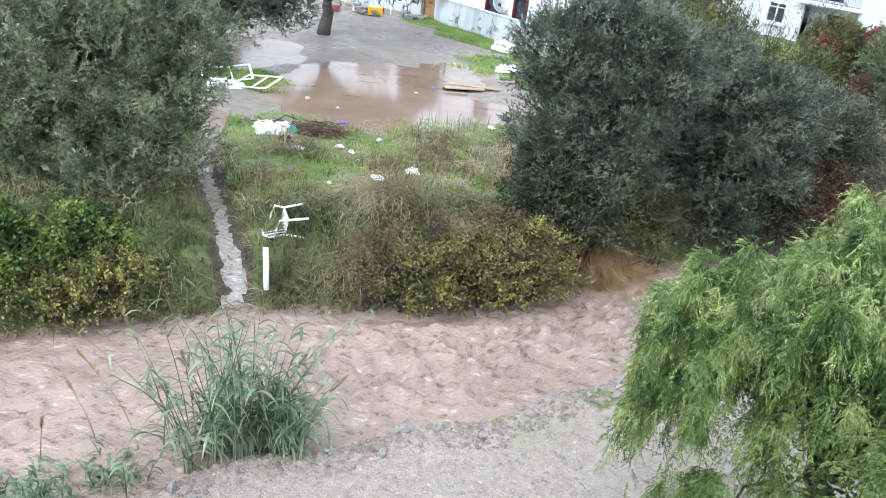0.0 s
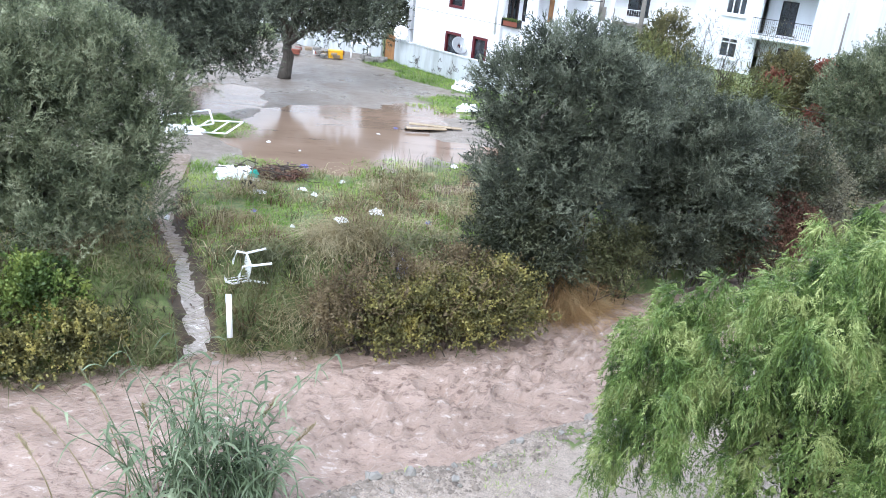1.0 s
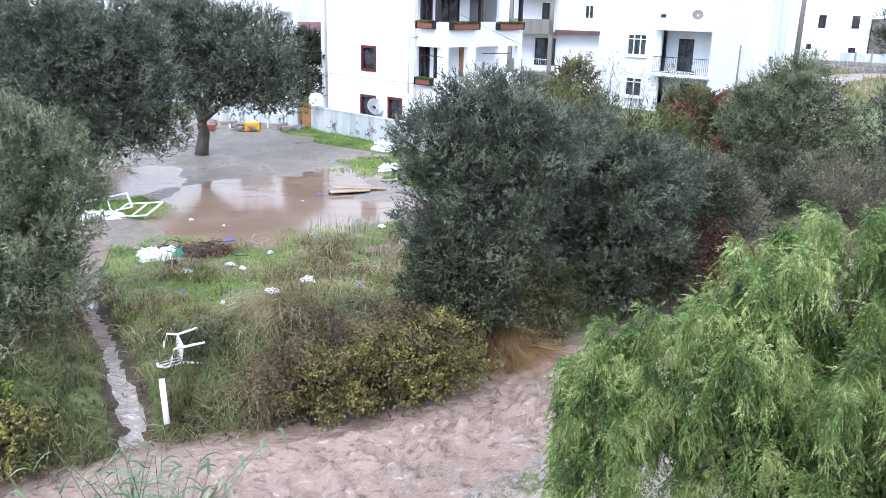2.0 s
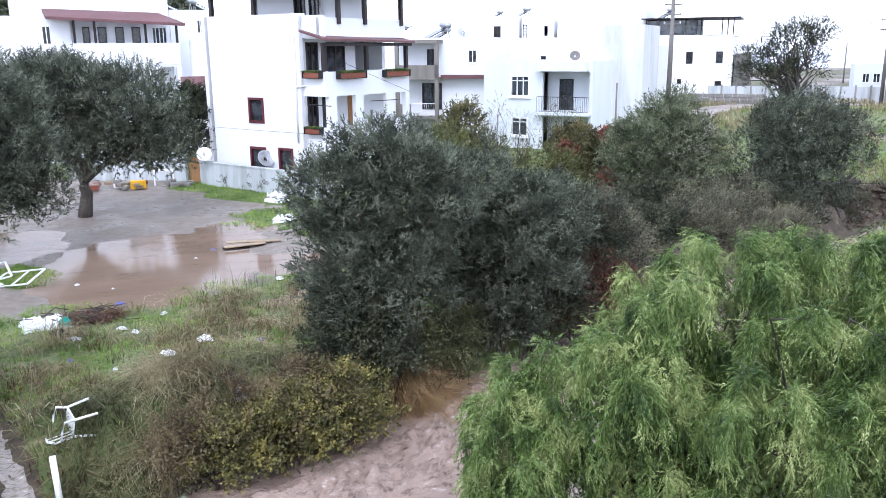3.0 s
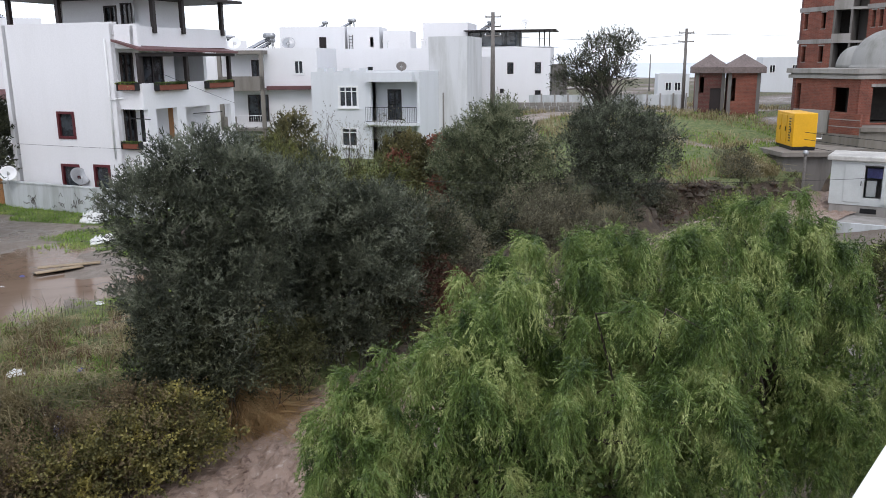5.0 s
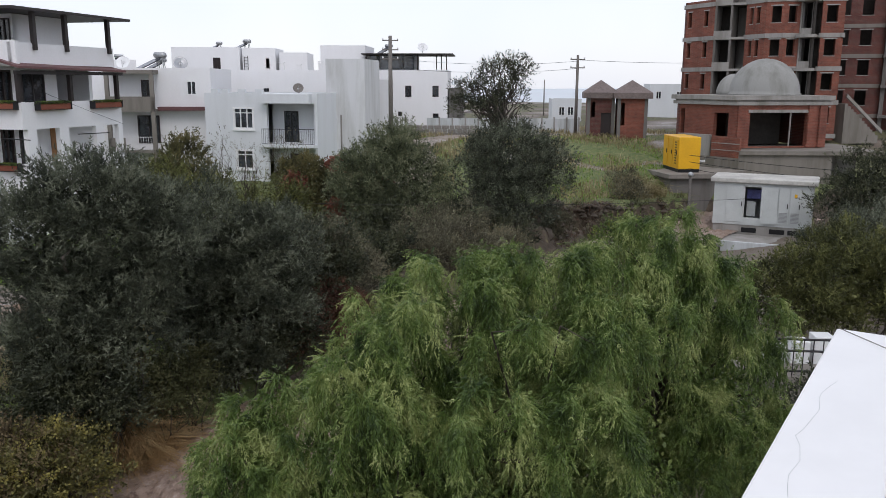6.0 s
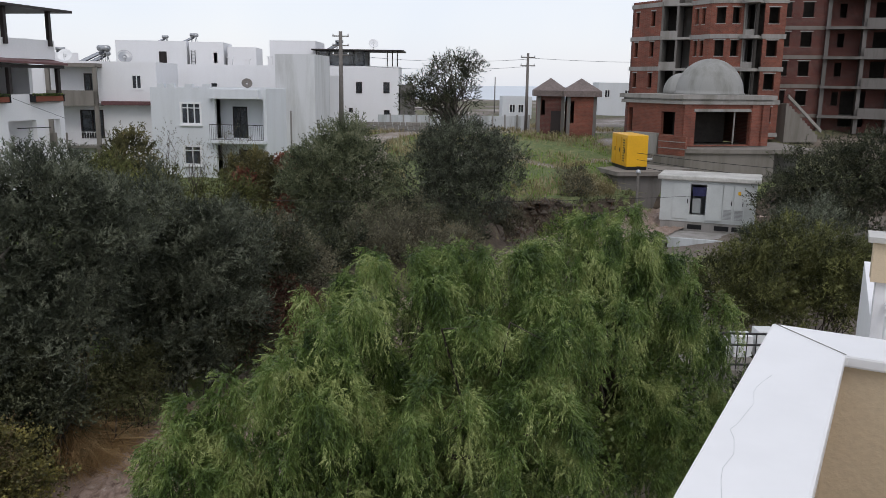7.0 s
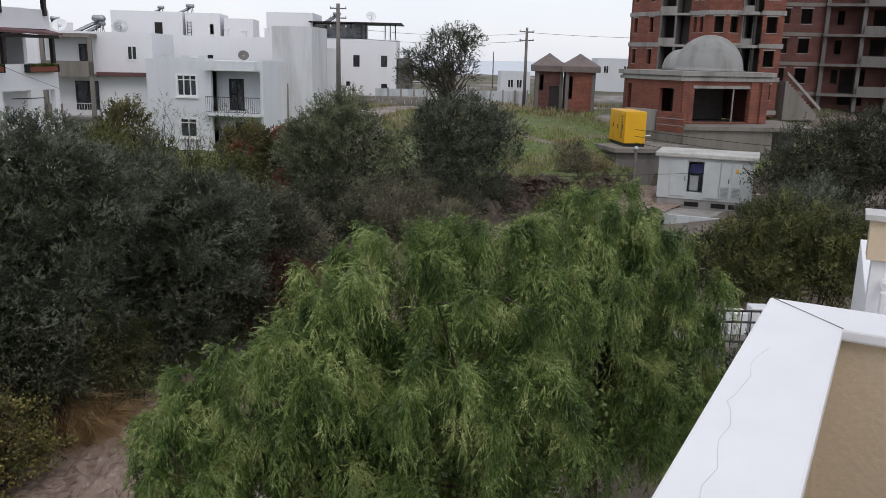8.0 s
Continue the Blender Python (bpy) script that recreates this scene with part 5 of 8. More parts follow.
    # awning arms on the lower balcony
    for w, s in ((side, -1.2), (front, 3.6)):
        part("awning_arm", Geo().tube([w.at(s, 0.05, 4.62), w.at(s + 1.9, 0.45, 4.6)], 0.025, 6), M_BLACK, h)


def dish(p, yaw, r, material, label="grey satellite dish on a short mast"):
    t = thing("satellite_dish", p, label, "satellite dish", "rooftop dishes")
    d = Vector((math.cos(radians(yaw)) * 0.85, math.sin(radians(yaw)) * 0.85, 0.5)).normalized()
    a = d.cross(Vector((0, 0, 1))).normalized()
    b = d.cross(a)
    c = Vector(p) + Vector((0, 0, r * 1.25))
    g = Geo()
    vs, fs, n, k = [], [], 18, 5
    for i in range(k + 1):
        q = i / k
        for j in range(n):
            w = 2 * math.pi * j / n
            vs.append(c + (a * math.cos(w) + b * math.sin(w)) * r * q + d * (0.28 * r * q * q))
    for i in range(k):
        for j in range(n):
            fs.append((i * n + j, i * n + (j + 1) % n, (i + 1) * n + (j + 1) % n, (i + 1) * n + j))
    g.add(vs, fs)
    bowl = part("bowl", g, material, t, smooth=True)
    sol = bowl.modifiers.new("thickness", "SOLIDIFY")
    sol.thickness = 0.02
    part("mast", Geo().tube([p, tuple(c)], 0.03, 6), M_STEEL, t)
    part("feed_arm", Geo().tube([tuple(c - b * r * -0.9), tuple(c + d * r * 0.9)], 0.015, 5), M_STEEL, t)


def solar_heater(p, yaw, size=1.0, label="rooftop solar water heater with a tilted panel and steel tank"):
    w = Wall((p[0], p[1]), yaw)
    t = thing("solar_heater", p, label, "solar heater", "rooftop solar heaters")
    z = p[2]
    g = Geo()
    a = [w.at(0, -0.5 * size, z + 0.1), w.at(0, 0.5 * size, z + 0.1), w.at(1.9 * size, 0.5 * size, z + 1.0 * size), w.at(1.9 * size, -0.5 * size, z + 1.0 * size)]
    g.add(a + [(x, y, q - 0.09) for x, y, q in a], [(0, 1, 2, 3), (7, 6, 5, 4), (0, 4, 5, 1), (1, 5, 6, 2), (2, 6, 7, 3), (3, 7, 4, 0)])
    part("panel", g, M_SOLAR, t, "dark glass collector panel")
    part("tank", Geo().tube([w.at(2.1 * size, -0.6 * size, z + 1.25 * size), w.at(2.1 * size, 0.6 * size, z + 1.2 * size)], 0.22 * size, 12), M_STEEL, t, "dull steel tank", smooth=True)
    for s, n in ((1.9, -0.45), (1.9, 0.45), (2.3, -0.45), (2.3, 0.45)):
        part("leg", Geo().tube([w.at(s * size, n * size, z), w.at(2.1 * size, n * size, z + 1.1 * size)], 0.03, 5), M_STEEL, t)


def box_house(name, label, w, s0, s1, z0, z1, depth, material, holes=(), roof=M_CONCRETE, n=0.0, category="house"):
    """A flat-roofed house: front wall with openings, sides, back and roof."""
    h = thing(name, w.at((s0 + s1) / 2, n - depth / 2, z0), label, category)
    g = Geo()
    w.panel(g, s0, s1, z0, z1, holes, n)
    part("wall_front", g, material, h)
    g = Geo()
    w.box(g, s0, s0 + 0.25, n - depth, n - 0.255, z0, z1)
    part("wall_side", g, material, h)
    g = Geo()
    w.box(g, s1 - 0.25, s1, n - depth, n - 0.255, z0, z1)
    part("wall_side", g, material, h)
    g = Geo()
    w.box(g, s0 + 0.255, s1 - 0.255, n - depth, n - depth + 0.25, z0, z1)
    part("wall_back", g, material, h)
    g = Geo()
    w.box(g, s0 + 0.255, s1 - 0.255, n - depth + 0.255, n - 0.255, z1 - 0.5, z1 - 0.3)
    part("roof", g, roof, h)
    return h


main_house()


def left_house():
    w = Wall((-9.73, 59.21), 10)
    holes = [(0.7, 1.15, 7.5, 8.95), (1.65, 2.2, 7.5, 8.95), (2.75, 3.3, 7.5, 8.95), (3.8, 4.35, 7.5, 8.95), (5.1, 6.1, 7.7, 8.95)]
    h = box_house("white_house", "white house with a red-roofed balcony behind the yard trees", w, -3.5, 6.3, -0.2, 12.0, 7.0, M_WHITE, holes, n=-1.5)
    for s0, s1, z0, z1 in holes[:4]:
        window(h, w, s0, s1, z0, z1, M_DARKWOOD, n=-1.5, bar=0.06, mull=0)
    window(h, w, *holes[4], M_PVC, n=-1.5, mull=3)
    g = Geo()
    w.panel(g, 0.0, 6.7, 6.45, 7.87)
    w.panel(g, 0.0, 6.7, -0.2, 6.45, [(5.3, 6.4, 3.5, 6.3), (2.2, 4.6, 3.2, 6.2)], n=-0.05)
    part("balcony_wall", g, M_WHITE, h)
    g = Geo()
    w.box(g, 0.26, 6.6, -1.49, -0.3, 6.3, 6.5)
    part("balcony_slab", g, M_WHITE, h)
    g = Geo()
    a = [w.at(-1.6, -1.5, 10.1), w.at(5.6, -1.5, 9.9), w.at(7.1, 0.5, 9.15), w.at(-1.4, 0.5, 9.55)]
    g.add(a + [(x, y, z - 0.18) for x, y, z in a], [(3, 2, 1, 0), (4, 5, 6, 7), (0, 1, 5, 4), (1, 2, 6, 5), (2, 3, 7, 6), (3, 0, 4, 7)])
    roof = part("canopy_roof", g, M_REDROOF, h, "dull red balcony roof")
    for s in (0.1, 1.35, 4.5, 6.5):
        g = Geo()
        w.box(g, s, s + 0.16, -0.22, -0.06, 7.87, 9.4)
        part("post", g, M_DARKWOOD, roof)
    g = Geo()
    w.panel(g, -6.0, -0.02, 3.0, 9.6, [(-1.75, -1.2, 7.8, 9.0)], n=-0.6)
    part("wall_wing", g, M_WHITE, h)
    window(h, w, -1.75, -1.2, 7.8, 9.0, M_PVC, n=-0.6)
    # more white blocks further back
    v = Wall((-4.2, 66.0), 5)
    b = box_house("white_house", "plain white house further back", v, 0.2, 5.2, -0.2, 10.3, 6, M_WHITE, [(2.1, 2.6, 8.6, 9.6)])
    window(b, v, 2.1, 2.6, 8.6, 9.6, M_PVC)
    solar_heater(v.at(1.5, -3, 10.0), 160, 0.9)
    solar_heater(v.at(3.8, -3, 10.0), 160, 0.9)
    v = Wall((-2.2, 57.5), 5)
    b = box_house("white_house", "small white house with a red awning and battlement parapet", v, 0.0, 2.9, -0.2, 8.05, 4, M_WHITE, [(1.0, 1.5, 6.3, 7.35), (1.2, 1.8, 3.2, 5.0)])
    window(b, v, 1.0, 1.5, 6.3, 7.35, M_PVC, trim=0.05)
    window(b, v, 1.2, 1.8, 3.2, 5.0, M_DARKWOOD)
    g = Geo()
    a = [v.at(-0.9, 0.01, 5.7), v.at(2.9, 0.01, 5.7), v.at(2.9, 1.1, 5.2), v.at(-0.9, 1.1, 5.2)]
    g.add(a + [(x, y, z - 0.08) for x, y, z in a], [(3, 2, 1, 0), (4, 5, 6, 7), (0, 1, 5, 4), (1, 2, 6, 5), (2, 3, 7, 6), (3, 0, 4, 7)])
    part("awning", g, M_REDROOF, b, "dull red awning")
    for s in (0.15, 0.95, 1.75, 2.55):
        g = Geo()
        v.box(g, s, s + 0.32, -0.25, 0.0, 8.06, 8.28)
        part("battlement", g, M_WHITE, b)
    v = Wall((-22, 63.0), 8)
    b = box_house("white_house", "white house at the edge of the street", v, 0, 10.5, -0.2, 9.4, 7, M_WHITE, [(1.0, 2.4, 6.6, 8.6), (3.6, 5.0, 6.6, 8.6), (6.6, 7.8, 6.6, 8.4)])
    for s0, s1 in ((1.0, 2.4), (3.6, 5.0), (6.6, 7.8)):
        window(b, v, s0, s1, 6.6, 8.4, M_PVC, mull=1, curtain=True)


left_house()


def balcony_house():
    w = Wall((20.53, 51.35), -45)
    holes = [(-3.04, -1.68, 4.18, 5.52), (-2.95, -1.77, 1.55, 2.76), (-0.71, 2.55, 3.26, 5.82), (-0.71, 2.55, 0.6, 2.9)]
    h = box_house("white_house", "pale white two-storey house with an iron-railed balcony", w, -5.1, 2.75, 0.0, 6.48, 7.0, M_PALEBLUE, holes)
    window(h, w, *holes[0], M_PVC, bar=0.065, mull=2, trim=0.06, sill=M_PVC, curtain=True, transom=0.76)
    window(h, w, *holes[1], M_PVC, bar=0.065, mull=1, trim=0.06, sill=M_PVC, curtain=True, transom=0.76)
    g = Geo()
    w.panel(g, -0.9, 2.7, 0.3, 6.0, [(-0.05, 0.95, 3.26, 5.3), (0.3, 1.3, 0.6, 2.5)], n=-1.3)
    part("recess_wall", g, M_PALEBLUE, h)
    door(h, w, -0.05, 0.95, 3.26, 5.3, M_BLACK, -1.3, "dark framed balcony door", True)
    door(h, w, 0.3, 1.3, 0.6, 2.5, M_DARKWOOD, -1.3)
    g = Geo()
    w.box(g, -1.05, 2.72, -1.29, 0.45, 3.02, 3.2)
    part("balcony_slab", g, M_PALEBLUE, h)
    g = Geo()
    w.box(g, -0.95, 2.4, 0.002, 0.55, 5.84, 6.44)
    part("fascia", g, M_PALEBLUE, h)
    railing(h, w, -0.95, 2.65, 0.4, 3.2, 4.2, M_BLACK, 0.12)
    for s in (-4.6, -3.9, -2.7, -1.5):
        g = Geo()
        w.box(g, s, s + 0.5, -0.25, -0.01, 6.481, 6.72)
        part("battlement", g, M_PALEBLUE, h)
    dish(w.at(0.3, -3.0, 6.3), -110, 0.36, M_POLE, "dull brown satellite dish on a short mast")
    v = Wall((25.6, 51.6), -40)
    b = box_house("party_wall_house", "tall blank white house wall with grey rain stains", v, -1.35, 1.35, 0.5, 8.75, 5.0, M_STAINED)
    v2 = Wall((30.3, 57.2), -45)
    box_house("white_house", "low white house behind the blank wall", v2, -3.0, 0.6, 1.0, 7.4, 5.0, M_WHITE)


balcony_house()


def back_houses():
    # between the red-framed house and the balcony house
    w = Wall((16.59, 57.94), -30)
    holes = [(0.05, 0.72, 6.3, 7.25), (-3.0, -2.2, 5.7, 7.3), (-3.4, -1.9, 3.0, 4.9)]
    h = box_house("white_house", "white house with a raw concrete balcony and red eaves", w, -5.6, 1.7, 0.3, 8.1, 7, M_WHITE, holes)
    window(h, w, *holes[0], M_PVC, trim=0.06)
    door(h, w, *holes[1], M_DARKWOOD, 0.0, "", True)
    window(h, w, *holes[2], M_DARKWOOD)
    for z in (5.35, 2.6):
        g = Geo()
        w.box(g, -5.0, -1.8, 0.002, 1.4, z - 0.15, z)
        b = part("balcony_slab", g, M_WETCON, h, "raw concrete balcony")
        g = Geo()
        w.box(g, -5.0, -1.8, 1.25, 1.4, z, z + 0.85) if z > 4 else w.box(g, -5.0, -3.9, 1.25, 1.4, z, z + 0.85)
        part("balcony_parapet", g, M_WETCON, b)
    railing(h, w, -3.85, -1.85, 1.33, 2.6, 3.5, M_PVC, 0.16)
    for s in (-5.0, -2.05):
        g = Geo()
        w.box(g, s, s + 0.25, 1.15, 1.4, 0.3, 7.9)
        part("pier", g, M_WETCON, h)
    g = Geo()
    w.box(g, -5.0, -1.8, 0.002, 1.45, 7.7, 7.95)
    part("canopy", g, M_WETCON, h)
    g = Geo()
    w.box(g, -1.8, 1.7, 0.002, 0.7, 5.25, 5.5)
    part("eave", g, M_REDROOF, h, "dull red eaves")
    solar_heater(w.at(-3.6, -2.5, 7.8), 20, 0.75)
    dish(w.at(-0.8, -2.0, 7.8), -100, 0.5, M_STEEL)
    dish(w.at(-4.6, -1.6, 7.8), -120, 0.5, M_PVC, "white satellite dish on a short mast")
    # stepped white houses on the rise behind
    v = Wall((24.08, 68.16), -30)
    holes = [(-2.2, -1.6, 8.2, 9.15)]
    h = box_house("white_house", "stepped white house on higher ground behind", v, -5.6, 0.0, 1.5, 10.0, 6, M_WHITE, holes)
    door(h, v, *holes[0], M_DARKWOOD)
    solar_heater(v.at(-3.2, -2, 9.7), 10, 0.6)
    solar_heater(v.at(-1.1, -2, 9.7), 10, 0.75)
    h = box_house("white_house", "white roof block behind", v, 0.3, 3.0, 1.5, 9.95, 5, M_WHITE, [(2.2, 2.5, 8.3, 9.1)], n=0.4)
    g = Geo()
    for s in (0.45, 0.75):
        g.tube([v.at(s, 0.48, 8.0), v.at(s, 0.48, 9.3)], 0.025, 5)
    for k in range(5):
        g.tube([v.at(0.45, 0.48, 8.15 + 0.25 * k), v.at(0.75, 0.48, 8.15 + 0.25 * k)], 0.018, 5)
    part("ladder", g, M_BLACK, h, "dark iron roof ladder")
    box_house("white_house", "white roof block with rounded corner", v, 3.3, 5.6, 1.5, 9.6, 5, M_WHITE, n=0.2)
    q = Wall((23.6, 62.5), -30)
    b = box_house("white_house", "low white house with small square windows", q, -1.5, 8.2, 1.0, 8.1, 5, M_WHITE, [(0.3, 0.7, 6.2, 6.7), (3.2, 3.9, 5.9, 6.4), (5.8, 6.0, 6.0, 6.6)])
    for hole in ((0.3, 0.7, 6.2, 6.7), (3.2, 3.9, 5.9, 6.4)):
        window(b, q, *hole, M_BLACK, bar=0.04)
    r = Wall((10.6, 65.4), -11)
    box_house("white_house", "low white roof block carrying a row of water tanks", r, 0, 4.4, 0.5, 8.75, 5, M_WHITE)
    for k in range(3):
        solar_heater(r.at(1.5 + 0.85 * k, -1.2, 8.4), 75, 0.55)
    solar_heater(w.at(-3.9, -1.2, 7.8), 12, 1.0)
    for k, (sx, n, sz) in enumerate(((1.2, -2.6, 0.7), (2.6, -2.2, 0.55), (4.3, -2.8, 0.8), (6.4, -2.0, 0.6), (7.3, -2.6, 0.75))):
        t = thing("roof_vent", q.at(sx, n, 7.8), "small white chimney on a flat roof", "chimney", "roof chimneys")
        g = Geo()
        q.box(g, sx, sx + 0.35, n - 0.35, n, 7.8, 7.9 + sz)
        part("shaft", g, M_WHITE, t)
        g = Geo()
        q.box(g, sx - 0.06, sx + 0.41, n - 0.41, n + 0.06, 7.98 + sz, 8.05 + sz)
        part("cap", g, M_WHITE, t)
        for c in (sx + 0.02, sx + 0.27):
            g = Geo()
            q.box(g, c, c + 0.06, n - 0.2, n - 0.14, 7.9 + sz, 7.98 + sz)
            part("cap_leg", g, M_WHITE, t)
    # the house behind the power pole
    d = Wall((38.56, 64.71), -36)
    holes = [(-0.5, 0.05, 5.9, 6.9), (1.95, 2.5, 5.93, 6.9), (1.98, 2.5, 3.55, 4.45), (-1.15, -0.8, 4.2, 4.6), (-3.0, -2.35, 3.6, 4.4)]
    h = box_house("white_house", "large white house with a glazed roof terrace", d, -4.15, 3.3, 2.2, 8.28, 7, M_WHITE, holes)
    for hole in holes:
        window(h, d, *hole, M_DARKWOOD, bar=0.06, proud=0.03)
    g = Geo()
    d.box(g, -4.4, 3.75, -6.0, 0.3, 9.62, 9.72)
    roof = part("terrace_roof", g, M_DARKWOOD, h, "thin dark terrace roof")
    for s in (-4.05, 0.55, 2.25, 2.7, 3.15):
        g = Geo()
        d.box(g, s, s + 0.09, -0.15, -0.05, 8.28, 9.62)
        part("post", g, M_DARKWOOD, roof)
    for k in range(4):
        a = -3.9 + 1.1 * k
        g = Geo()
        d.box(g, a, a + 0.9, -0.14, -0.1, 8.34, 9.5)
        part("pane", g, M_PANE, roof, "dim terrace glazing")
    g = Geo()
    d.box(g, -4.1, 0.5, -3.2, -3.0, 8.0, 9.6)
    part("terrace_wall", g, M_PALEBLUE, h)
    e = Wall(d.at(-8.3, -0.9, 0)[:2], -36)
    box_house("white_house", "taller white stair block", e, 0, 4.1, 1.8, 10.45, 6, M_WHITE)
    door(h, e, 3.3, 4.05, 3.2, 5.1, M_DARKWOOD, 0.02)
    g = Geo()
    d.box(g, 3.4, 4.7, -3.5, -0.8, 2.2, 6.7)
    part("annexe", g, M_DARKCON, h, "grey lean-to annexe")
    solar_heater(d.at(-3.2, -3.0, 9.75), 20, 0.65)
    dish(d.at(0.9, -2.0, 9.72), -110, 0.45, M_PVC, "white satellite dish on a short mast")
    # low stone wall below it
    s = Wall(d.at(0.2, 6.0, 0)[:2], -33)
    t = thing("stone_wall", s.at(2, 0, 2.5), "low grey dry-stone wall", "wall")
    rng = random.Random(5)
    for row in range(4):
        x = -0.2 * (row % 2)
        while x < 5.6:
            ln = rng.uniform(0.35, 0.75)
            g = Geo()
            s.box(g, x, x + ln - 0.03, -0.35 + rng.uniform(-0.04, 0.04), rng.uniform(-0.04, 0.04), 2.5 + row * 0.3, 2.78 + row * 0.3)
            part("stone", g, M_STONE, t, bevel=0.03)
            x += ln


back_houses()


# ---- the slope with the unfinished buildings ----
M_BRICK_A = brick_wall("red_brick_front", -30)
M_BRICK_B = brick_wall("red_brick_side", 60)
# Near-black wall colour that stands for the shade inside the empty rooms.
M_ROOM_SHADE = plain("room_shade_colour", (0.05, 0.045, 0.04), 0.9, 4, 0.6, 0.2, 0.2, 0.2)
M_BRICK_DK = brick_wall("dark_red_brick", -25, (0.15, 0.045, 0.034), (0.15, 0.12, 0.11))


def strip_wall(a, b):
    """The wall line from a to b, and its length."""
    return Wall(a, math.degrees(math.atan2(b[1] - a[1], b[0] - a[0]))), math.hypot(b[0] - a[0], b[1] - a[1])


def raw_window(parent, w, s0, s1, z0, z1, n=0.0):
    """A glassless opening with a thin concrete lintel and sill."""
    g = Geo()
    w.box(g, s0 - 0.12, s1 + 0.12, n - 0.12, n + 0.015, z1, z1 + 0.1)
    part("lintel", g, M_CONCRETE, parent)
    g = Geo()
    w.box(g, s0 - 0.05, s1 + 0.05, n - 0.12, n + 0.02, z0 - 0.06, z0)
    part("sill", g, M_CONCRETE, parent)


FLOORS = [3.0, 5.73, 8.45, 11.1, 13.95, 16.8]


def brick_block():
    h = thing("brick_apartment_block", (63.5, 46.0, 2.6), "unfinished red-brick apartment block with empty window openings", "apartment block")
    runs = [  # from, to, window spans along the run
        ((60.54, 52.96), (59.86, 49.11), [(0.5, 0.95), (2.6, 3.1)]),
        ((60.92, 46.66), (60.40, 44.35), [(0.45, 0.85), (1.25, 1.65)]),
        ((60.40, 44.35), (61.02, 42.97), [(0.45, 1.2)]),
        ((61.02, 42.97), (62.36, 42.44), [(0.3, 1.05)]),
        ((63.22, 41.15), (64.53, 40.02), [(0.35, 1.2)]),
        ((64.53, 40.02), (67.5, 42.8), [(0.3, 0.8)]),
    ]
    for a, b, wins in runs:
        w, ln = strip_wall(a, b)
        holes = [(s0, s1, z + 1.0, z + 2.3) for z in FLOORS[:-1] for s0, s1 in wins]
        g = Geo()
        top = 14.3 if a[1] > 50 else 16.9
        w.panel(g, 0, ln, 2.6, top, holes)
        wall = part("wall", g, M_BRICK_A, h)
        g = Geo()     # added walls behind the openings, the rooms' shade put into their colour
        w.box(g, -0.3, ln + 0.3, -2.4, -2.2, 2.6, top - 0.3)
        part("room_shade_wall", g, M_ROOM_SHADE, wall)
        for q in holes:
            raw_window(wall, w, *q)
        for z in FLOORS:
            g = Geo()
            w.box(g, -0.12, ln + 0.12, -0.2, 0.06, z - 0.22, z + 0.14)
            part("floor_band", g, M_CONCRETE, wall, "pale concrete floor edge")
        if a == (61.02, 42.97):
            g = Geo()
            w.box(g, ln - 0.1, ln, 0.002, 0.08, 2.6, 16.9)
            part("downpipe", g, M_CONCRETE, wall, "pale vertical pipe chase")
    # open loggias between the brick runs
    for a, b, a2, b2 in (((59.86, 49.11), (60.92, 46.66), (62.6, 50.6), (63.6, 47.9)), ((62.36, 42.44), (63.22, 41.15), (64.6, 43.9), (65.4, 42.6))):
        w, ln = strip_wall(a2, b2)
        g = Geo()
        w.panel(g, 0, ln, 2.6, 16.9, [(0.4, 1.2, z + 0.1, z + 2.2) for z in FLOORS[:-1]])
        part("loggia_wall", g, M_CONCRETE, h)
        for z in FLOORS:
            g = Geo()
            g.prism([a, b, b2, a2], z - 0.2, z)
            part("loggia_slab", g, M_CONCRETE, h)
            if z < 16:
                v, l2 = strip_wall(a, b)
                g = Geo()
                v.box(g, 0, l2 * 0.55, -0.15, 0.0, z, z + 0.55)
                part("loggia_parapet", g, M_CONCRETE, h)
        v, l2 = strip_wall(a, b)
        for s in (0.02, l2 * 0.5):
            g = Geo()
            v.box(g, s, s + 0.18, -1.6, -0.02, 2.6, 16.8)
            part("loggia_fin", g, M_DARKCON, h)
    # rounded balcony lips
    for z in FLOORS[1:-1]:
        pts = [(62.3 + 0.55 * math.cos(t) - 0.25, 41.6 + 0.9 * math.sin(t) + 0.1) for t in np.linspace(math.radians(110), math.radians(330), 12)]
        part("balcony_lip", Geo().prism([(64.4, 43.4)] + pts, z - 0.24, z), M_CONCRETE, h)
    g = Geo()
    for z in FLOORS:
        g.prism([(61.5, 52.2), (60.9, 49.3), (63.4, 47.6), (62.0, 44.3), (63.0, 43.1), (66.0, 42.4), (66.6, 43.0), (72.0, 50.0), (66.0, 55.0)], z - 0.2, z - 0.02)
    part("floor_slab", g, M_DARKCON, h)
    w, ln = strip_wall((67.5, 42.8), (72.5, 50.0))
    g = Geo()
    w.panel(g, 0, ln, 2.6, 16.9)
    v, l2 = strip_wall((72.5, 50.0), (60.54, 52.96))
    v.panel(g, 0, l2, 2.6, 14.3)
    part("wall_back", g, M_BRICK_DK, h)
    # outside stair at its foot
    st = thing("concrete_stair", (66.5, 39.6, 2.6), "raw concrete outdoor stair beside the brick block", "stair")
    w = Wall((65.6, 39.9), -22)
    for k in range(12):
        g = Geo()
        w.box(g, k * 0.28, (k + 1) * 0.28, -1.2, 0.0, 2.3, 5.6 - k * 0.24)
        part("step", g, M_WETCON, st)
    g = Geo()
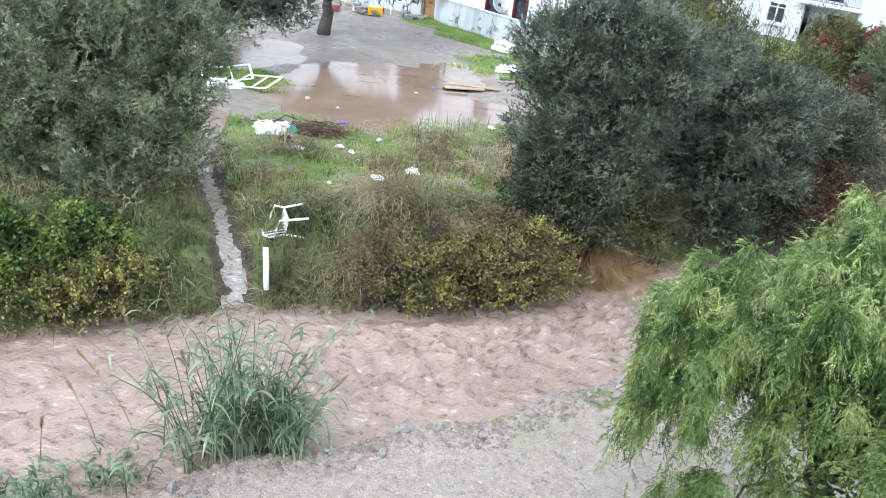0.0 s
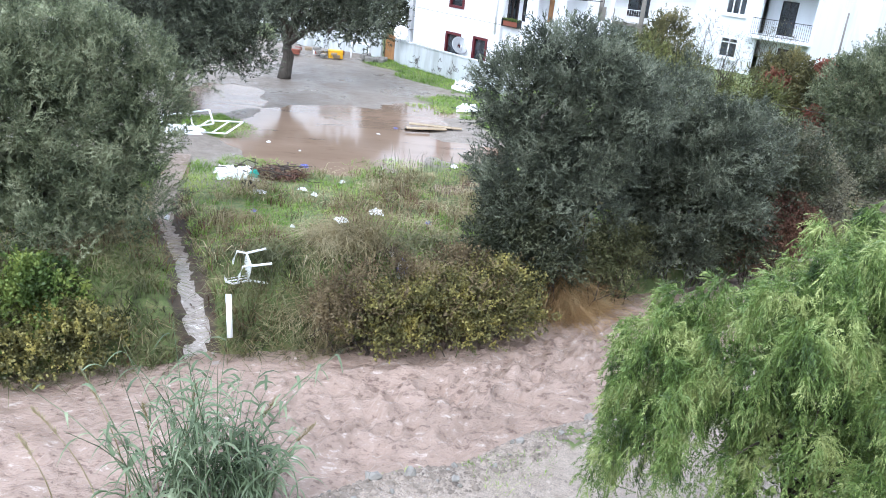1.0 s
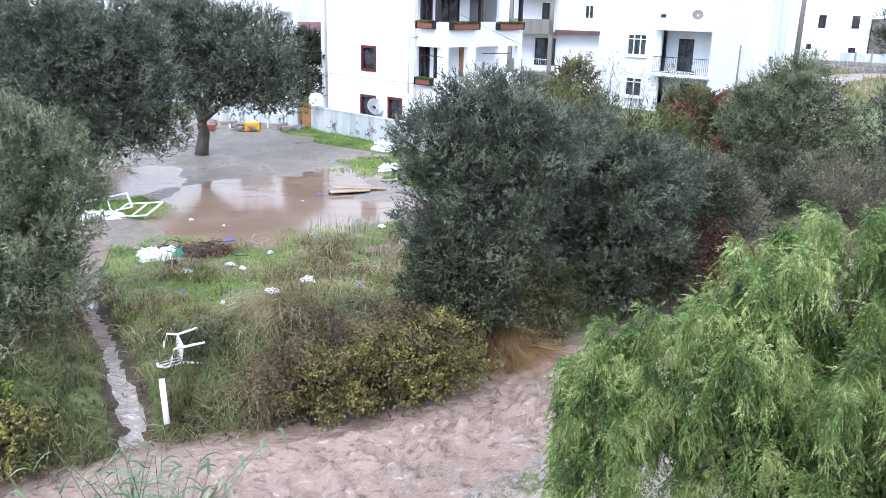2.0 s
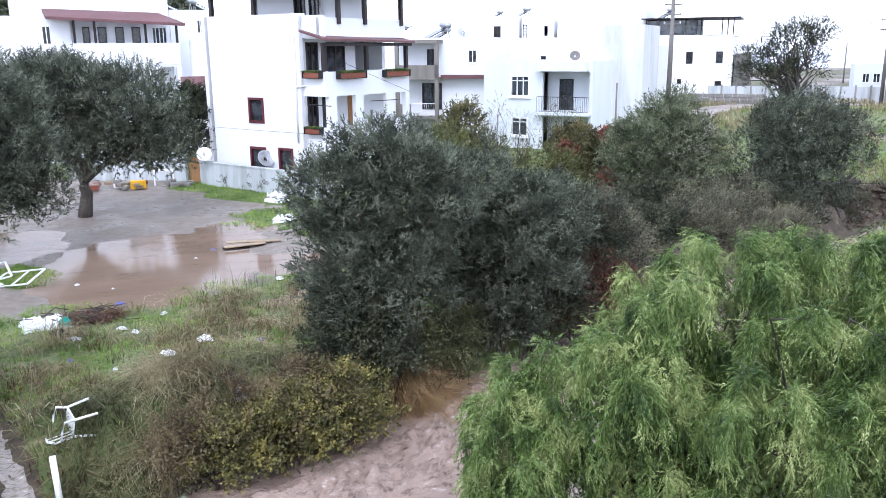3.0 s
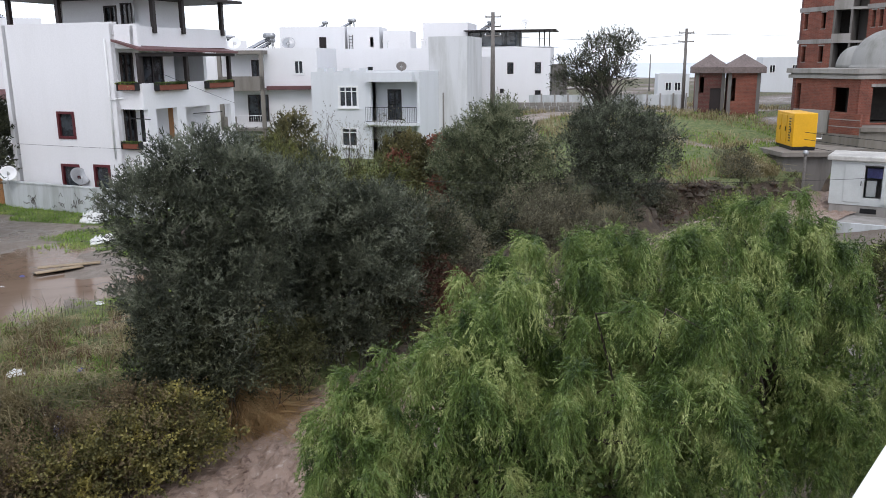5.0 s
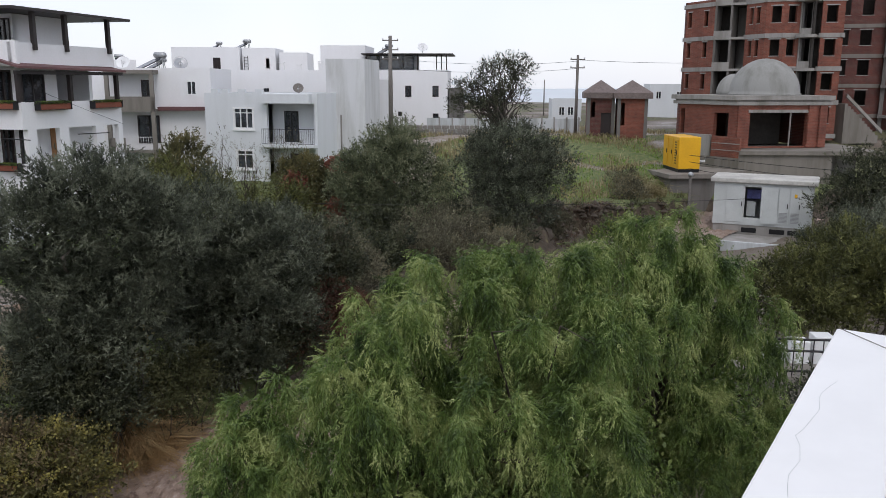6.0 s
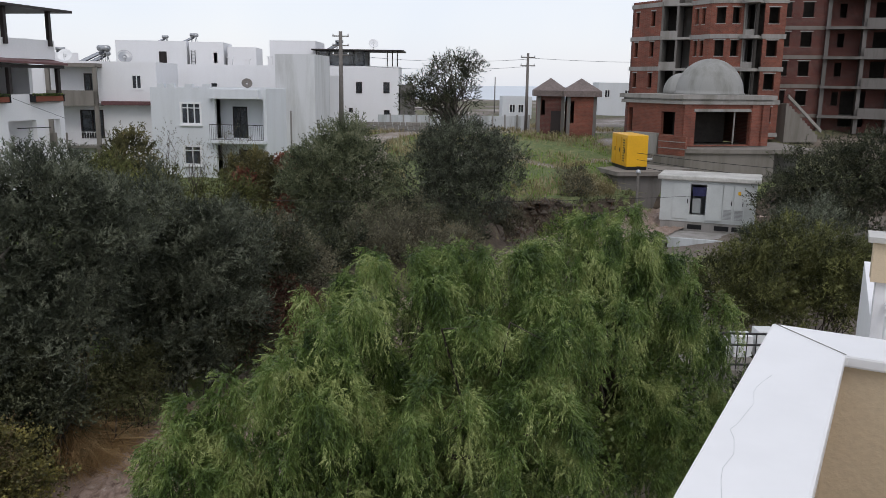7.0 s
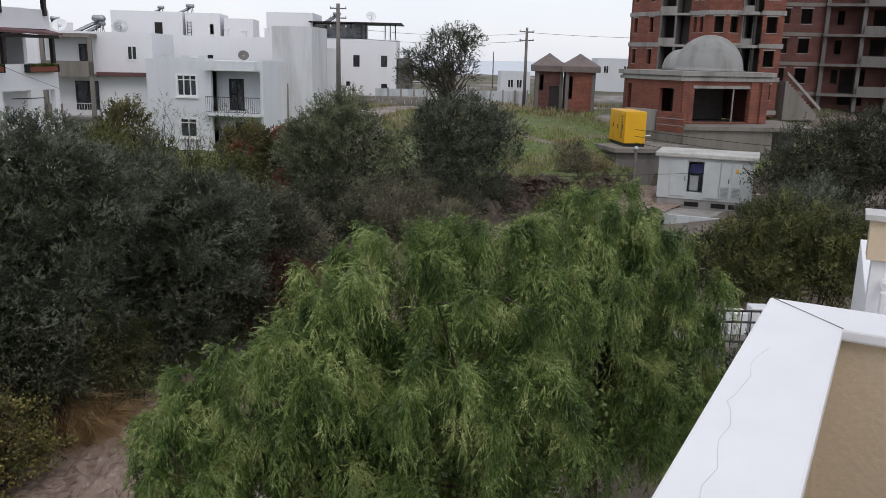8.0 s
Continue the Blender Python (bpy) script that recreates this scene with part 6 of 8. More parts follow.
    a = [w.at(0, 0.15, 6.4), w.at(3.6, 0.15, 3.4), w.at(3.6, 0.15, 3.1), w.at(0, 0.15, 6.1)]
    b = [w.at(0, 0.003, 6.4), w.at(3.6, 0.003, 3.4), w.at(3.6, 0.003, 3.1), w.at(0, 0.003, 6.1)]
    g.add(a + b, [(0, 1, 2, 3), (7, 6, 5, 4), (0, 4, 5, 1), (1, 5, 6, 2), (2, 6, 7, 3), (3, 7, 4, 0)])
    part("handrail_wall", g, M_CONCRETE, st)


brick_block()


def dark_block():
    """The second unfinished block, deeper and darker."""
    h = thing("brick_apartment_block", (80.0, 44.0, 3.0), "second unfinished block with deep open concrete balconies", "apartment block")
    w, ln = strip_wall((74.2, 47.4), (77.6, 43.9))
    z0s = [4.3, 7.1, 9.85, 12.6, 15.4]
    holes = [(s, s + 1.0, z + 0.9, z + 2.3) for z in z0s for s in (0.7, 2.7)]
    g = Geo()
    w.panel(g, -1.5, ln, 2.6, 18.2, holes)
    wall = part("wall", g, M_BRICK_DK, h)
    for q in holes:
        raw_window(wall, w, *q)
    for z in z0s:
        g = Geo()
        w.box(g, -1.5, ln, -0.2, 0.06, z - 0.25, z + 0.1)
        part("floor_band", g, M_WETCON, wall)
    # added wall; the shade behind the windows is in its colour
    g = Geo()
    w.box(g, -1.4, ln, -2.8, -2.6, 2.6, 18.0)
    part("room_shade_wall", g, M_ROOM_SHADE, wall)
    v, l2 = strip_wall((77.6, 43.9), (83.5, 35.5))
    # second added wall, coloured as shade behind the balcony openings
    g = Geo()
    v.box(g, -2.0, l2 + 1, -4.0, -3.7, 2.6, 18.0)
    part("room_shade_wall", g, M_ROOM_SHADE, wall)
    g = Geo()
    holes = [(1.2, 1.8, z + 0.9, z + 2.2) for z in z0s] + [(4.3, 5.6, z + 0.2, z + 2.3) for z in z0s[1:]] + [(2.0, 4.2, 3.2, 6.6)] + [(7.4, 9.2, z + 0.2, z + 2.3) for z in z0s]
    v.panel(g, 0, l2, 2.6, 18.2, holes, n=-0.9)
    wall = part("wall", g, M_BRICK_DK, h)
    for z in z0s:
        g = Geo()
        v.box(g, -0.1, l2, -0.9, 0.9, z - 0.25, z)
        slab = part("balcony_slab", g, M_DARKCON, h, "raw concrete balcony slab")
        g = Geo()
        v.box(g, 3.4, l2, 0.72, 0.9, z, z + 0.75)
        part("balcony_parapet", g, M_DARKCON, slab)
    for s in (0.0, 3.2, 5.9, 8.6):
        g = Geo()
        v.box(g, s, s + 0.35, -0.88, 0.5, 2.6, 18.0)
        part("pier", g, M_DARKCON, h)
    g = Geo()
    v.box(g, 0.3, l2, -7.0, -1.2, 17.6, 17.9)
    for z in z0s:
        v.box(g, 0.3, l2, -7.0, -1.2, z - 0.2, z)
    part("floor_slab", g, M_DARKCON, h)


dark_block()


def dome_building():
    c = (48.28, 36.35)
    f = Wall(c, -22)      # front with the wide opening
    h = thing("domed_building", (51.5, 38.0, 2.8), "unfinished red-brick domed building with a wide doorless opening", "domed building")
    g = Geo()
    f.panel(g, -0.75, 6.1, 2.85, 5.75, [(0.25, 4.6, 2.95, 5.25)], thick=0.3)
    part("wall_front", g, M_BRICK_A, h)
    g = Geo()
    q = strip_wall((48.0, 42.2), f.at(-0.75, 0, 0)[:2])
    q[0].panel(g, 0, q[1], 2.85, 5.75, [(0.4, 0.8, 3.5, 5.4), (q[1] - 2.0, q[1] - 0.7, 3.6, 5.2)], thick=0.3)
    part("wall_side", g, M_BRICK_B, h)
    g = Geo()
    r, ln = strip_wall(f.at(6.1, 0, 0)[:2], f.at(6.1, -7, 0)[:2])
    r.panel(g, 0, ln, 2.85, 5.75, thick=0.3)
    b, ln = strip_wall(f.at(6.1, -7, 0)[:2], (48.0, 42.2))
    b.panel(g, 0, ln, 2.85, 5.75, thick=0.3)
    part("wall_back", g, M_BRICK_DK, h)
    foot = [f.at(-0.75, 0, 0)[:2], f.at(6.1, 0, 0)[:2], f.at(6.1, -7, 0)[:2], (48.0, 42.2)]
    mx, my = sum(p[0] for p in foot) / 4, sum(p[1] for p in foot) / 4
    grow = lambda k: [(mx + (x - mx) * k, my + (y - my) * k) for x, y in foot]
    part("cornice", Geo().prism(grow(1.06), 5.752, 5.98), M_CONCRETE, h, "pale concrete cornice")
    part("roof_slab", Geo().prism(grow(1.09), 6.1, 6.4), M_CONCRETE, h)
    part("cornice", Geo().prism(grow(1.03), 5.982, 6.098), M_CONCRETE, h)
    prof = [(2.42 * math.cos(t), 2.55 * math.sin(t)) for t in np.linspace(0, math.pi / 2 - 0.02, 14)]
    part("dome", Geo().lathe((52.1, 37.95, 6.4), [(2.5, 0.0), (2.5, 0.12)] + prof, 40), M_DOME, h, "bare grey concrete dome", smooth=True)
    prof = [(1.25 * math.cos(t), 1.5 * math.sin(t)) for t in np.linspace(0, math.pi / 2 - 0.02, 10)]
    part("dome", Geo().lathe((51.35, 39.95, 6.4), prof, 28), M_DOME, h, "small side dome", smooth=True)
    for s in (-0.7, 4.62, 5.5):
        g = Geo()
        f.box(g, s, s + 0.55, 0.003, 0.12, 2.86, 5.74)
        part("brick_pier", g, M_BRICK_A, h)
        for k in range(9):
            q2 = Geo()
            f.box(q2, s - 0.06, s + 0.0, 0.003, 0.08, 2.95 + k * 0.3, 3.1 + k * 0.3)
            part("toothing_brick", q2, M_BRICK_A, h)
    g = Geo()
    f.box(g, 0.1, 4.75, 0.004, 0.06, 5.25, 5.45)
    part("lintel", g, M_CONCRETE, h)
    part("prop", Geo().tube([f.at(3.4, -0.15, 2.9), f.at(3.4, -0.15, 5.25)], 0.06, 6), M_CONCRETE, h)
    # inner wall, with the shade indoors put into its near-black colour
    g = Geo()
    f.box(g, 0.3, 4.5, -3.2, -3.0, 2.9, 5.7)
    part("inner_wall", g, M_ROOM_SHADE, h)
    # terrace slab on its retaining wall
    t = thing("concrete_terrace", f.at(3, 2, 0), "wet concrete terrace on a high retaining wall", "terrace")
    tw = Wall(f.at(-1.3, 1.6, 0)[:2], -33)
    g = Geo()
    tw.box(g, 0, 9.5, -7.0, 0.2, 2.55, 2.82)
    part("slab", g, M_WETCON, t, "wet concrete slab")
    g = Geo()
    tw.box(g, 0.0, 6.2, -0.3, 0.0, -1.4, 2.548)
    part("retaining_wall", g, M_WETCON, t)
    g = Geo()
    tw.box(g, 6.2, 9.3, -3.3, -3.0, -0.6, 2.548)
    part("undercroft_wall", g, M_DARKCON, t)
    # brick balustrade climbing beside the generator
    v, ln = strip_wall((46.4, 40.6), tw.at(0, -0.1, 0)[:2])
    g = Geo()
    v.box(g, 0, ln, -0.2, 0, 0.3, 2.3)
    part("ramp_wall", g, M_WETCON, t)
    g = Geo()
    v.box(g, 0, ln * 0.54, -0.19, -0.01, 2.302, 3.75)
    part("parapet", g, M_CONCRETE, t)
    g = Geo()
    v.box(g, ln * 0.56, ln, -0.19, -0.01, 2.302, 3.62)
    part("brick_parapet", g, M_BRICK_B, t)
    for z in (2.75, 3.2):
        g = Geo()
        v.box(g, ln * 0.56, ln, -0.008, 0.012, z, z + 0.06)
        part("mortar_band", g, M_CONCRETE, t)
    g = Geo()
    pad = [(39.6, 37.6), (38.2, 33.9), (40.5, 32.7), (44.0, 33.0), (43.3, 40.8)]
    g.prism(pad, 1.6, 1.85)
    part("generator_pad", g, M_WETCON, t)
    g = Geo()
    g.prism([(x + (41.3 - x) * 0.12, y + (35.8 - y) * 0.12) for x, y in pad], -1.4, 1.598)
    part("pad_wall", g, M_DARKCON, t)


dome_building()


def generator():
    w = Wall((39.5, 34.4), -30)
    t = thing("generator", w.at(0.7, -1.6, 1.85), "yellow enamelled generator cabinet on a concrete pad", "generator")
    g = Geo()
    w.box(g, 0.0, 1.35, -3.0, 0.0, 2.05, 4.0)
    body = part("body", g, M_YELLOW, t, bevel=0.04)
    g = Geo()
    w.box(g, 0.03, 1.32, -2.97, -0.03, 1.852, 2.05)
    part("plinth", g, M_BLACK, t, "black steel base")
    sw = Wall(w.at(0, -3.0, 0)[:2], -120)
    for k, s in enumerate((0.15, 1.1, 2.05)):
        g = Geo()
        sw.box(g, s, s + 0.8, 0.004, 0.03, 2.2, 3.85)
        d = part("door", g, M_YELLOW, body, bevel=0.01)
        q = Geo()
        sw.box(q, s + 0.62, s + 0.7, 0.03, 0.06, 2.9, 3.15)
        part("handle", q, M_BLACK, d)
    for k in range(9):
        g = Geo()
        sw.box(g, 2.35, 2.65, 0.031, 0.04, 2.35 + k * 0.16, 2.42 + k * 0.16)
        part("marking_bar", g, M_BLACK, body, "dark bar of unreadable lettering")
    part("exhaust", Geo().tube([w.at(1.36, -0.4, 2.5), w.at(1.75, -0.3, 2.5), w.at(1.8, -0.3, 2.8)], 0.07, 8), M_STEEL, t)


generator()


def kiosk():
    w = Wall((37.71, 26.97), -58)
    t = thing("transformer_kiosk", w.at(-0.3, -1.2, -0.6), "pale grey transformer kiosk with one steel door standing open", "kiosk")
    g = Geo()
    w.panel(g, -2.5, 2.4, -0.2, 2.05, [(-0.93, -0.12, 0.2, 1.85)], thick=0.1)
    part("wall_front", g, M_KIOSK, t)
    g = Geo()
    w.box(g, -2.5, -2.4, -2.4, -0.101, -0.2, 2.05)
    part("wall_side", g, M_KIOSK, t)
    g = Geo()
    w.box(g, 2.3, 2.4, -2.4, -0.101, -0.2, 2.05)
    part("wall_side", g, M_KIOSK, t)
    g = Geo()
    w.box(g, -2.39, 2.29, -2.4, -2.3, -0.2, 2.05)
    part("wall_back", g, M_KIOSK, t)
    g = Geo()
    w.box(g, -2.7, 2.6, -2.6, 0.2, 2.052, 2.3)
    part("roof", g, M_KIOSKTOP, t, "stained flat kiosk roof", bevel=0.05)
    g = Geo()
    w.box(g, -2.45, 2.35, -2.35, -0.05, -0.75, -0.21)
    part("plinth", g, M_CONCRETE, t)
    for s in (-1.0, 0.4, 1.3):
        g = Geo()
        w.box(g, s, s + 0.75, -0.06, -0.035, -0.6, -0.35)
        part("vent", g, M_BLACK, t)
    for s0, s1 in ((-1.85, -0.98), (0.75, 1.28), (1.32, 1.85)):
        g = Geo()
        w.box(g, s0, s1, 0.003, 0.04, -0.05, 1.9)
        d = part("door", g, M_KIOSK, t, bevel=0.01)
        q = Geo()
        w.box(q, s1 - 0.1, s1 - 0.06, 0.041, 0.07, 0.8, 1.05)
        part("handle", q, M_BLACK, d)
        if s0 > 0:
            for k in range(8):
                q = Geo()
                w.box(q, s0 + 0.06, s1 - 0.06, 0.041, 0.055, 0.05 + k * 0.07, 0.085 + k * 0.07)
                part("louvre", q, M_STEEL, d)
    g = Geo()
    w.box(g, -0.1, 0.72, 0.06, 0.1, -0.05, 1.88)
    part("open_door", g, M_KIOSK, t, "steel door folded open flat")
    g = Geo()
    w.box(g, 1.5, 1.64, 0.042, 0.05, 1.4, 1.58)
    part("warning_plate", g, M_YELLOW, t, "small yellow warning plate")
    g = Geo()
    w.box(g, -0.85, -0.4, -0.9, -0.6, 0.2, 1.0)
    sg = part("switchgear", g, M_KIOSK, t)
    g = Geo()
    w.box(g, -0.9, -0.15, -1.2, -0.95, 1.1, 1.6)
    part("switch_panel", g, M_BLUEPL, sg, "blue switch panel")
    # service road below
    g = Geo()
    w.box(g, -3.0, 8.0, 0.6, 3.4, -0.85, -0.62)
    tagged(part("pavement", g, M_CONCRETE), "wet concrete service road below the kiosk", "pavement", kind="structure")
    g = Geo()
    w.box(g, -1.6, 2.6, 3.4, 3.6, -1.6, -0.5)
    tagged(part("wall_kerb", g, M_GREYWALL), "low pale retaining wall beside the service road", "wall", kind="structure")


kiosk()


def huts():
    w = Wall((48.11, 48.55), -40)
    t = thing("gate_hut", w.at(0, -1, 2.7), "unfinished brick gate hut with two hipped roofs", "hut")
    for s0, s1, n, holes, m in ((-2.3, -0.15, 0.0, [(-2.0, -1.68, 4.5, 5.7), (-1.2, -0.4, 2.9, 4.85)], M_BRICK_DK), (0.05, 2.35, 0.7, [(0.28, 0.6, 3.9, 5.65)], M_BRICK_A)):
        g = Geo()
        w.panel(g, s0, s1, 2.4, 6.0, holes, n)
        wall = part("wall_front", g, m, t)
        g = Geo()
        w.box(g, s0, s0 + 0.2, n - 2.4, n - 0.255, 2.4, 6.0)
        w.box(g, s1 - 0.2, s1, n - 2.4, n - 0.255, 2.4, 6.0)
        w.box(g, s0 + 0.2, s1 - 0.2, n - 2.4, n - 2.2, 2.4, 6.0)
        part("wall_back", g, m, t)
        for s in (s0 - 0.02, s1 - 0.24):
            g = Geo()
            w.box(g, s, s + 0.26, n - 0.24, n + 0.03, 2.4, 6.0)
            part("pier", g, M_DARKCON, t)
        if holes[-1][2] < 3:
            g = Geo()
            w.box(g, -1.2, -0.4, n - 0.2, n - 0.16, 2.9, 4.85)
            part("door", g, M_DARKWOOD, t, "dark wooden door")
        a = [w.at(s0 - 0.35, n + 0.35, 6.0), w.at(s1 + 0.35, n + 0.35, 6.0), w.at(s1 + 0.35, n - 2.7, 6.0), w.at(s0 - 0.35, n - 2.7, 6.0)]
        e = [(x, y, 6.45) for x, y, _ in a]
        p = w.at((s0 + s1) / 2, n - 1.2, 7.45)
        g = Geo().add(a + e + [p], [(3, 2, 1, 0), (0, 1, 5, 4), (1, 2, 6, 5), (2, 3, 7, 6), (3, 0, 4, 7), (4, 5, 8), (5, 6, 8), (6, 7, 8), (7, 4, 8)])
        part("roof", g, M_ROOFTILE, t, "grey-brown hipped roof")
    # panel fence along the road
    f = Wall((50.4, 55.6), -22)
    t = thing("panel_fence", f.at(-6, 0, 2.4), "fence of weathered concrete panels along the road", "fence")
    for k in range(12):
        g = Geo()
        f.box(g, -13.6 + k * 1.15, -13.6 + k * 1.15 + 1.0, -0.08, 0.0, 2.5, 4.2 - 0.01 * k)
        part("panel", g, M_GREYWALL, t)
        g = Geo()
        f.box(g, -13.6 + k * 1.15 + 1.02, -13.6 + k * 1.15 + 1.13, -0.12, 0.04, 2.5, 4.3 - 0.01 * k)
        part("post", g, M_CONCRETE, t)
    for p, a, ln, hgt, lab in (((80.5, 75.5), -35, 5.0, 7.1, "pale far house with two windows"), ((63.0, 74.0), -35, 3.4, 5.4, "small white shed far across the road")):
        v = Wall(p, a)
        holes = [(0.8, 1.5, hgt - 1.9, hgt - 0.9), (ln - 1.6, ln - 0.9, hgt - 1.9, hgt - 0.9)]
        h = box_house("far_house", lab, v, 0, ln, 1.5, hgt, 4, M_PALEBLUE, holes)
        for q in holes:
            window(h, v, *q, M_PVC)


huts()


# ---- poles and cables ----
def pole(p, h, r, label, arms=2):
    z = float(land(p[0], p[1])) - 0.2
    t = thing("power_pole", (p[0], p[1], z), label, "power pole", "power poles")
    part("pole", Geo().tube([(p[0], p[1], z), (p[0], p[1], h)], [r, r * 0.7], 8), M_POLE, t, smooth=True)
    for k in range(arms):
        a = part("crossarm", Geo().tube([(p[0] - 0.55, p[1] + 0.3, h - 0.35 - 0.7 * k), (p[0] + 0.55, p[1] - 0.3, h - 0.35 - 0.7 * k)], 0.05, 6), M_POLE, t)
        for s in (-0.5, 0.5):
            x, y = p[0] + s, p[1] - s * 0.55
            part("insulator", Geo().lathe((x, y, h - 0.32 - 0.7 * k), [(0.02, 0), (0.06, 0.04), (0.06, 0.1), (0.03, 0.16)], 8), M_PVC, a)


pole((32.1, 56.9), 10.7, 0.2, "wooden power pole beside the white house", 3)
pole((48.45, 53.7), 9.5, 0.15, "tall power pole at the roadside", 2)
pole((23.0, 47.0), 5.2, 0.07, "short dark pole in the scrub", 0)
pole((29.3, 55.4), 6.4, 0.06, "thin dark pole beside the white house", 0)
pole((70.7, 84.7), 7.6, 0.09, "slim lamp pole on the far plain", 0)


def street_lamp():
    x, y = 30.83, 26.05
    z = float(land(x, y)) - 0.1
    t = thing("street_lamp", (x, y, z), "grey steel lamp post with a round head", "street lamp")
    part("post", Geo().tube([(x, y, z), (x, y, 2.9)], 0.06, 8), M_POLE, t)
    part("head", Geo().lathe((x, y, 2.9), [(0.03, 0), (0.10, 0.03), (0.13, 0.1), (0.10, 0.2), (0.03, 0.24)], 14), M_STEEL, t, "round steel lamp head", smooth=True)


street_lamp()


def cable(a, b, sag, r=0.012):
    pts = []
    for i in range(17):
        q = i / 16
        pts.append((a[0] + (b[0] - a[0]) * q, a[1] + (b[1] - a[1]) * q, a[2] + (b[2] - a[2]) * q - sag * 4 * q * (1 - q)))
    tagged(part("cable", Geo().tube(pts, r, 5), M_BLACK), "thin sagging overhead cable", "cable", "overhead cables")


for k in range(3):
    cable((39.3, 33.4, 3.0 - 0.4 * k), (44.0, 9.0, 3.6 - 0.75 * k), 0.5, 0.016)
cable((32.1, 56.9, 9.0), (48.45, 53.7, 9.0), 0.35, 0.014)
cable((32.1, 56.9, 8.3), (48.45, 53.7, 8.4), 0.35, 0.014)
cable((48.45, 53.7, 9.1), (90, 48, 11.0), 0.8, 0.014)
cable((11.0, 34.0, 2.3), (33.0, 24.5, 1.9), 0.25, 0.009)
cable((-0.9, 47.7, 3.2), (7.6, 39.0, 3.15), 0.05, 0.008)
cable((1.6, 46.4, 8.9), (9.0, 42.0, 5.2), 0.1, 0.008)


# ---- the balcony that the view is taken from ----
def balcony():
    A = (2.215, 1.341)
    h = thing("balcony_house", (-2, -3, -1.1), "own house with a beige balcony parapet under a white marble coping", "house")
    inw = 0.185

    def band(g, out, inn, z0, z1, tail=5.0):
        c, s = math.cos(radians(24.6)), math.sin(radians(24.6))
        u, o = (c, s), (s, -c)          # along, and inward (to the house)
        P = lambda a, b, z: (A[0] + a * u[0] + b * o[0], A[1] + a * u[1] + b * o[1], z)
        ring = [P(-7, -out, 0), P(out, -out, 0), P(out, tail, 0), P(-inn, tail, 0), P(-inn, inn, 0), P(-7, inn, 0)]
        g.prism([q[:2] for q in ring], z0, z1)
        return P

    g = Geo()
    P = band(g, 0.0, inw, 6.57, 6.6)
    part("coping", g, M_MARBLE, h, "white marble coping with fine grey cracks", bevel=0.006)
    g = Geo()
    band(g, -0.03, inw - 0.025, 5.5, 6.568)
    part("parapet", g, M_BEIGE, h, "beige painted balcony parapet")
    g = Geo()
    g.prism([P(-7, 0.03, 0)[:2], P(-0.03, 0.03, 0)[:2], P(-0.03, 5, 0)[:2], P(-7, 5, 0)[:2]], 5.3, 5.498)
    part("balcony_floor", g, M_CONCRETE, h)
    g = Geo()
    g.prism([P(-7, 1.9, 0)[:2], P(-0.2, 1.9, 0)[:2], P(-0.2, 2.1, 0)[:2], P(-7, 2.1, 0)[:2]], 5.5, 9.0)
    g.prism([P(-7, 0.06, 0)[:2], P(-0.06, 0.06, 0)[:2], P(-0.06, 5, 0)[:2], P(-7, 5, 0)[:2]], -1.3, 5.298)
    part("house_wall", g, M_WHITE, h)
    # thin joint and cracks in the marble
    g = Geo()
    g.tube([P(-0.003, 0.006, 6.601), P(-inw, inw, 6.601)], 0.0012, 4)
    part("joint", g, M_STONE, h)
    rng = random.Random(4)
    a, b = -0.42, 0.055
    pts = [P(a, b, 6.6005)]
    while a > -1.6:
        a -= rng.uniform(0.03, 0.07)
        b += rng.uniform(-0.012, 0.016)
        b = min(max(b, 0.03), inw - 0.03)
        pts.append(P(a, b, 6.6005))
    part("crack", Geo().tube(pts, 0.0003, 4), M_KIOSK, h)
    # next house along the row
    q = Wall((7.62, 3.62), -62)
    n = thing("neighbour_house", (8.6, 2.0, -1.1), "neighbouring white house with a beige roof band and drain spout", "house")
    g = Geo()
    q.box(g, 0.0, 6.0, -0.25, 0.0, -1.2, 5.50)
    q.box(g, 0.0, 0.25, -3.0, -0.25, -1.2, 5.1)
    q.box(g, 0.25, 6.0, -3.0, -0.25, 4.9, 5.2)
    part("wall", g, M_WHITE, n)
    g = Geo()
    q.box(g, -0.05, 6.05, -0.25, 0.05, 5.502, 5.86)
    part("roof_band", g, M_BEIGE, n, "beige painted roof band")
    g = Geo()
    q.box(g, -0.1, 6.1, -0.28, 0.1, 5.862, 5.91)
    part("coping", g, M_KIOSKTOP, n)
    part("drain_spout", Geo().tube([q.at(0.12, 0.0, 5.3), q.at(0.12, 0.16, 5.3), q.at(0.12, 0.18, 5.25), q.at(0.12, 0.18, 2.0)], 0.035, 8), M_PVC, n, "white plastic drain spout")


M_MARBLE = plain("white_marble", (0.87, 0.87, 0.865), 0.3, 6, 1.4, 0.03, 0.05, 0.02)
balcony()


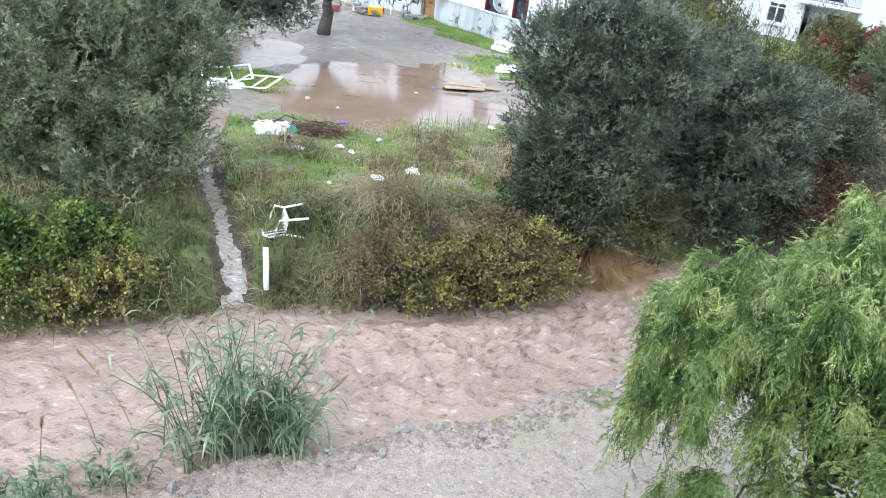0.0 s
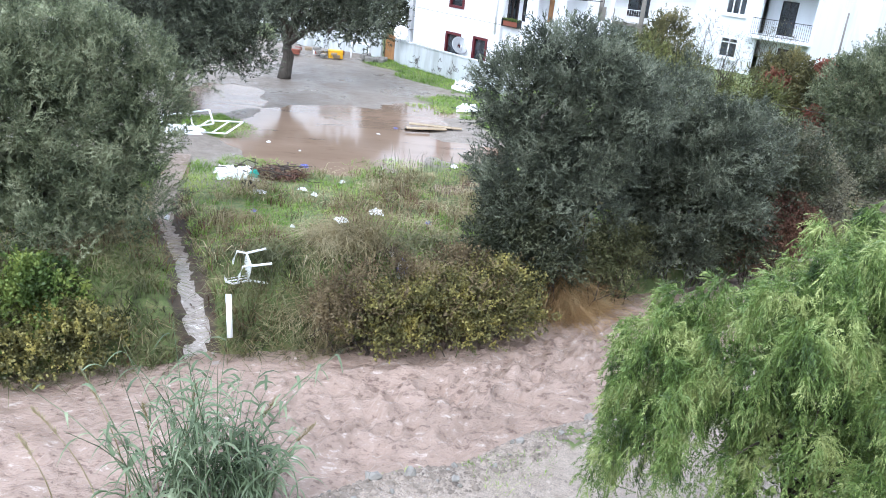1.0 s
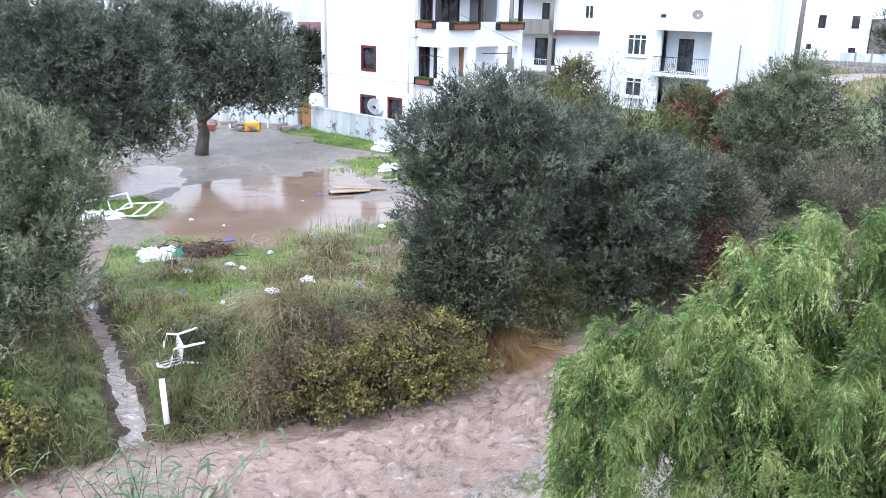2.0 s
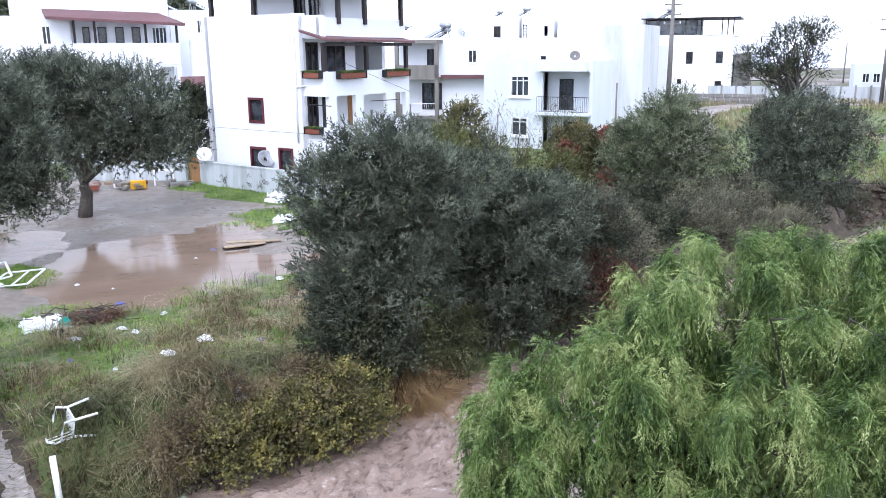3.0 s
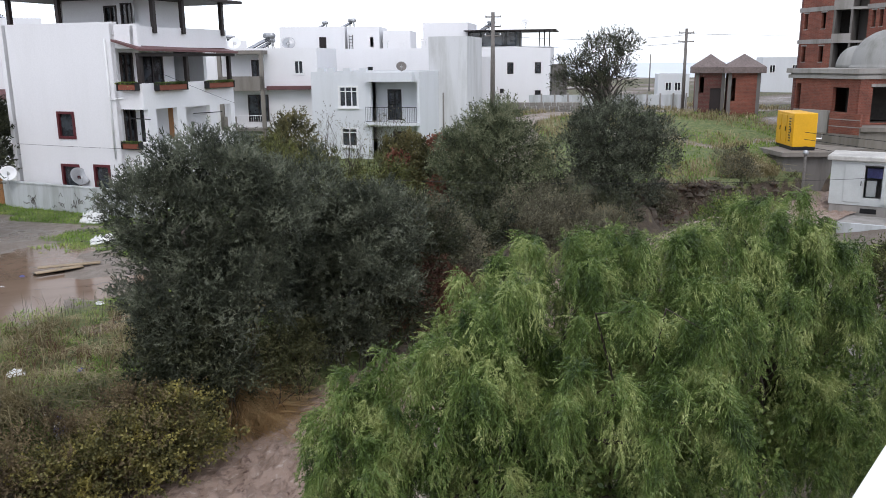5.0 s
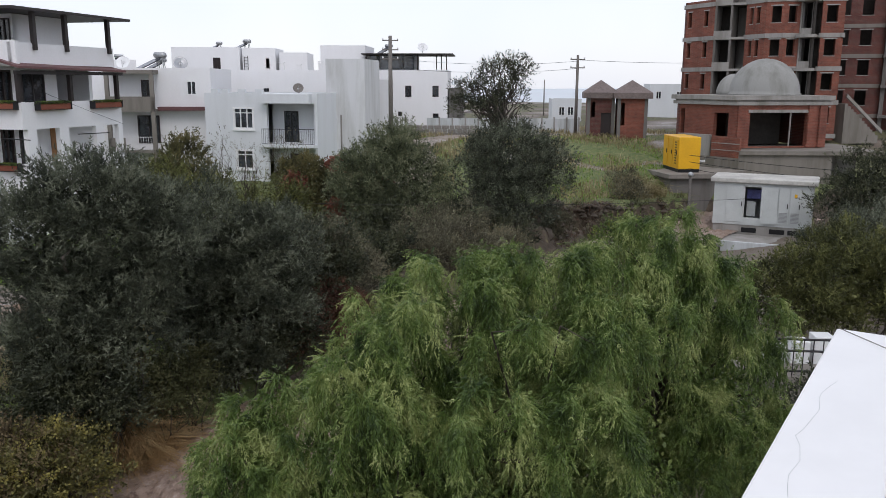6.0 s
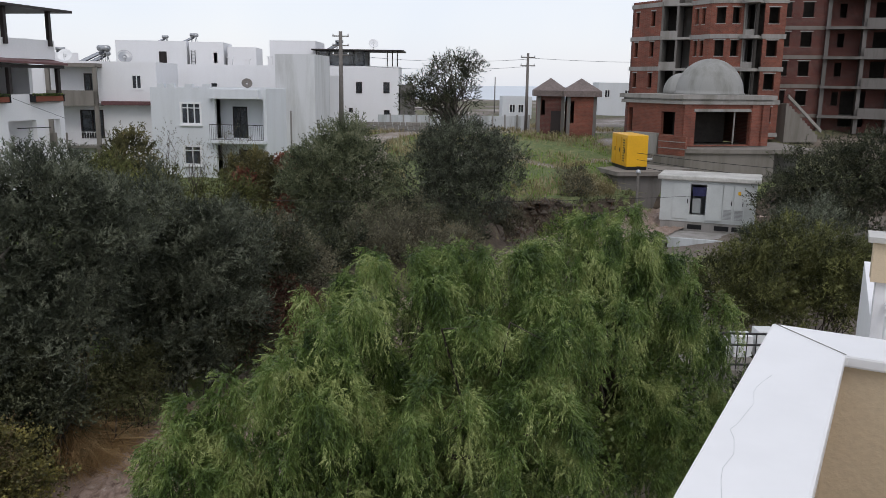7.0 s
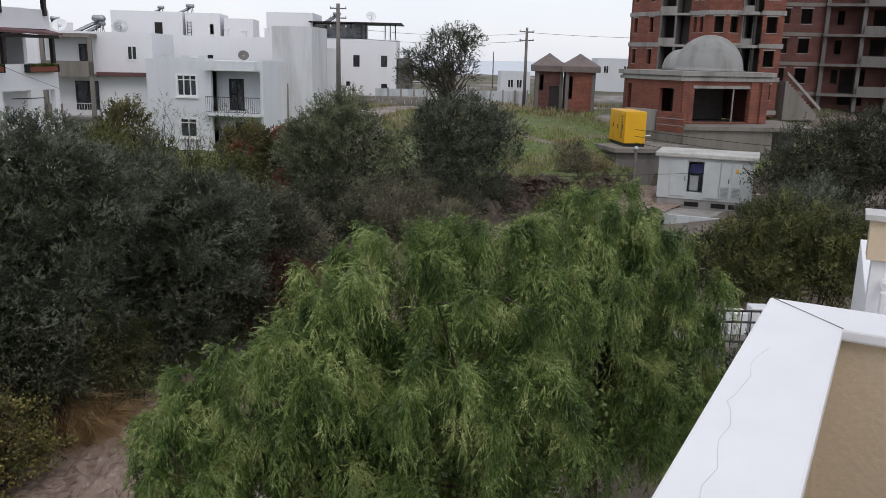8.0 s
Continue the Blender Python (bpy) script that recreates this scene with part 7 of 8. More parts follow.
# ---- the yard's walls ----
def yard_wall():
    w, ln = strip_wall((-1.95, 48.1), (4.2, 40.4))
    t = thing("yard_wall", w.at(ln / 2, 0, 0), "low weathered white yard wall with dark scuffed stains", "wall")
    g = Geo()
    w.box(g, 0.0, ln, -0.2, 0.0, -0.2, 1.25)
    part("wall", g, M_GREYWALL, t, bevel=0.02)
    g = Geo()
    w.box(g, 0.0, ln, -0.23, 0.03, 1.252, 1.32)
    part("coping", g, M_GREYWALL, t)
    rng = random.Random(8)
    for k in range(34):
        s, z = rng.choice((1.6, 2.0, 4.2, 5.0, 6.6, 8.0)) + rng.gauss(0, 0.4), 0.45 + rng.gauss(0, 0.16)
        s = min(max(s, 0.3), ln - 0.6)
        pts = []
        for i in range(5):
            pts.append(w.at(s + 0.08 * i, 0.004, min(max(z + rng.gauss(0, 0.09), 0.1), 1.1)))
        part("scuff_mark", Geo().tube(pts, 0.016, 4), M_DARKCON, t, "dark scuffed scrawl on the render")
    d = thing("wooden_gate", w.at(-0.5, 0, 0), "orange-brown wooden gate in the yard wall", "gate")
    for k in range(6):
        g = Geo()
        w.box(g, -0.95 + k * 0.15, -0.95 + k * 0.15 + 0.14, -0.08, -0.03, 0.05, 1.45)
        part("board", g, M_WOOD, d)
    g = Geo()
    w.box(g, -0.95, -0.06, -0.12, -0.082, 0.3, 0.4)
    w.box(g, -0.95, -0.06, -0.12, -0.082, 1.1, 1.2)
    part("rail", g, M_OLDWOOD, d)
    v, l2 = strip_wall((-9.5, 52.5), (-2.75, 48.8))
    t = thing("yard_wall", v.at(3, 0, 0), "stained grey yard wall behind the trees", "wall")
    g = Geo()
    v.box(g, 0, l2, -0.2, 0, -0.2, 1.45)
    part("wall", g, M_GREYWALL, t, bevel=0.03)
    dish((-1.6, 47.3, 1.2), -95, 0.42, M_PVC, "white satellite dish above the yard wall")
    dish((1.6, 44.9, 1.0), -60, 0.5, M_STEEL)


yard_wall()


# ---- rubbish and loose things ----
def plastic_chair():
    x, y = -3.36, 16.45
    z = float(land(x, y))
    t = thing("plastic_chair", (x, y, z), "white plastic garden chair tipped on its back in the grass", "chair")
    ax, az = Vector((-0.42, 0.86, 0.28)).normalized(), Vector((-0.88, -0.45, 0.08))
    ay = az.cross(ax).normalized()
    az = ax.cross(ay)
    m = Matrix.Translation((x + 0.3, y + 0.1, z + 0.14)) @ Matrix((ax, ay, az)).transposed().to_4x4()
    T = lambda p: tuple(m @ Vector(p))

    def pbox(c, s, name, parent=t, **k):
        g = Geo().box(c, s)
        g.v = [T(p) for p in g.v]
        return part(name, g, M_PVC, parent, **k)

    def ptube(pts, r, name):
        return part(name, Geo().tube([T(p) for p in pts], r, 7), M_PVC, t, smooth=True)

    pbox((0, 0, 0.42), (0.46, 0.44, 0.025), "seat", bevel=0.012)
    for sx in (-0.22, 0.22):
        ptube([(sx, 0.2, 0.42), (sx * 1.18, 0.26, 0.0)], 0.026, "leg")
        ptube([(sx, -0.2, 0.42), (sx * 1.18, -0.28, 0.0)], 0.026, "leg")
        ptube([(sx, -0.2, 0.42), (sx * 1.2, -0.22, 0.62), (sx * 1.25, 0.0, 0.66), (sx * 1.2, 0.2, 0.66), (sx * 1.05, 0.25, 0.62)], 0.024, "armrest")
    back = ptube([(-0.22, 0.2, 0.42), (-0.23, 0.27, 0.75), (-0.12, 0.3, 0.86), (0.12, 0.3, 0.86), (0.23, 0.27, 0.75), (0.22, 0.2, 0.42)], 0.024, "back_frame")
    for sx in (-0.12, -0.04, 0.04, 0.12):
        ptube([(sx, 0.21, 0.43), (sx, 0.29, 0.85)], 0.016, "back_slat")


plastic_chair()
z_top, z_low = 0.12, -0.72
tagged(part("drain_pipe", Geo().tube([(-3.54, 15.10, z_top), (-3.45, 14.86, z_low)], 0.06, 12), M_PVC, smooth=True), "white plastic drain pipe lying down the bank", "pipe")


def crumpled(name, x, y, sx, sy, h, material, label, category, seed, lift=0.0, rz=0.0):
    """A crumpled sheet or bag: a ridged, closed lump."""
    n = 18
    ca, sa = math.cos(radians(rz)), math.sin(radians(rz))
    g = Geo()
    vs = []
    for side in (1, 0):
        for i in range(n):
            for j in range(n):
                u, v = i / (n - 1) * 2 - 1, j / (n - 1) * 2 - 1
                q = 1 - 0.35 * float(vnoise(u * 2 + seed, v * 2, 0.8))
                a, b = u * sx / 2 * q, v * sy / 2 * q
                px, py = x + a * ca - b * sa, y + a * sa + b * ca
                e = max(0.0, 1 - max(abs(u), abs(v)) ** 4)
                z = float(land(px, py)) + lift + 0.01
                if side:
                    z += 0.012 + e * h * (0.25 + abs(float(vnoise(u * 3 + seed, v * 3, 0.5)) - 0.5) * 1.8)
                vs.append((px, py, z))
    fs = []
    for i in range(n - 1):
        for j in range(n - 1):
            k = i * n + j
            fs += [(k, k + n, k + n + 1, k + 1), (n * n + k, n * n + k + 1, n * n + k + n + 1, n * n + k + n)]
    rim = [i * n for i in range(n)] + [(n - 1) * n + j for j in range(1, n)] + [i * n + n - 1 for i in range(n - 2, -1, -1)] + [j for j in range(n - 2, 0, -1)]
    for a, b in zip(rim, rim[1:] + rim[:1]):
        fs.append((b, a, a + n * n, b + n * n))
    g.add(vs, fs)
    return tagged(part(name, g, material), label, category)


crumpled("plastic_sheet", -5.3, 23.5, 1.5, 1.5, 0.24, M_SHEET, "crumpled white plastic sheet dumped at the puddle's edge", "rubbish", 1, rz=20)
crumpled("plastic_bag", -4.75, 23.3, 0.3, 0.45, 0.22, M_TEAL, "torn teal plastic bag on the white sheet", "rubbish", 2, 0.08)
crumpled("rubbish_bag", -4.75, 22.4, 0.5, 0.7, 0.2, M_BLACK, "black rubbish bag beside the white sheet", "rubbish", 3, rz=30)
crumpled("foam_board", -4.35, 21.95, 0.55, 0.25, 0.12, M_PVC, "white foam board lying in the grass", "rubbish", 4, rz=15)
crumpled("plastic_sheet", 1.95, 41.2, 1.4, 1.4, 0.5, M_SHEET, "heap of white plastic sheeting on the grass strip", "rubbish", 5, rz=40)
crumpled("plastic_sheet", 2.0, 36.2, 1.2, 1.0, 0.3, M_SHEET, "torn white plastic on the grass", "rubbish", 6)
crumpled("paper_sheet", -1.76, 19.4, 0.36, 0.42, 0.1, M_SHEET, "cream paper scrap caught in the grass", "rubbish", 7, 0.12, 30)
crumpled("paper_sheet", -0.97, 20.5, 0.5, 0.45, 0.14, M_SHEET, "torn white packaging in the grass", "rubbish", 8, 0.08)
for k, (x, y, s) in enumerate([(-3.58, 25.2, 0.35), (-3.19, 22.4, 0.28), (-6.4, 18.9, 0.2), (-6.35, 20.2, 0.22), (1.2, 26.3, 0.3), (0.4, 19.9, 0.2), (1.9, 21.4, 0.22), (-2.2, 23.6, 0.18),
                               (2.4, 20.6, 0.16), (-0.4, 17.9, 0.15), (-4.1, 20.2, 0.14), (-2.9, 18.9, 0.12), (-5.2, 27.8, 0.22), (-4.0, 27.0, 0.18), (-1.6, 30.4, 0.25), (-1.0, 31.6, 0.2), (-2.8, 22.0, 0.2)]):
    crumpled("litter_scrap", x, y, s, s * 0.8, 0.08, M_SHEET if k % 5 else M_BLUEPL, "small scrap of plastic litter on the ground", "litter", 20 + k, 0.05 if y < 24 else 0.04, 33 * k)


def bottle():
    x, y = -0.14, 17.6
    z = float(land(x, y)) + 0.18
    t = thing("plastic_canister", (x, y, z - 0.2), "blue and white plastic canister caught in the brambles", "canister")
    part("body", Geo().lathe((x, y, z), [(0.09, -0.2), (0.13, -0.17), (0.13, 0.12), (0.1, 0.2), (0.04, 0.24)], 12), M_PVC, t, smooth=True)
    part("band", Geo().lathe((x, y, z), [(0.133, -0.05), (0.134, 0.1)], 12), M_BLUEPL, t, "blue printed band")
    part("cap", Geo().lathe((x, y, z), [(0.042, 0.24), (0.042, 0.29)], 10), M_BLUEPL, t)


bottle()


def scrap_frames():
    """Old window frames and boards thrown under the tree."""
    for x, y, rz, sx, sy, lab in ((-8.3, 28.9, 20, 1.7, 1.1, "discarded white window frame lying on the ground"), (-7.1, 28.4, -25, 1.5, 1.0, "discarded white window frame leaning on rubble")):
        z = max(float(land(x, y)), PUDDLE_Z) + 0.2
        t = thing("scrap_frame", (x, y, z - 0.2), lab, "window frame", "scrap frames")
        m = Matrix.Translation((x, y, z)) @ Euler((radians(14), radians(-8), radians(rz))).to_matrix().to_4x4()
        for c, s in (((0, sy / 2, 0), (sx, 0.045, 0.05)), ((0, -sy / 2, 0), (sx, 0.045, 0.05)), ((-sx / 2, 0, 0), (0.07, sy - 0.045, 0.05)), ((sx / 2, 0, 0), (0.07, sy - 0.045, 0.05)), ((0.15, 0, 0), (0.045, sy - 0.06, 0.05))):
            g = Geo().box(c, s)
            g.v = [tuple(m @ Vector(p)) for p in g.v]
            part("frame_bar", g, M_PVC, t, bevel=0.01)
    crumpled("plastic_sheet", -8.2, 27.9, 1.7, 1.0, 0.25, M_SHEET, "white plastic sheet under the scrap frames", "rubbish", 9, rz=15)
    for k, (x, y, rz, ln) in enumerate(((0.3, 31.8, 8, 1.9), (0.55, 32.1, -4, 2.1), (0.2, 31.5, 14, 1.6))):
        z = max(float(land(x, y)), PUDDLE_Z) + 0.05 + 0.04 * k
        tagged(part("plank", Geo().box((x, y, z), (ln, 0.3, 0.04), rz), M_OLDWOOD if k else M_DARKWOOD, bevel=0.006), "wet wooden plank dropped at the puddle's edge", "plank", "planks")


scrap_frames()


def junk_pile():
    rng = random.Random(12)
    t = thing("junk_pile", (-6.2, 47.4, 0), "pile of broken boards, rubble and a yellow crate", "rubbish pile")
    for k in range(16):
        x, y = -6.2 + rng.uniform(-1.3, 1.2), 47.6 + rng.uniform(-0.8, 0.8)
        s = rng.uniform(0.2, 0.6)
        part("rubble_piece", Geo().box((x, y, rng.uniform(0.1, 0.35)), (s, s * 0.7, s * 0.5), rng.uniform(0, 90)), rng.choice([M_STONE, M_OLDWOOD, M_SHEET, M_TERRACOTTA]), t, bevel=0.03)
    part("crate", Geo().box((-5.2, 47.2, 0.25), (0.8, 0.5, 0.45), 12), M_YELLOW, t, "yellow plastic crate", bevel=0.03)
    g = Geo()
    for a, b in (((-4.4, 48.0, 0), (-4.4, 48.0, 0.9)), ((-3.4, 47.9, 0), (-3.4, 47.9, 0.9)), ((-4.4, 48.0, 0.9), (-3.4, 47.9, 0.9)), ((-4.4, 48.3, 0.8), (-3.4, 48.2, 0.8))):
        g.tube([a, b], 0.04, 6)
    tagged(part("metal_trestle", g, M_PVC), "white metal trestle by the wall", "trestle")
    t = thing("rubble_heap", (-2.9, 47.6, 0), "heap of grey rubble against the yard wall", "rubble")
    for k in range(14):
        s = rng.uniform(0.15, 0.5)
        part("stone", Geo().box((-2.9 + rng.uniform(-0.8, 0.8), 47.5 + rng.uniform(-0.5, 0.5), rng.uniform(0.05, 0.3)), (s, s * 0.8, s * 0.6), rng.uniform(0, 90)), M_STONE, t, bevel=0.04)


junk_pile()


def brush_heap():
    """Dead branches swept together at the puddle's edge."""
    rng = random.Random(31)
    t = thing("brush_heap", (-4.2, 23.9, 0), "heap of dark dead branches beside the plastic sheet", "brush heap")
    for k in range(46):
        x, y = -4.3 + rng.gauss(0, 0.5), 23.8 + rng.gauss(0, 0.35)
        z = float(land(x, y)) + abs(rng.gauss(0, 0.12))
        a, ln = rng.uniform(0, 6.28), rng.uniform(0.3, 0.9)
        mid = (x + math.cos(a) * ln / 2, y + math.sin(a) * ln / 2, z + rng.uniform(0.02, 0.15))
        part("branch", Geo().tube([(x, y, z), mid, (x + math.cos(a + 0.3) * ln, y + math.sin(a + 0.3) * ln, z + rng.uniform(0, 0.12))], [0.02, 0.014, 0.006], 5), M_TWIG, t)


brush_heap()
blades("debris", scatter(420, -5.6, -3.2, 23.2, 24.6, lambda x, y, r: np.hypot((x + 4.3) / 0.9, (y - 23.8) / 0.5) < 1, 131), M_RUST, "dark rotting leaves under the branches", 132, 0.22, 0.03, 1.3, tuft=8, spread=0.1)
blades("mud_clods", scatter(160, -6.5, -4.2, 16.0, 21.5, lambda x, y, r: (dist_ditch(x, y) > 0.4) & (dist_ditch(x, y) < 0.8), 133), M_RUST, "torn brown roots along the rill", 134, 0.3, 0.015, 1.4, tuft=10, spread=0.08)


# ---- giant reeds on the near bank ----
def reed_clump(x0, y0, count, height, label, seed, spread=0.5):
    rng = np.random.default_rng(seed)
    z0 = float(land(x0, y0))
    t = thing("reed_clump", (x0, y0, z0), label, "reeds", "reed clumps")
    V, F = [], []
    k = 0
    for i in range(count):
        bx, by = x0 + rng.normal() * spread * 0.6, y0 + rng.normal() * spread * 0.45
        bz = float(land(bx, by)) - 0.03
        h = height * (0.45 + 0.6 * rng.random())
        lean = np.array([rng.normal() * 0.22 + (bx - x0) * 0.35, rng.normal() * 0.18 + (by - y0) * 0.3])
        pts = [(bx + lean[0] * h * q * q, by + lean[1] * h * q * q, bz + h * q) for q in np.linspace(0, 1, 6)]
        part("stalk", Geo().tube(pts, [0.012, 0.011, 0.01, 0.008, 0.006, 0.003], 5), M_REED, t)
        for j in range(9):
            q = 0.12 + 0.86 * (j + rng.random()) / 9
            p = np.array([bx + lean[0] * h * q * q, by + lean[1] * h * q * q, bz + h * q])
            a = rng.random() * 2 * math.pi
            d = np.array([math.cos(a), math.sin(a), 0.0])
            ln = (0.35 + 0.35 * rng.random()) * min(1.0, height / 1.6)
            wd = 0.018 + 0.014 * rng.random()
            sd = np.array([-d[1], d[0], 0.25 * rng.normal()])
            rows = []
            for m, u in enumerate(np.linspace(0, 1, 5)):
                c = p + d * ln * (0.75 * u) + np.array([0, 0, ln * (0.75 * u - 0.95 * u * u)])
                ww = wd * (1 - u) ** 0.7 * (0.6 if m == 0 else 1) + 0.001
                rows += [c + sd * ww, c - sd * ww]
            V += rows
            for m in range(4):
                F.append((k + 2 * m, k + 2 * m + 1, k + 2 * m + 3, k + 2 * m + 2))
            k += 10
    array_part("foliage", np.array(V), np.array(F), M_REED, t)


reed_clump(-2.9, 10.3, 62, 3.0, "clump of giant reed with arching blue-green leaves", 1, 0.62)
reed_clump(-2.1, 10.5, 36, 1.6, "clump of giant reed at the gravel edge", 2, 0.45)
reed_clump(-4.6, 9.6, 26, 0.9, "low clump of reed on the bank", 3, 0.45)
reed_clump(-6.0, 9.0, 30, 0.9, "sparse reeds standing in the flood water", 4, 0.7)
reed_clump(-5.2, 8.4, 26, 0.7, "short reeds at the water's edge", 5, 0.6)


def plume(x, y, h, lean, seed):
    """A tall dry flowering stem."""
    rng = np.random.default_rng(seed)
    z = float(land(x, y))
    z = max(z, WATER_Z - 0.2)
    t = thing("reed_plume", (x, y, z), "tall dry reed stem with a feathery tip", "reed stem", "dry reed stems")
    pts = [(x + lean * h * q * q, y, z + h * q) for q in np.linspace(0, 1, 7)]
    part("stem", Geo().tube(pts, [0.012, 0.011, 0.01, 0.009, 0.007, 0.005, 0.003], 5), M_DRYGRASS, t)
    q = 0.78 + 0.22 * rng.random(90)
    base = np.stack([x + lean * h * q * q, np.full(90, y), z + h * q], -1)
    v, f = leaf_quads(base, rng.normal(size=(90, 3)) * 0.4 + np.array([lean, 0, 1.2]), 0.09, 0.012, rng)
    array_part("feather_tip", v, f, M_DRYGRASS, t)


for k, (x, y, h, ln) in enumerate(((-3.9, 10.4, 2.5, -0.25), (-4.3, 10.2, 1.9, -0.45), (-3.2, 10.6, 2.3, 0.12), (-4.9, 10.1, 1.5, -0.3), (-2.4, 10.8, 2.0, 0.3), (-1.9, 10.7, 1.6, 0.45), (-5.6, 9.7, 1.0, 0.1), (-3.5, 10.5, 1.9, -0.1))):
    plume(x, y, h, ln, 40 + k)


# ---- stones ----
def stone_mesh(seed, material=None):
    rng = np.random.default_rng(seed)
    bm = bmesh.new()
    bmesh.ops.create_icosphere(bm, subdivisions=1, radius=1)
    for v in bm.verts:
        v.co *= 0.8 + 0.4 * rng.random()
    me = bpy.data.meshes.new("stone")
    bm.to_mesh(me)
    bm.free()
    me.materials.append(material or M_STONE)
    return me


STONES = [stone_mesh(k) for k in range(4)]


def stones(n, x0, x1, y0, y1, keep, smin, smax, group, label, seed, meshes=None):
    rng = np.random.default_rng(seed)
    made = 0
    while made < n:
        x, y = x0 + (x1 - x0) * rng.random(), y0 + (y1 - y0) * rng.random()
        if not keep(x, y):
            continue
        s = smin + (smax - smin) * rng.random() ** 3
        ob = new("stone", (meshes or STONES)[made % 4])
        ob.matrix_world = Matrix.Translation((x, y, max(float(land(x, y)), -1.45) + s * 0.25)) @ Euler(rng.random(3) * 6).to_matrix().to_4x4() @ Matrix.Diagonal((s, s * 0.8, s * 0.6, 1))
        tagged(ob, label, "stone", group)
        made += 1


def gravel(name, n, x0, x1, y0, y1, keep, smin, smax, seed, label, material=None):
    """Loose pebbles, too many to count."""
    rng = np.random.default_rng(seed)
    xy = np.column_stack([x0 + (x1 - x0) * rng.random(n), y0 + (y1 - y0) * rng.random(n)])
    xy = xy[keep(xy[:, 0], xy[:, 1])]
    m = len(xy)
    s = (smin + (smax - smin) * rng.random(m) ** 3)[:, None, None]
    c = np.column_stack([xy, land(xy[:, 0], xy[:, 1])])[:, None]
    o = np.array([(1, 0, 0.1), (0.2, 0.9, 0.1), (-0.8, 0.4, 0), (-0.5, -0.8, 0.1), (0.5, -0.8, 0), (0, 0, 0.75)])
    v = (c + o[None] * s * (0.7 + 0.6 * rng.random((m, 6, 1)))).reshape(-1, 3)
    i = np.arange(m)[:, None] * 6
    f = np.concatenate([i + np.array(q) for q in ((0, 1, 5), (1, 2, 5), (2, 3, 5), (3, 4, 5), (4, 0, 5))])
    tagged(array_part(name, v, f, material or M_GRAVEL), label, "gravel", kind="stuff")


M_SHINGLE = plain("dark_wet_shingle", (0.23, 0.188, 0.152), 0.75, 7, 1.4, 0.5, 0.35, 0.3)
M_CLIFFROCK = plain("earthy_rock", (0.11, 0.09, 0.07), 0.85, 7, 1.2, 0.35, 0.3, 0.6)
M_GRAVEL = plain("wet_gravel", (0.29, 0.245, 0.205), 0.7, 9, 2.0, 0.4, 0.3, 0.3)
gravel("gravel", 26000, -7, 8, 7.5, 17, lambda x, y: ((near_edge(x) - y) > 0.2) & (vnoise(x, y, 0.8) > 0.35), 0.012, 0.05, 1, "loose grey pebbles on the wet track")
gravel("shingle", 24000, -6.5, 6, 7.5, 16, lambda x, y: ((near_edge(x) - y) > -0.45) & ((near_edge(x) - y) < 0.2 + 1.4 * vnoise(x, y, 1.1)), 0.02, 0.075, 2, "coarse dark shingle thrown up along the water", M_SHINGLE)
stones(60, -5, 7, 8, 17, lambda x, y: 0.0 < float(near_edge(x)) - y < 1.2, 0.05, 0.16, "shore stones", "rounded grey stone at the water's edge", 3)
stones(110, 26, 38, 28, 36, lambda x, y: -0.2 < (y - float(far_edge(x))) * 0.88 < 0.3 + float(np.interp(x, FACE_X, FACE_W)), 0.1, 0.5, "cliff stones", "rock lodged in the eroded earth bank", 4, [stone_mesh(k, M_CLIFFROCK) for k in range(4)])
stones(16, 6, 16, 19, 27, lambda x, y: -0.9 < (y - float(far_edge(x))) * 0.88 < 0.2, 0.1, 0.35, "bank stones", "wet rock at the foot of the bank", 5)
chute = Geo().box((16.3, 28.0, -0.35), (0.5, 2.0, 0.12), 25)
for i, (a, b, c) in enumerate(chute.v):
    chute.v[i] = (a, b, c + (b - 28.0) * 0.55)
tagged(part("concrete_chute", chute, M_GREYWALL, bevel=0.02), "broken pale concrete drain chute in the scrub", "drain chute")


# ---- garden stair below the balcony ----
def garden_rail():
    w = Wall((17.4, 12.6), -38)
    g = Geo()
    w.box(g, -0.2, 3.2, -2.2, 0.12, -1.3, 0.0)
    tagged(part("garden_terrace", g, M_WETCON, bevel=0.02), "small concrete garden terrace", "terrace")
    t = thing("metal_railing", w.at(1, 0, 0), "black metal garden railing beside white boards", "railing")
    for z in (0.95, 0.65, 0.12):
        part("rail", Geo().tube([w.at(0, 0, z), w.at(2.6, 0, z)], 0.03, 6), M_BLACK, t)
    for k in range(12):
        part("baluster", Geo().tube([w.at(k * 0.235, 0, 0.0), w.at(k * 0.235, 0, 0.95)], 0.015, 5), M_BLACK, t)
    for k in range(3):
        g = Geo()
        w.box(g, 0.8 + 0.6 * k, 1.3 + 0.6 * k, -1.4, -0.9, 0.002, 0.45 + 0.15 * k)
        tagged(part("white_box", g, M_PVC, bevel=0.02), "white box standing behind the railing", "box", "white boxes")


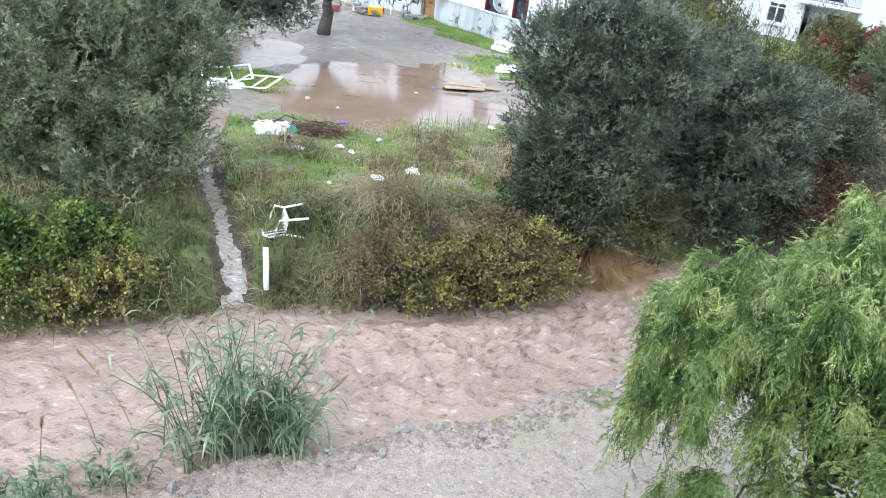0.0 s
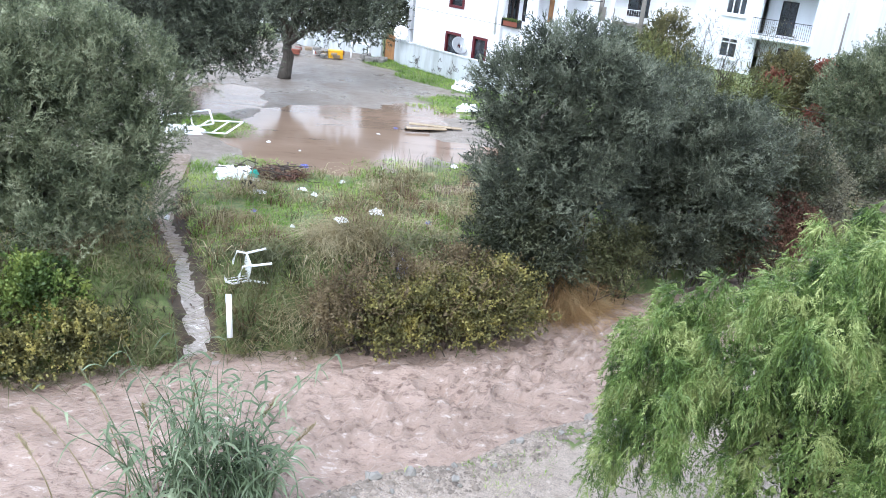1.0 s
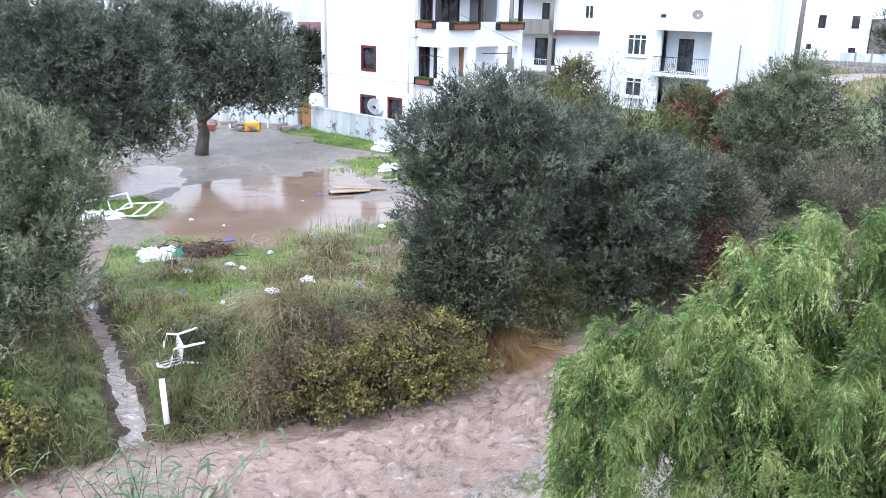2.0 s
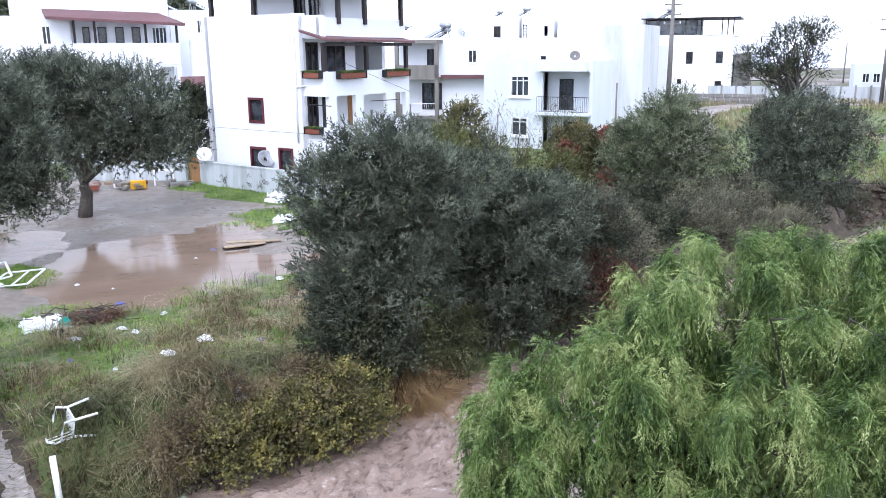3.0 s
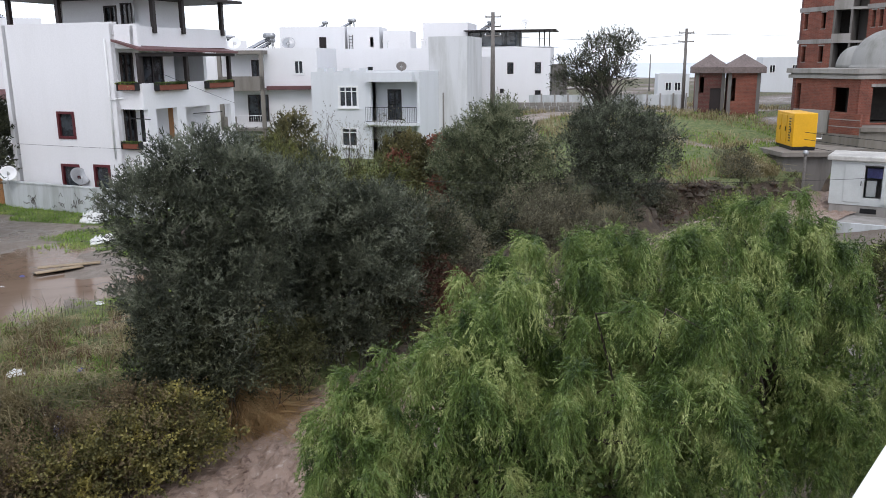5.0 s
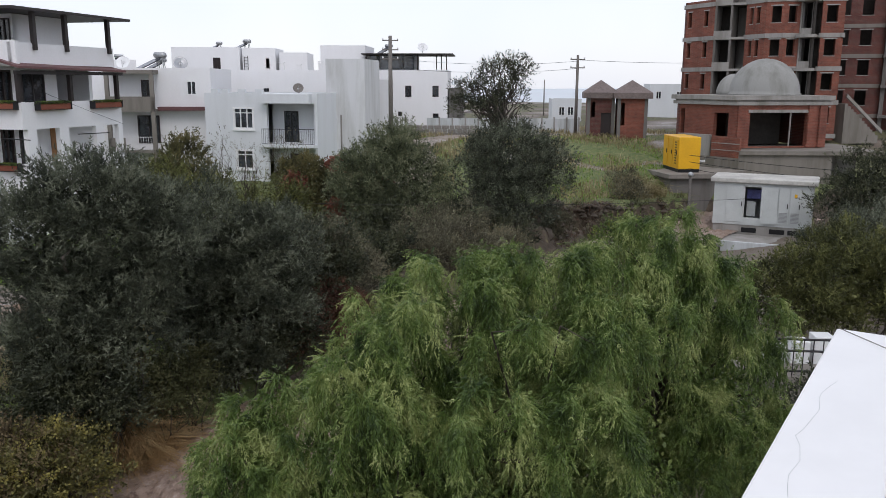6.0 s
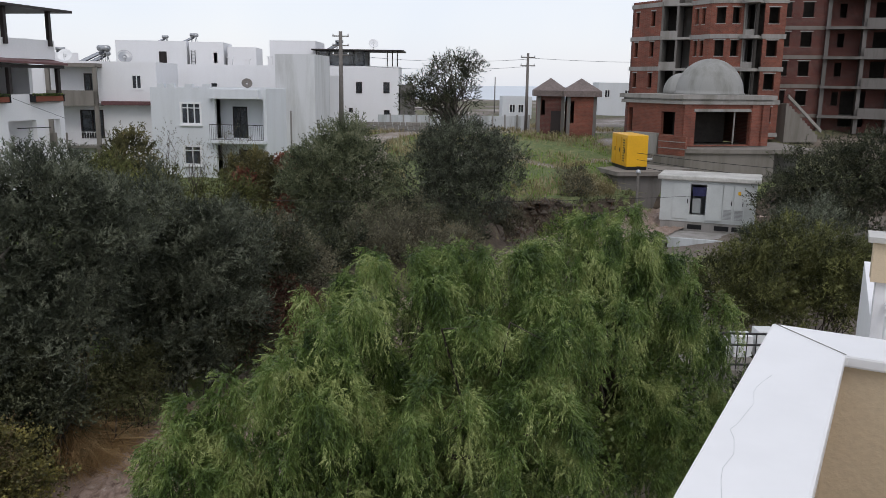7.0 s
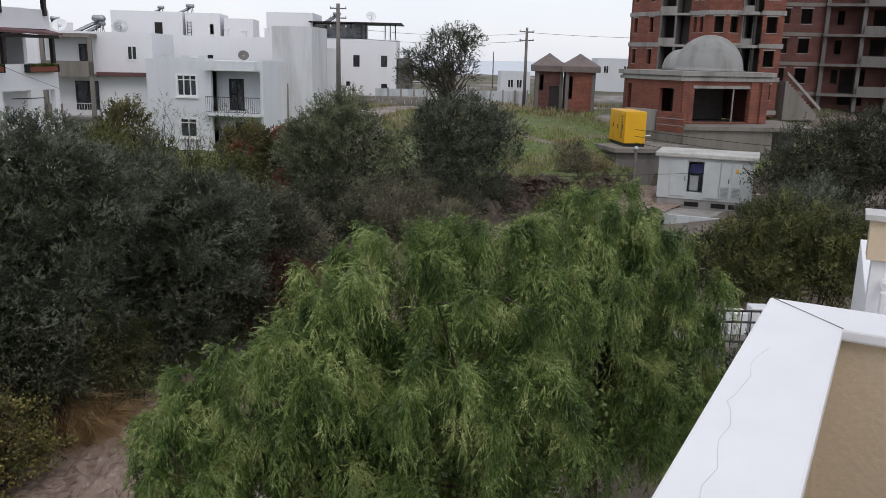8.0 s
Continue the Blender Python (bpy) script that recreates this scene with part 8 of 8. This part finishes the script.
garden_rail()
bush("under_shrub", [(12.5, 10.5, 0.0, 1.8, 1.5, 1.4), (15.0, 13.0, 0.0, 2.0, 1.6, 1.2), (18.0, 15.5, -0.2, 2.0, 1.5, 1.1), (13.5, 15.5, -0.4, 2.2, 1.4, 0.9)], M_IVY, "mixed green undergrowth behind the pepper trees", 110, 170, 16, 0.3, 0.09, 0.04, 0.3, 0.5, 5, 20)
bush("under_shrub", [(15.5, 9.5, -0.3, 1.8, 1.4, 1.0), (14.0, 7.0, 0.2, 1.8, 1.5, 1.3)], M_DARK, "dark shrubs in the garden below the balcony", 111, 130, 16, 0.3, 0.09, 0.04, 0.3, 0.5, 5, 20)
bush("near_bank_scrub", [(16.0, 20.0, -0.5, 2.0, 1.2, 0.9), (20.0, 21.3, -0.4, 2.0, 1.2, 1.0), (24.0, 24.0, -0.4, 2.0, 1.2, 1.0), (28.5, 27.3, -0.2, 2.0, 1.2, 0.9)], M_IVY, "green scrub along the near bank", 112, 170, 16, 0.3, 0.1, 0.04, 0.35, 0.5, 5, 20)
bush("near_bank_thicket", [(12.8, 17.6, -0.1, 1.6, 1.0, 1.1), (15.2, 19.0, 0.0, 1.6, 1.0, 1.2), (18.0, 20.6, 0.0, 1.8, 1.0, 1.1), (21.5, 22.6, -0.1, 1.8, 1.0, 1.0)], M_GREYBROWN, "brown and grey thicket beside the water", 116, 210, 16, 0.26, 0.1, 0.035, 0.4, 0.8, 4, 70)
bush("cliff_scrub", [(27.3, 31.6, -0.3, 1.1, 0.9, 1.0), (34.5, 33.6, 0.7, 0.9, 0.7, 0.8), (36.8, 36.4, 0.8, 1.2, 0.9, 0.9), (30.2, 31.4, -0.7, 0.7, 0.6, 0.6)], M_GREYBROWN, "dry scrub clinging to the earth bank", 113, 100, 18, 0.25, 0.1, 0.035, 0.4, 0.6, 5, 30)
blades("turf_edge", scatter(1500, 26, 40, 30, 38, lambda x, y, r: ((y - far_edge(x)) * 0.88 > np.interp(x, FACE_X, FACE_W) - 0.3) & ((y - far_edge(x)) * 0.88 < np.interp(x, FACE_X, FACE_W) + 0.5) & (r < 0.9), 135), M_WEED, "turf hanging over the eroded bank", 136, 0.4, 0.03, 1.4, towards=(-0.2, -0.6), tuft=8, spread=0.15)
in_face = lambda x, y: (in_bank(x, y) > 0.1) & (in_bank(x, y) < np.interp(x, FACE_X, FACE_W))
blades("hanging_roots", scatter(1500, 26, 37, 28, 36, lambda x, y, r: in_face(x, y) & (vnoise(x, y, 0.8) > 0.4), 137), M_RUST, "brown roots and torn turf on the earth face", 138, 0.4, 0.025, 1.4, towards=(-0.2, -0.6), tuft=6, spread=0.14)
blades("hanging_roots", scatter(420, 26, 37, 28, 36, lambda x, y, r: in_face(x, y) & (vnoise(x + 5, y, 0.9) > 0.55), 139), M_DRYGRASS, "pale dead grass hanging on the earth face", 140, 0.45, 0.02, 1.4, towards=(-0.2, -0.6), tuft=7, spread=0.12)
gravel("earth_clods", 9000, 26, 37, 28, 36, in_face, 0.05, 0.3, 141, "dark clods of earth on the eroded face", M_CLIFFROCK)
blades("cliff_tussock", scatter(5000, 34.5, 39, 31, 38, lambda x, y, r: (np.hypot((x - 36.6) / 1.3, (y - 34.6) / 1.6) < 1), 114), M_DRYGRASS, "pale grass tumbling down beside the pad wall", 115, 0.9, 0.03, 0.9, towards=(-0.4, -0.4))

# ---- wooded hill far behind ----
def far_hill():
    xs, ys = np.linspace(-190, 20, 60), np.linspace(150, 260, 24)
    gx, gy = np.meshgrid(xs, ys)
    gz = -5 + 36 * np.exp(-((gx + 60) / 70) ** 2 - ((gy - 215) / 42) ** 2) + (vnoise(gx, gy, 9) - 0.5) * 4
    n, m = gx.shape
    i = np.arange(n * m).reshape(n, m)
    f = np.stack([i[:-1, :-1], i[:-1, 1:], i[1:, 1:], i[1:, :-1]], -1).reshape(-1, 4)
    tagged(array_part("backdrop_hill", np.stack([gx.ravel(), gy.ravel(), gz.ravel()], -1), f, M_HILL, smooth=True), "dark wooded hill behind the houses", "hill", kind="structure")
    rng = np.random.default_rng(9)
    px, py = -190 + 210 * rng.random(26000), 150 + 75 * rng.random(26000)
    pz = -5 + 36 * np.exp(-((px + 60) / 70) ** 2 - ((py - 215) / 42) ** 2) + (vnoise(px, py, 9) - 0.5) * 4
    v, fc = leaf_quads(np.column_stack([px, py, pz]), rng.normal(size=(26000, 3)) + np.array([0, 0, 1.0]), 2.6, 1.7, rng)
    tagged(array_part("hill_woods", v, fc, M_DARK), "dark far woods on the hill", "woods", kind="stuff")


M_HILL = plain("wooded_hill", (0.05, 0.06, 0.045), 0.9, 0.8, 0.1, 0.4, 0.3, 0.2)
far_hill()
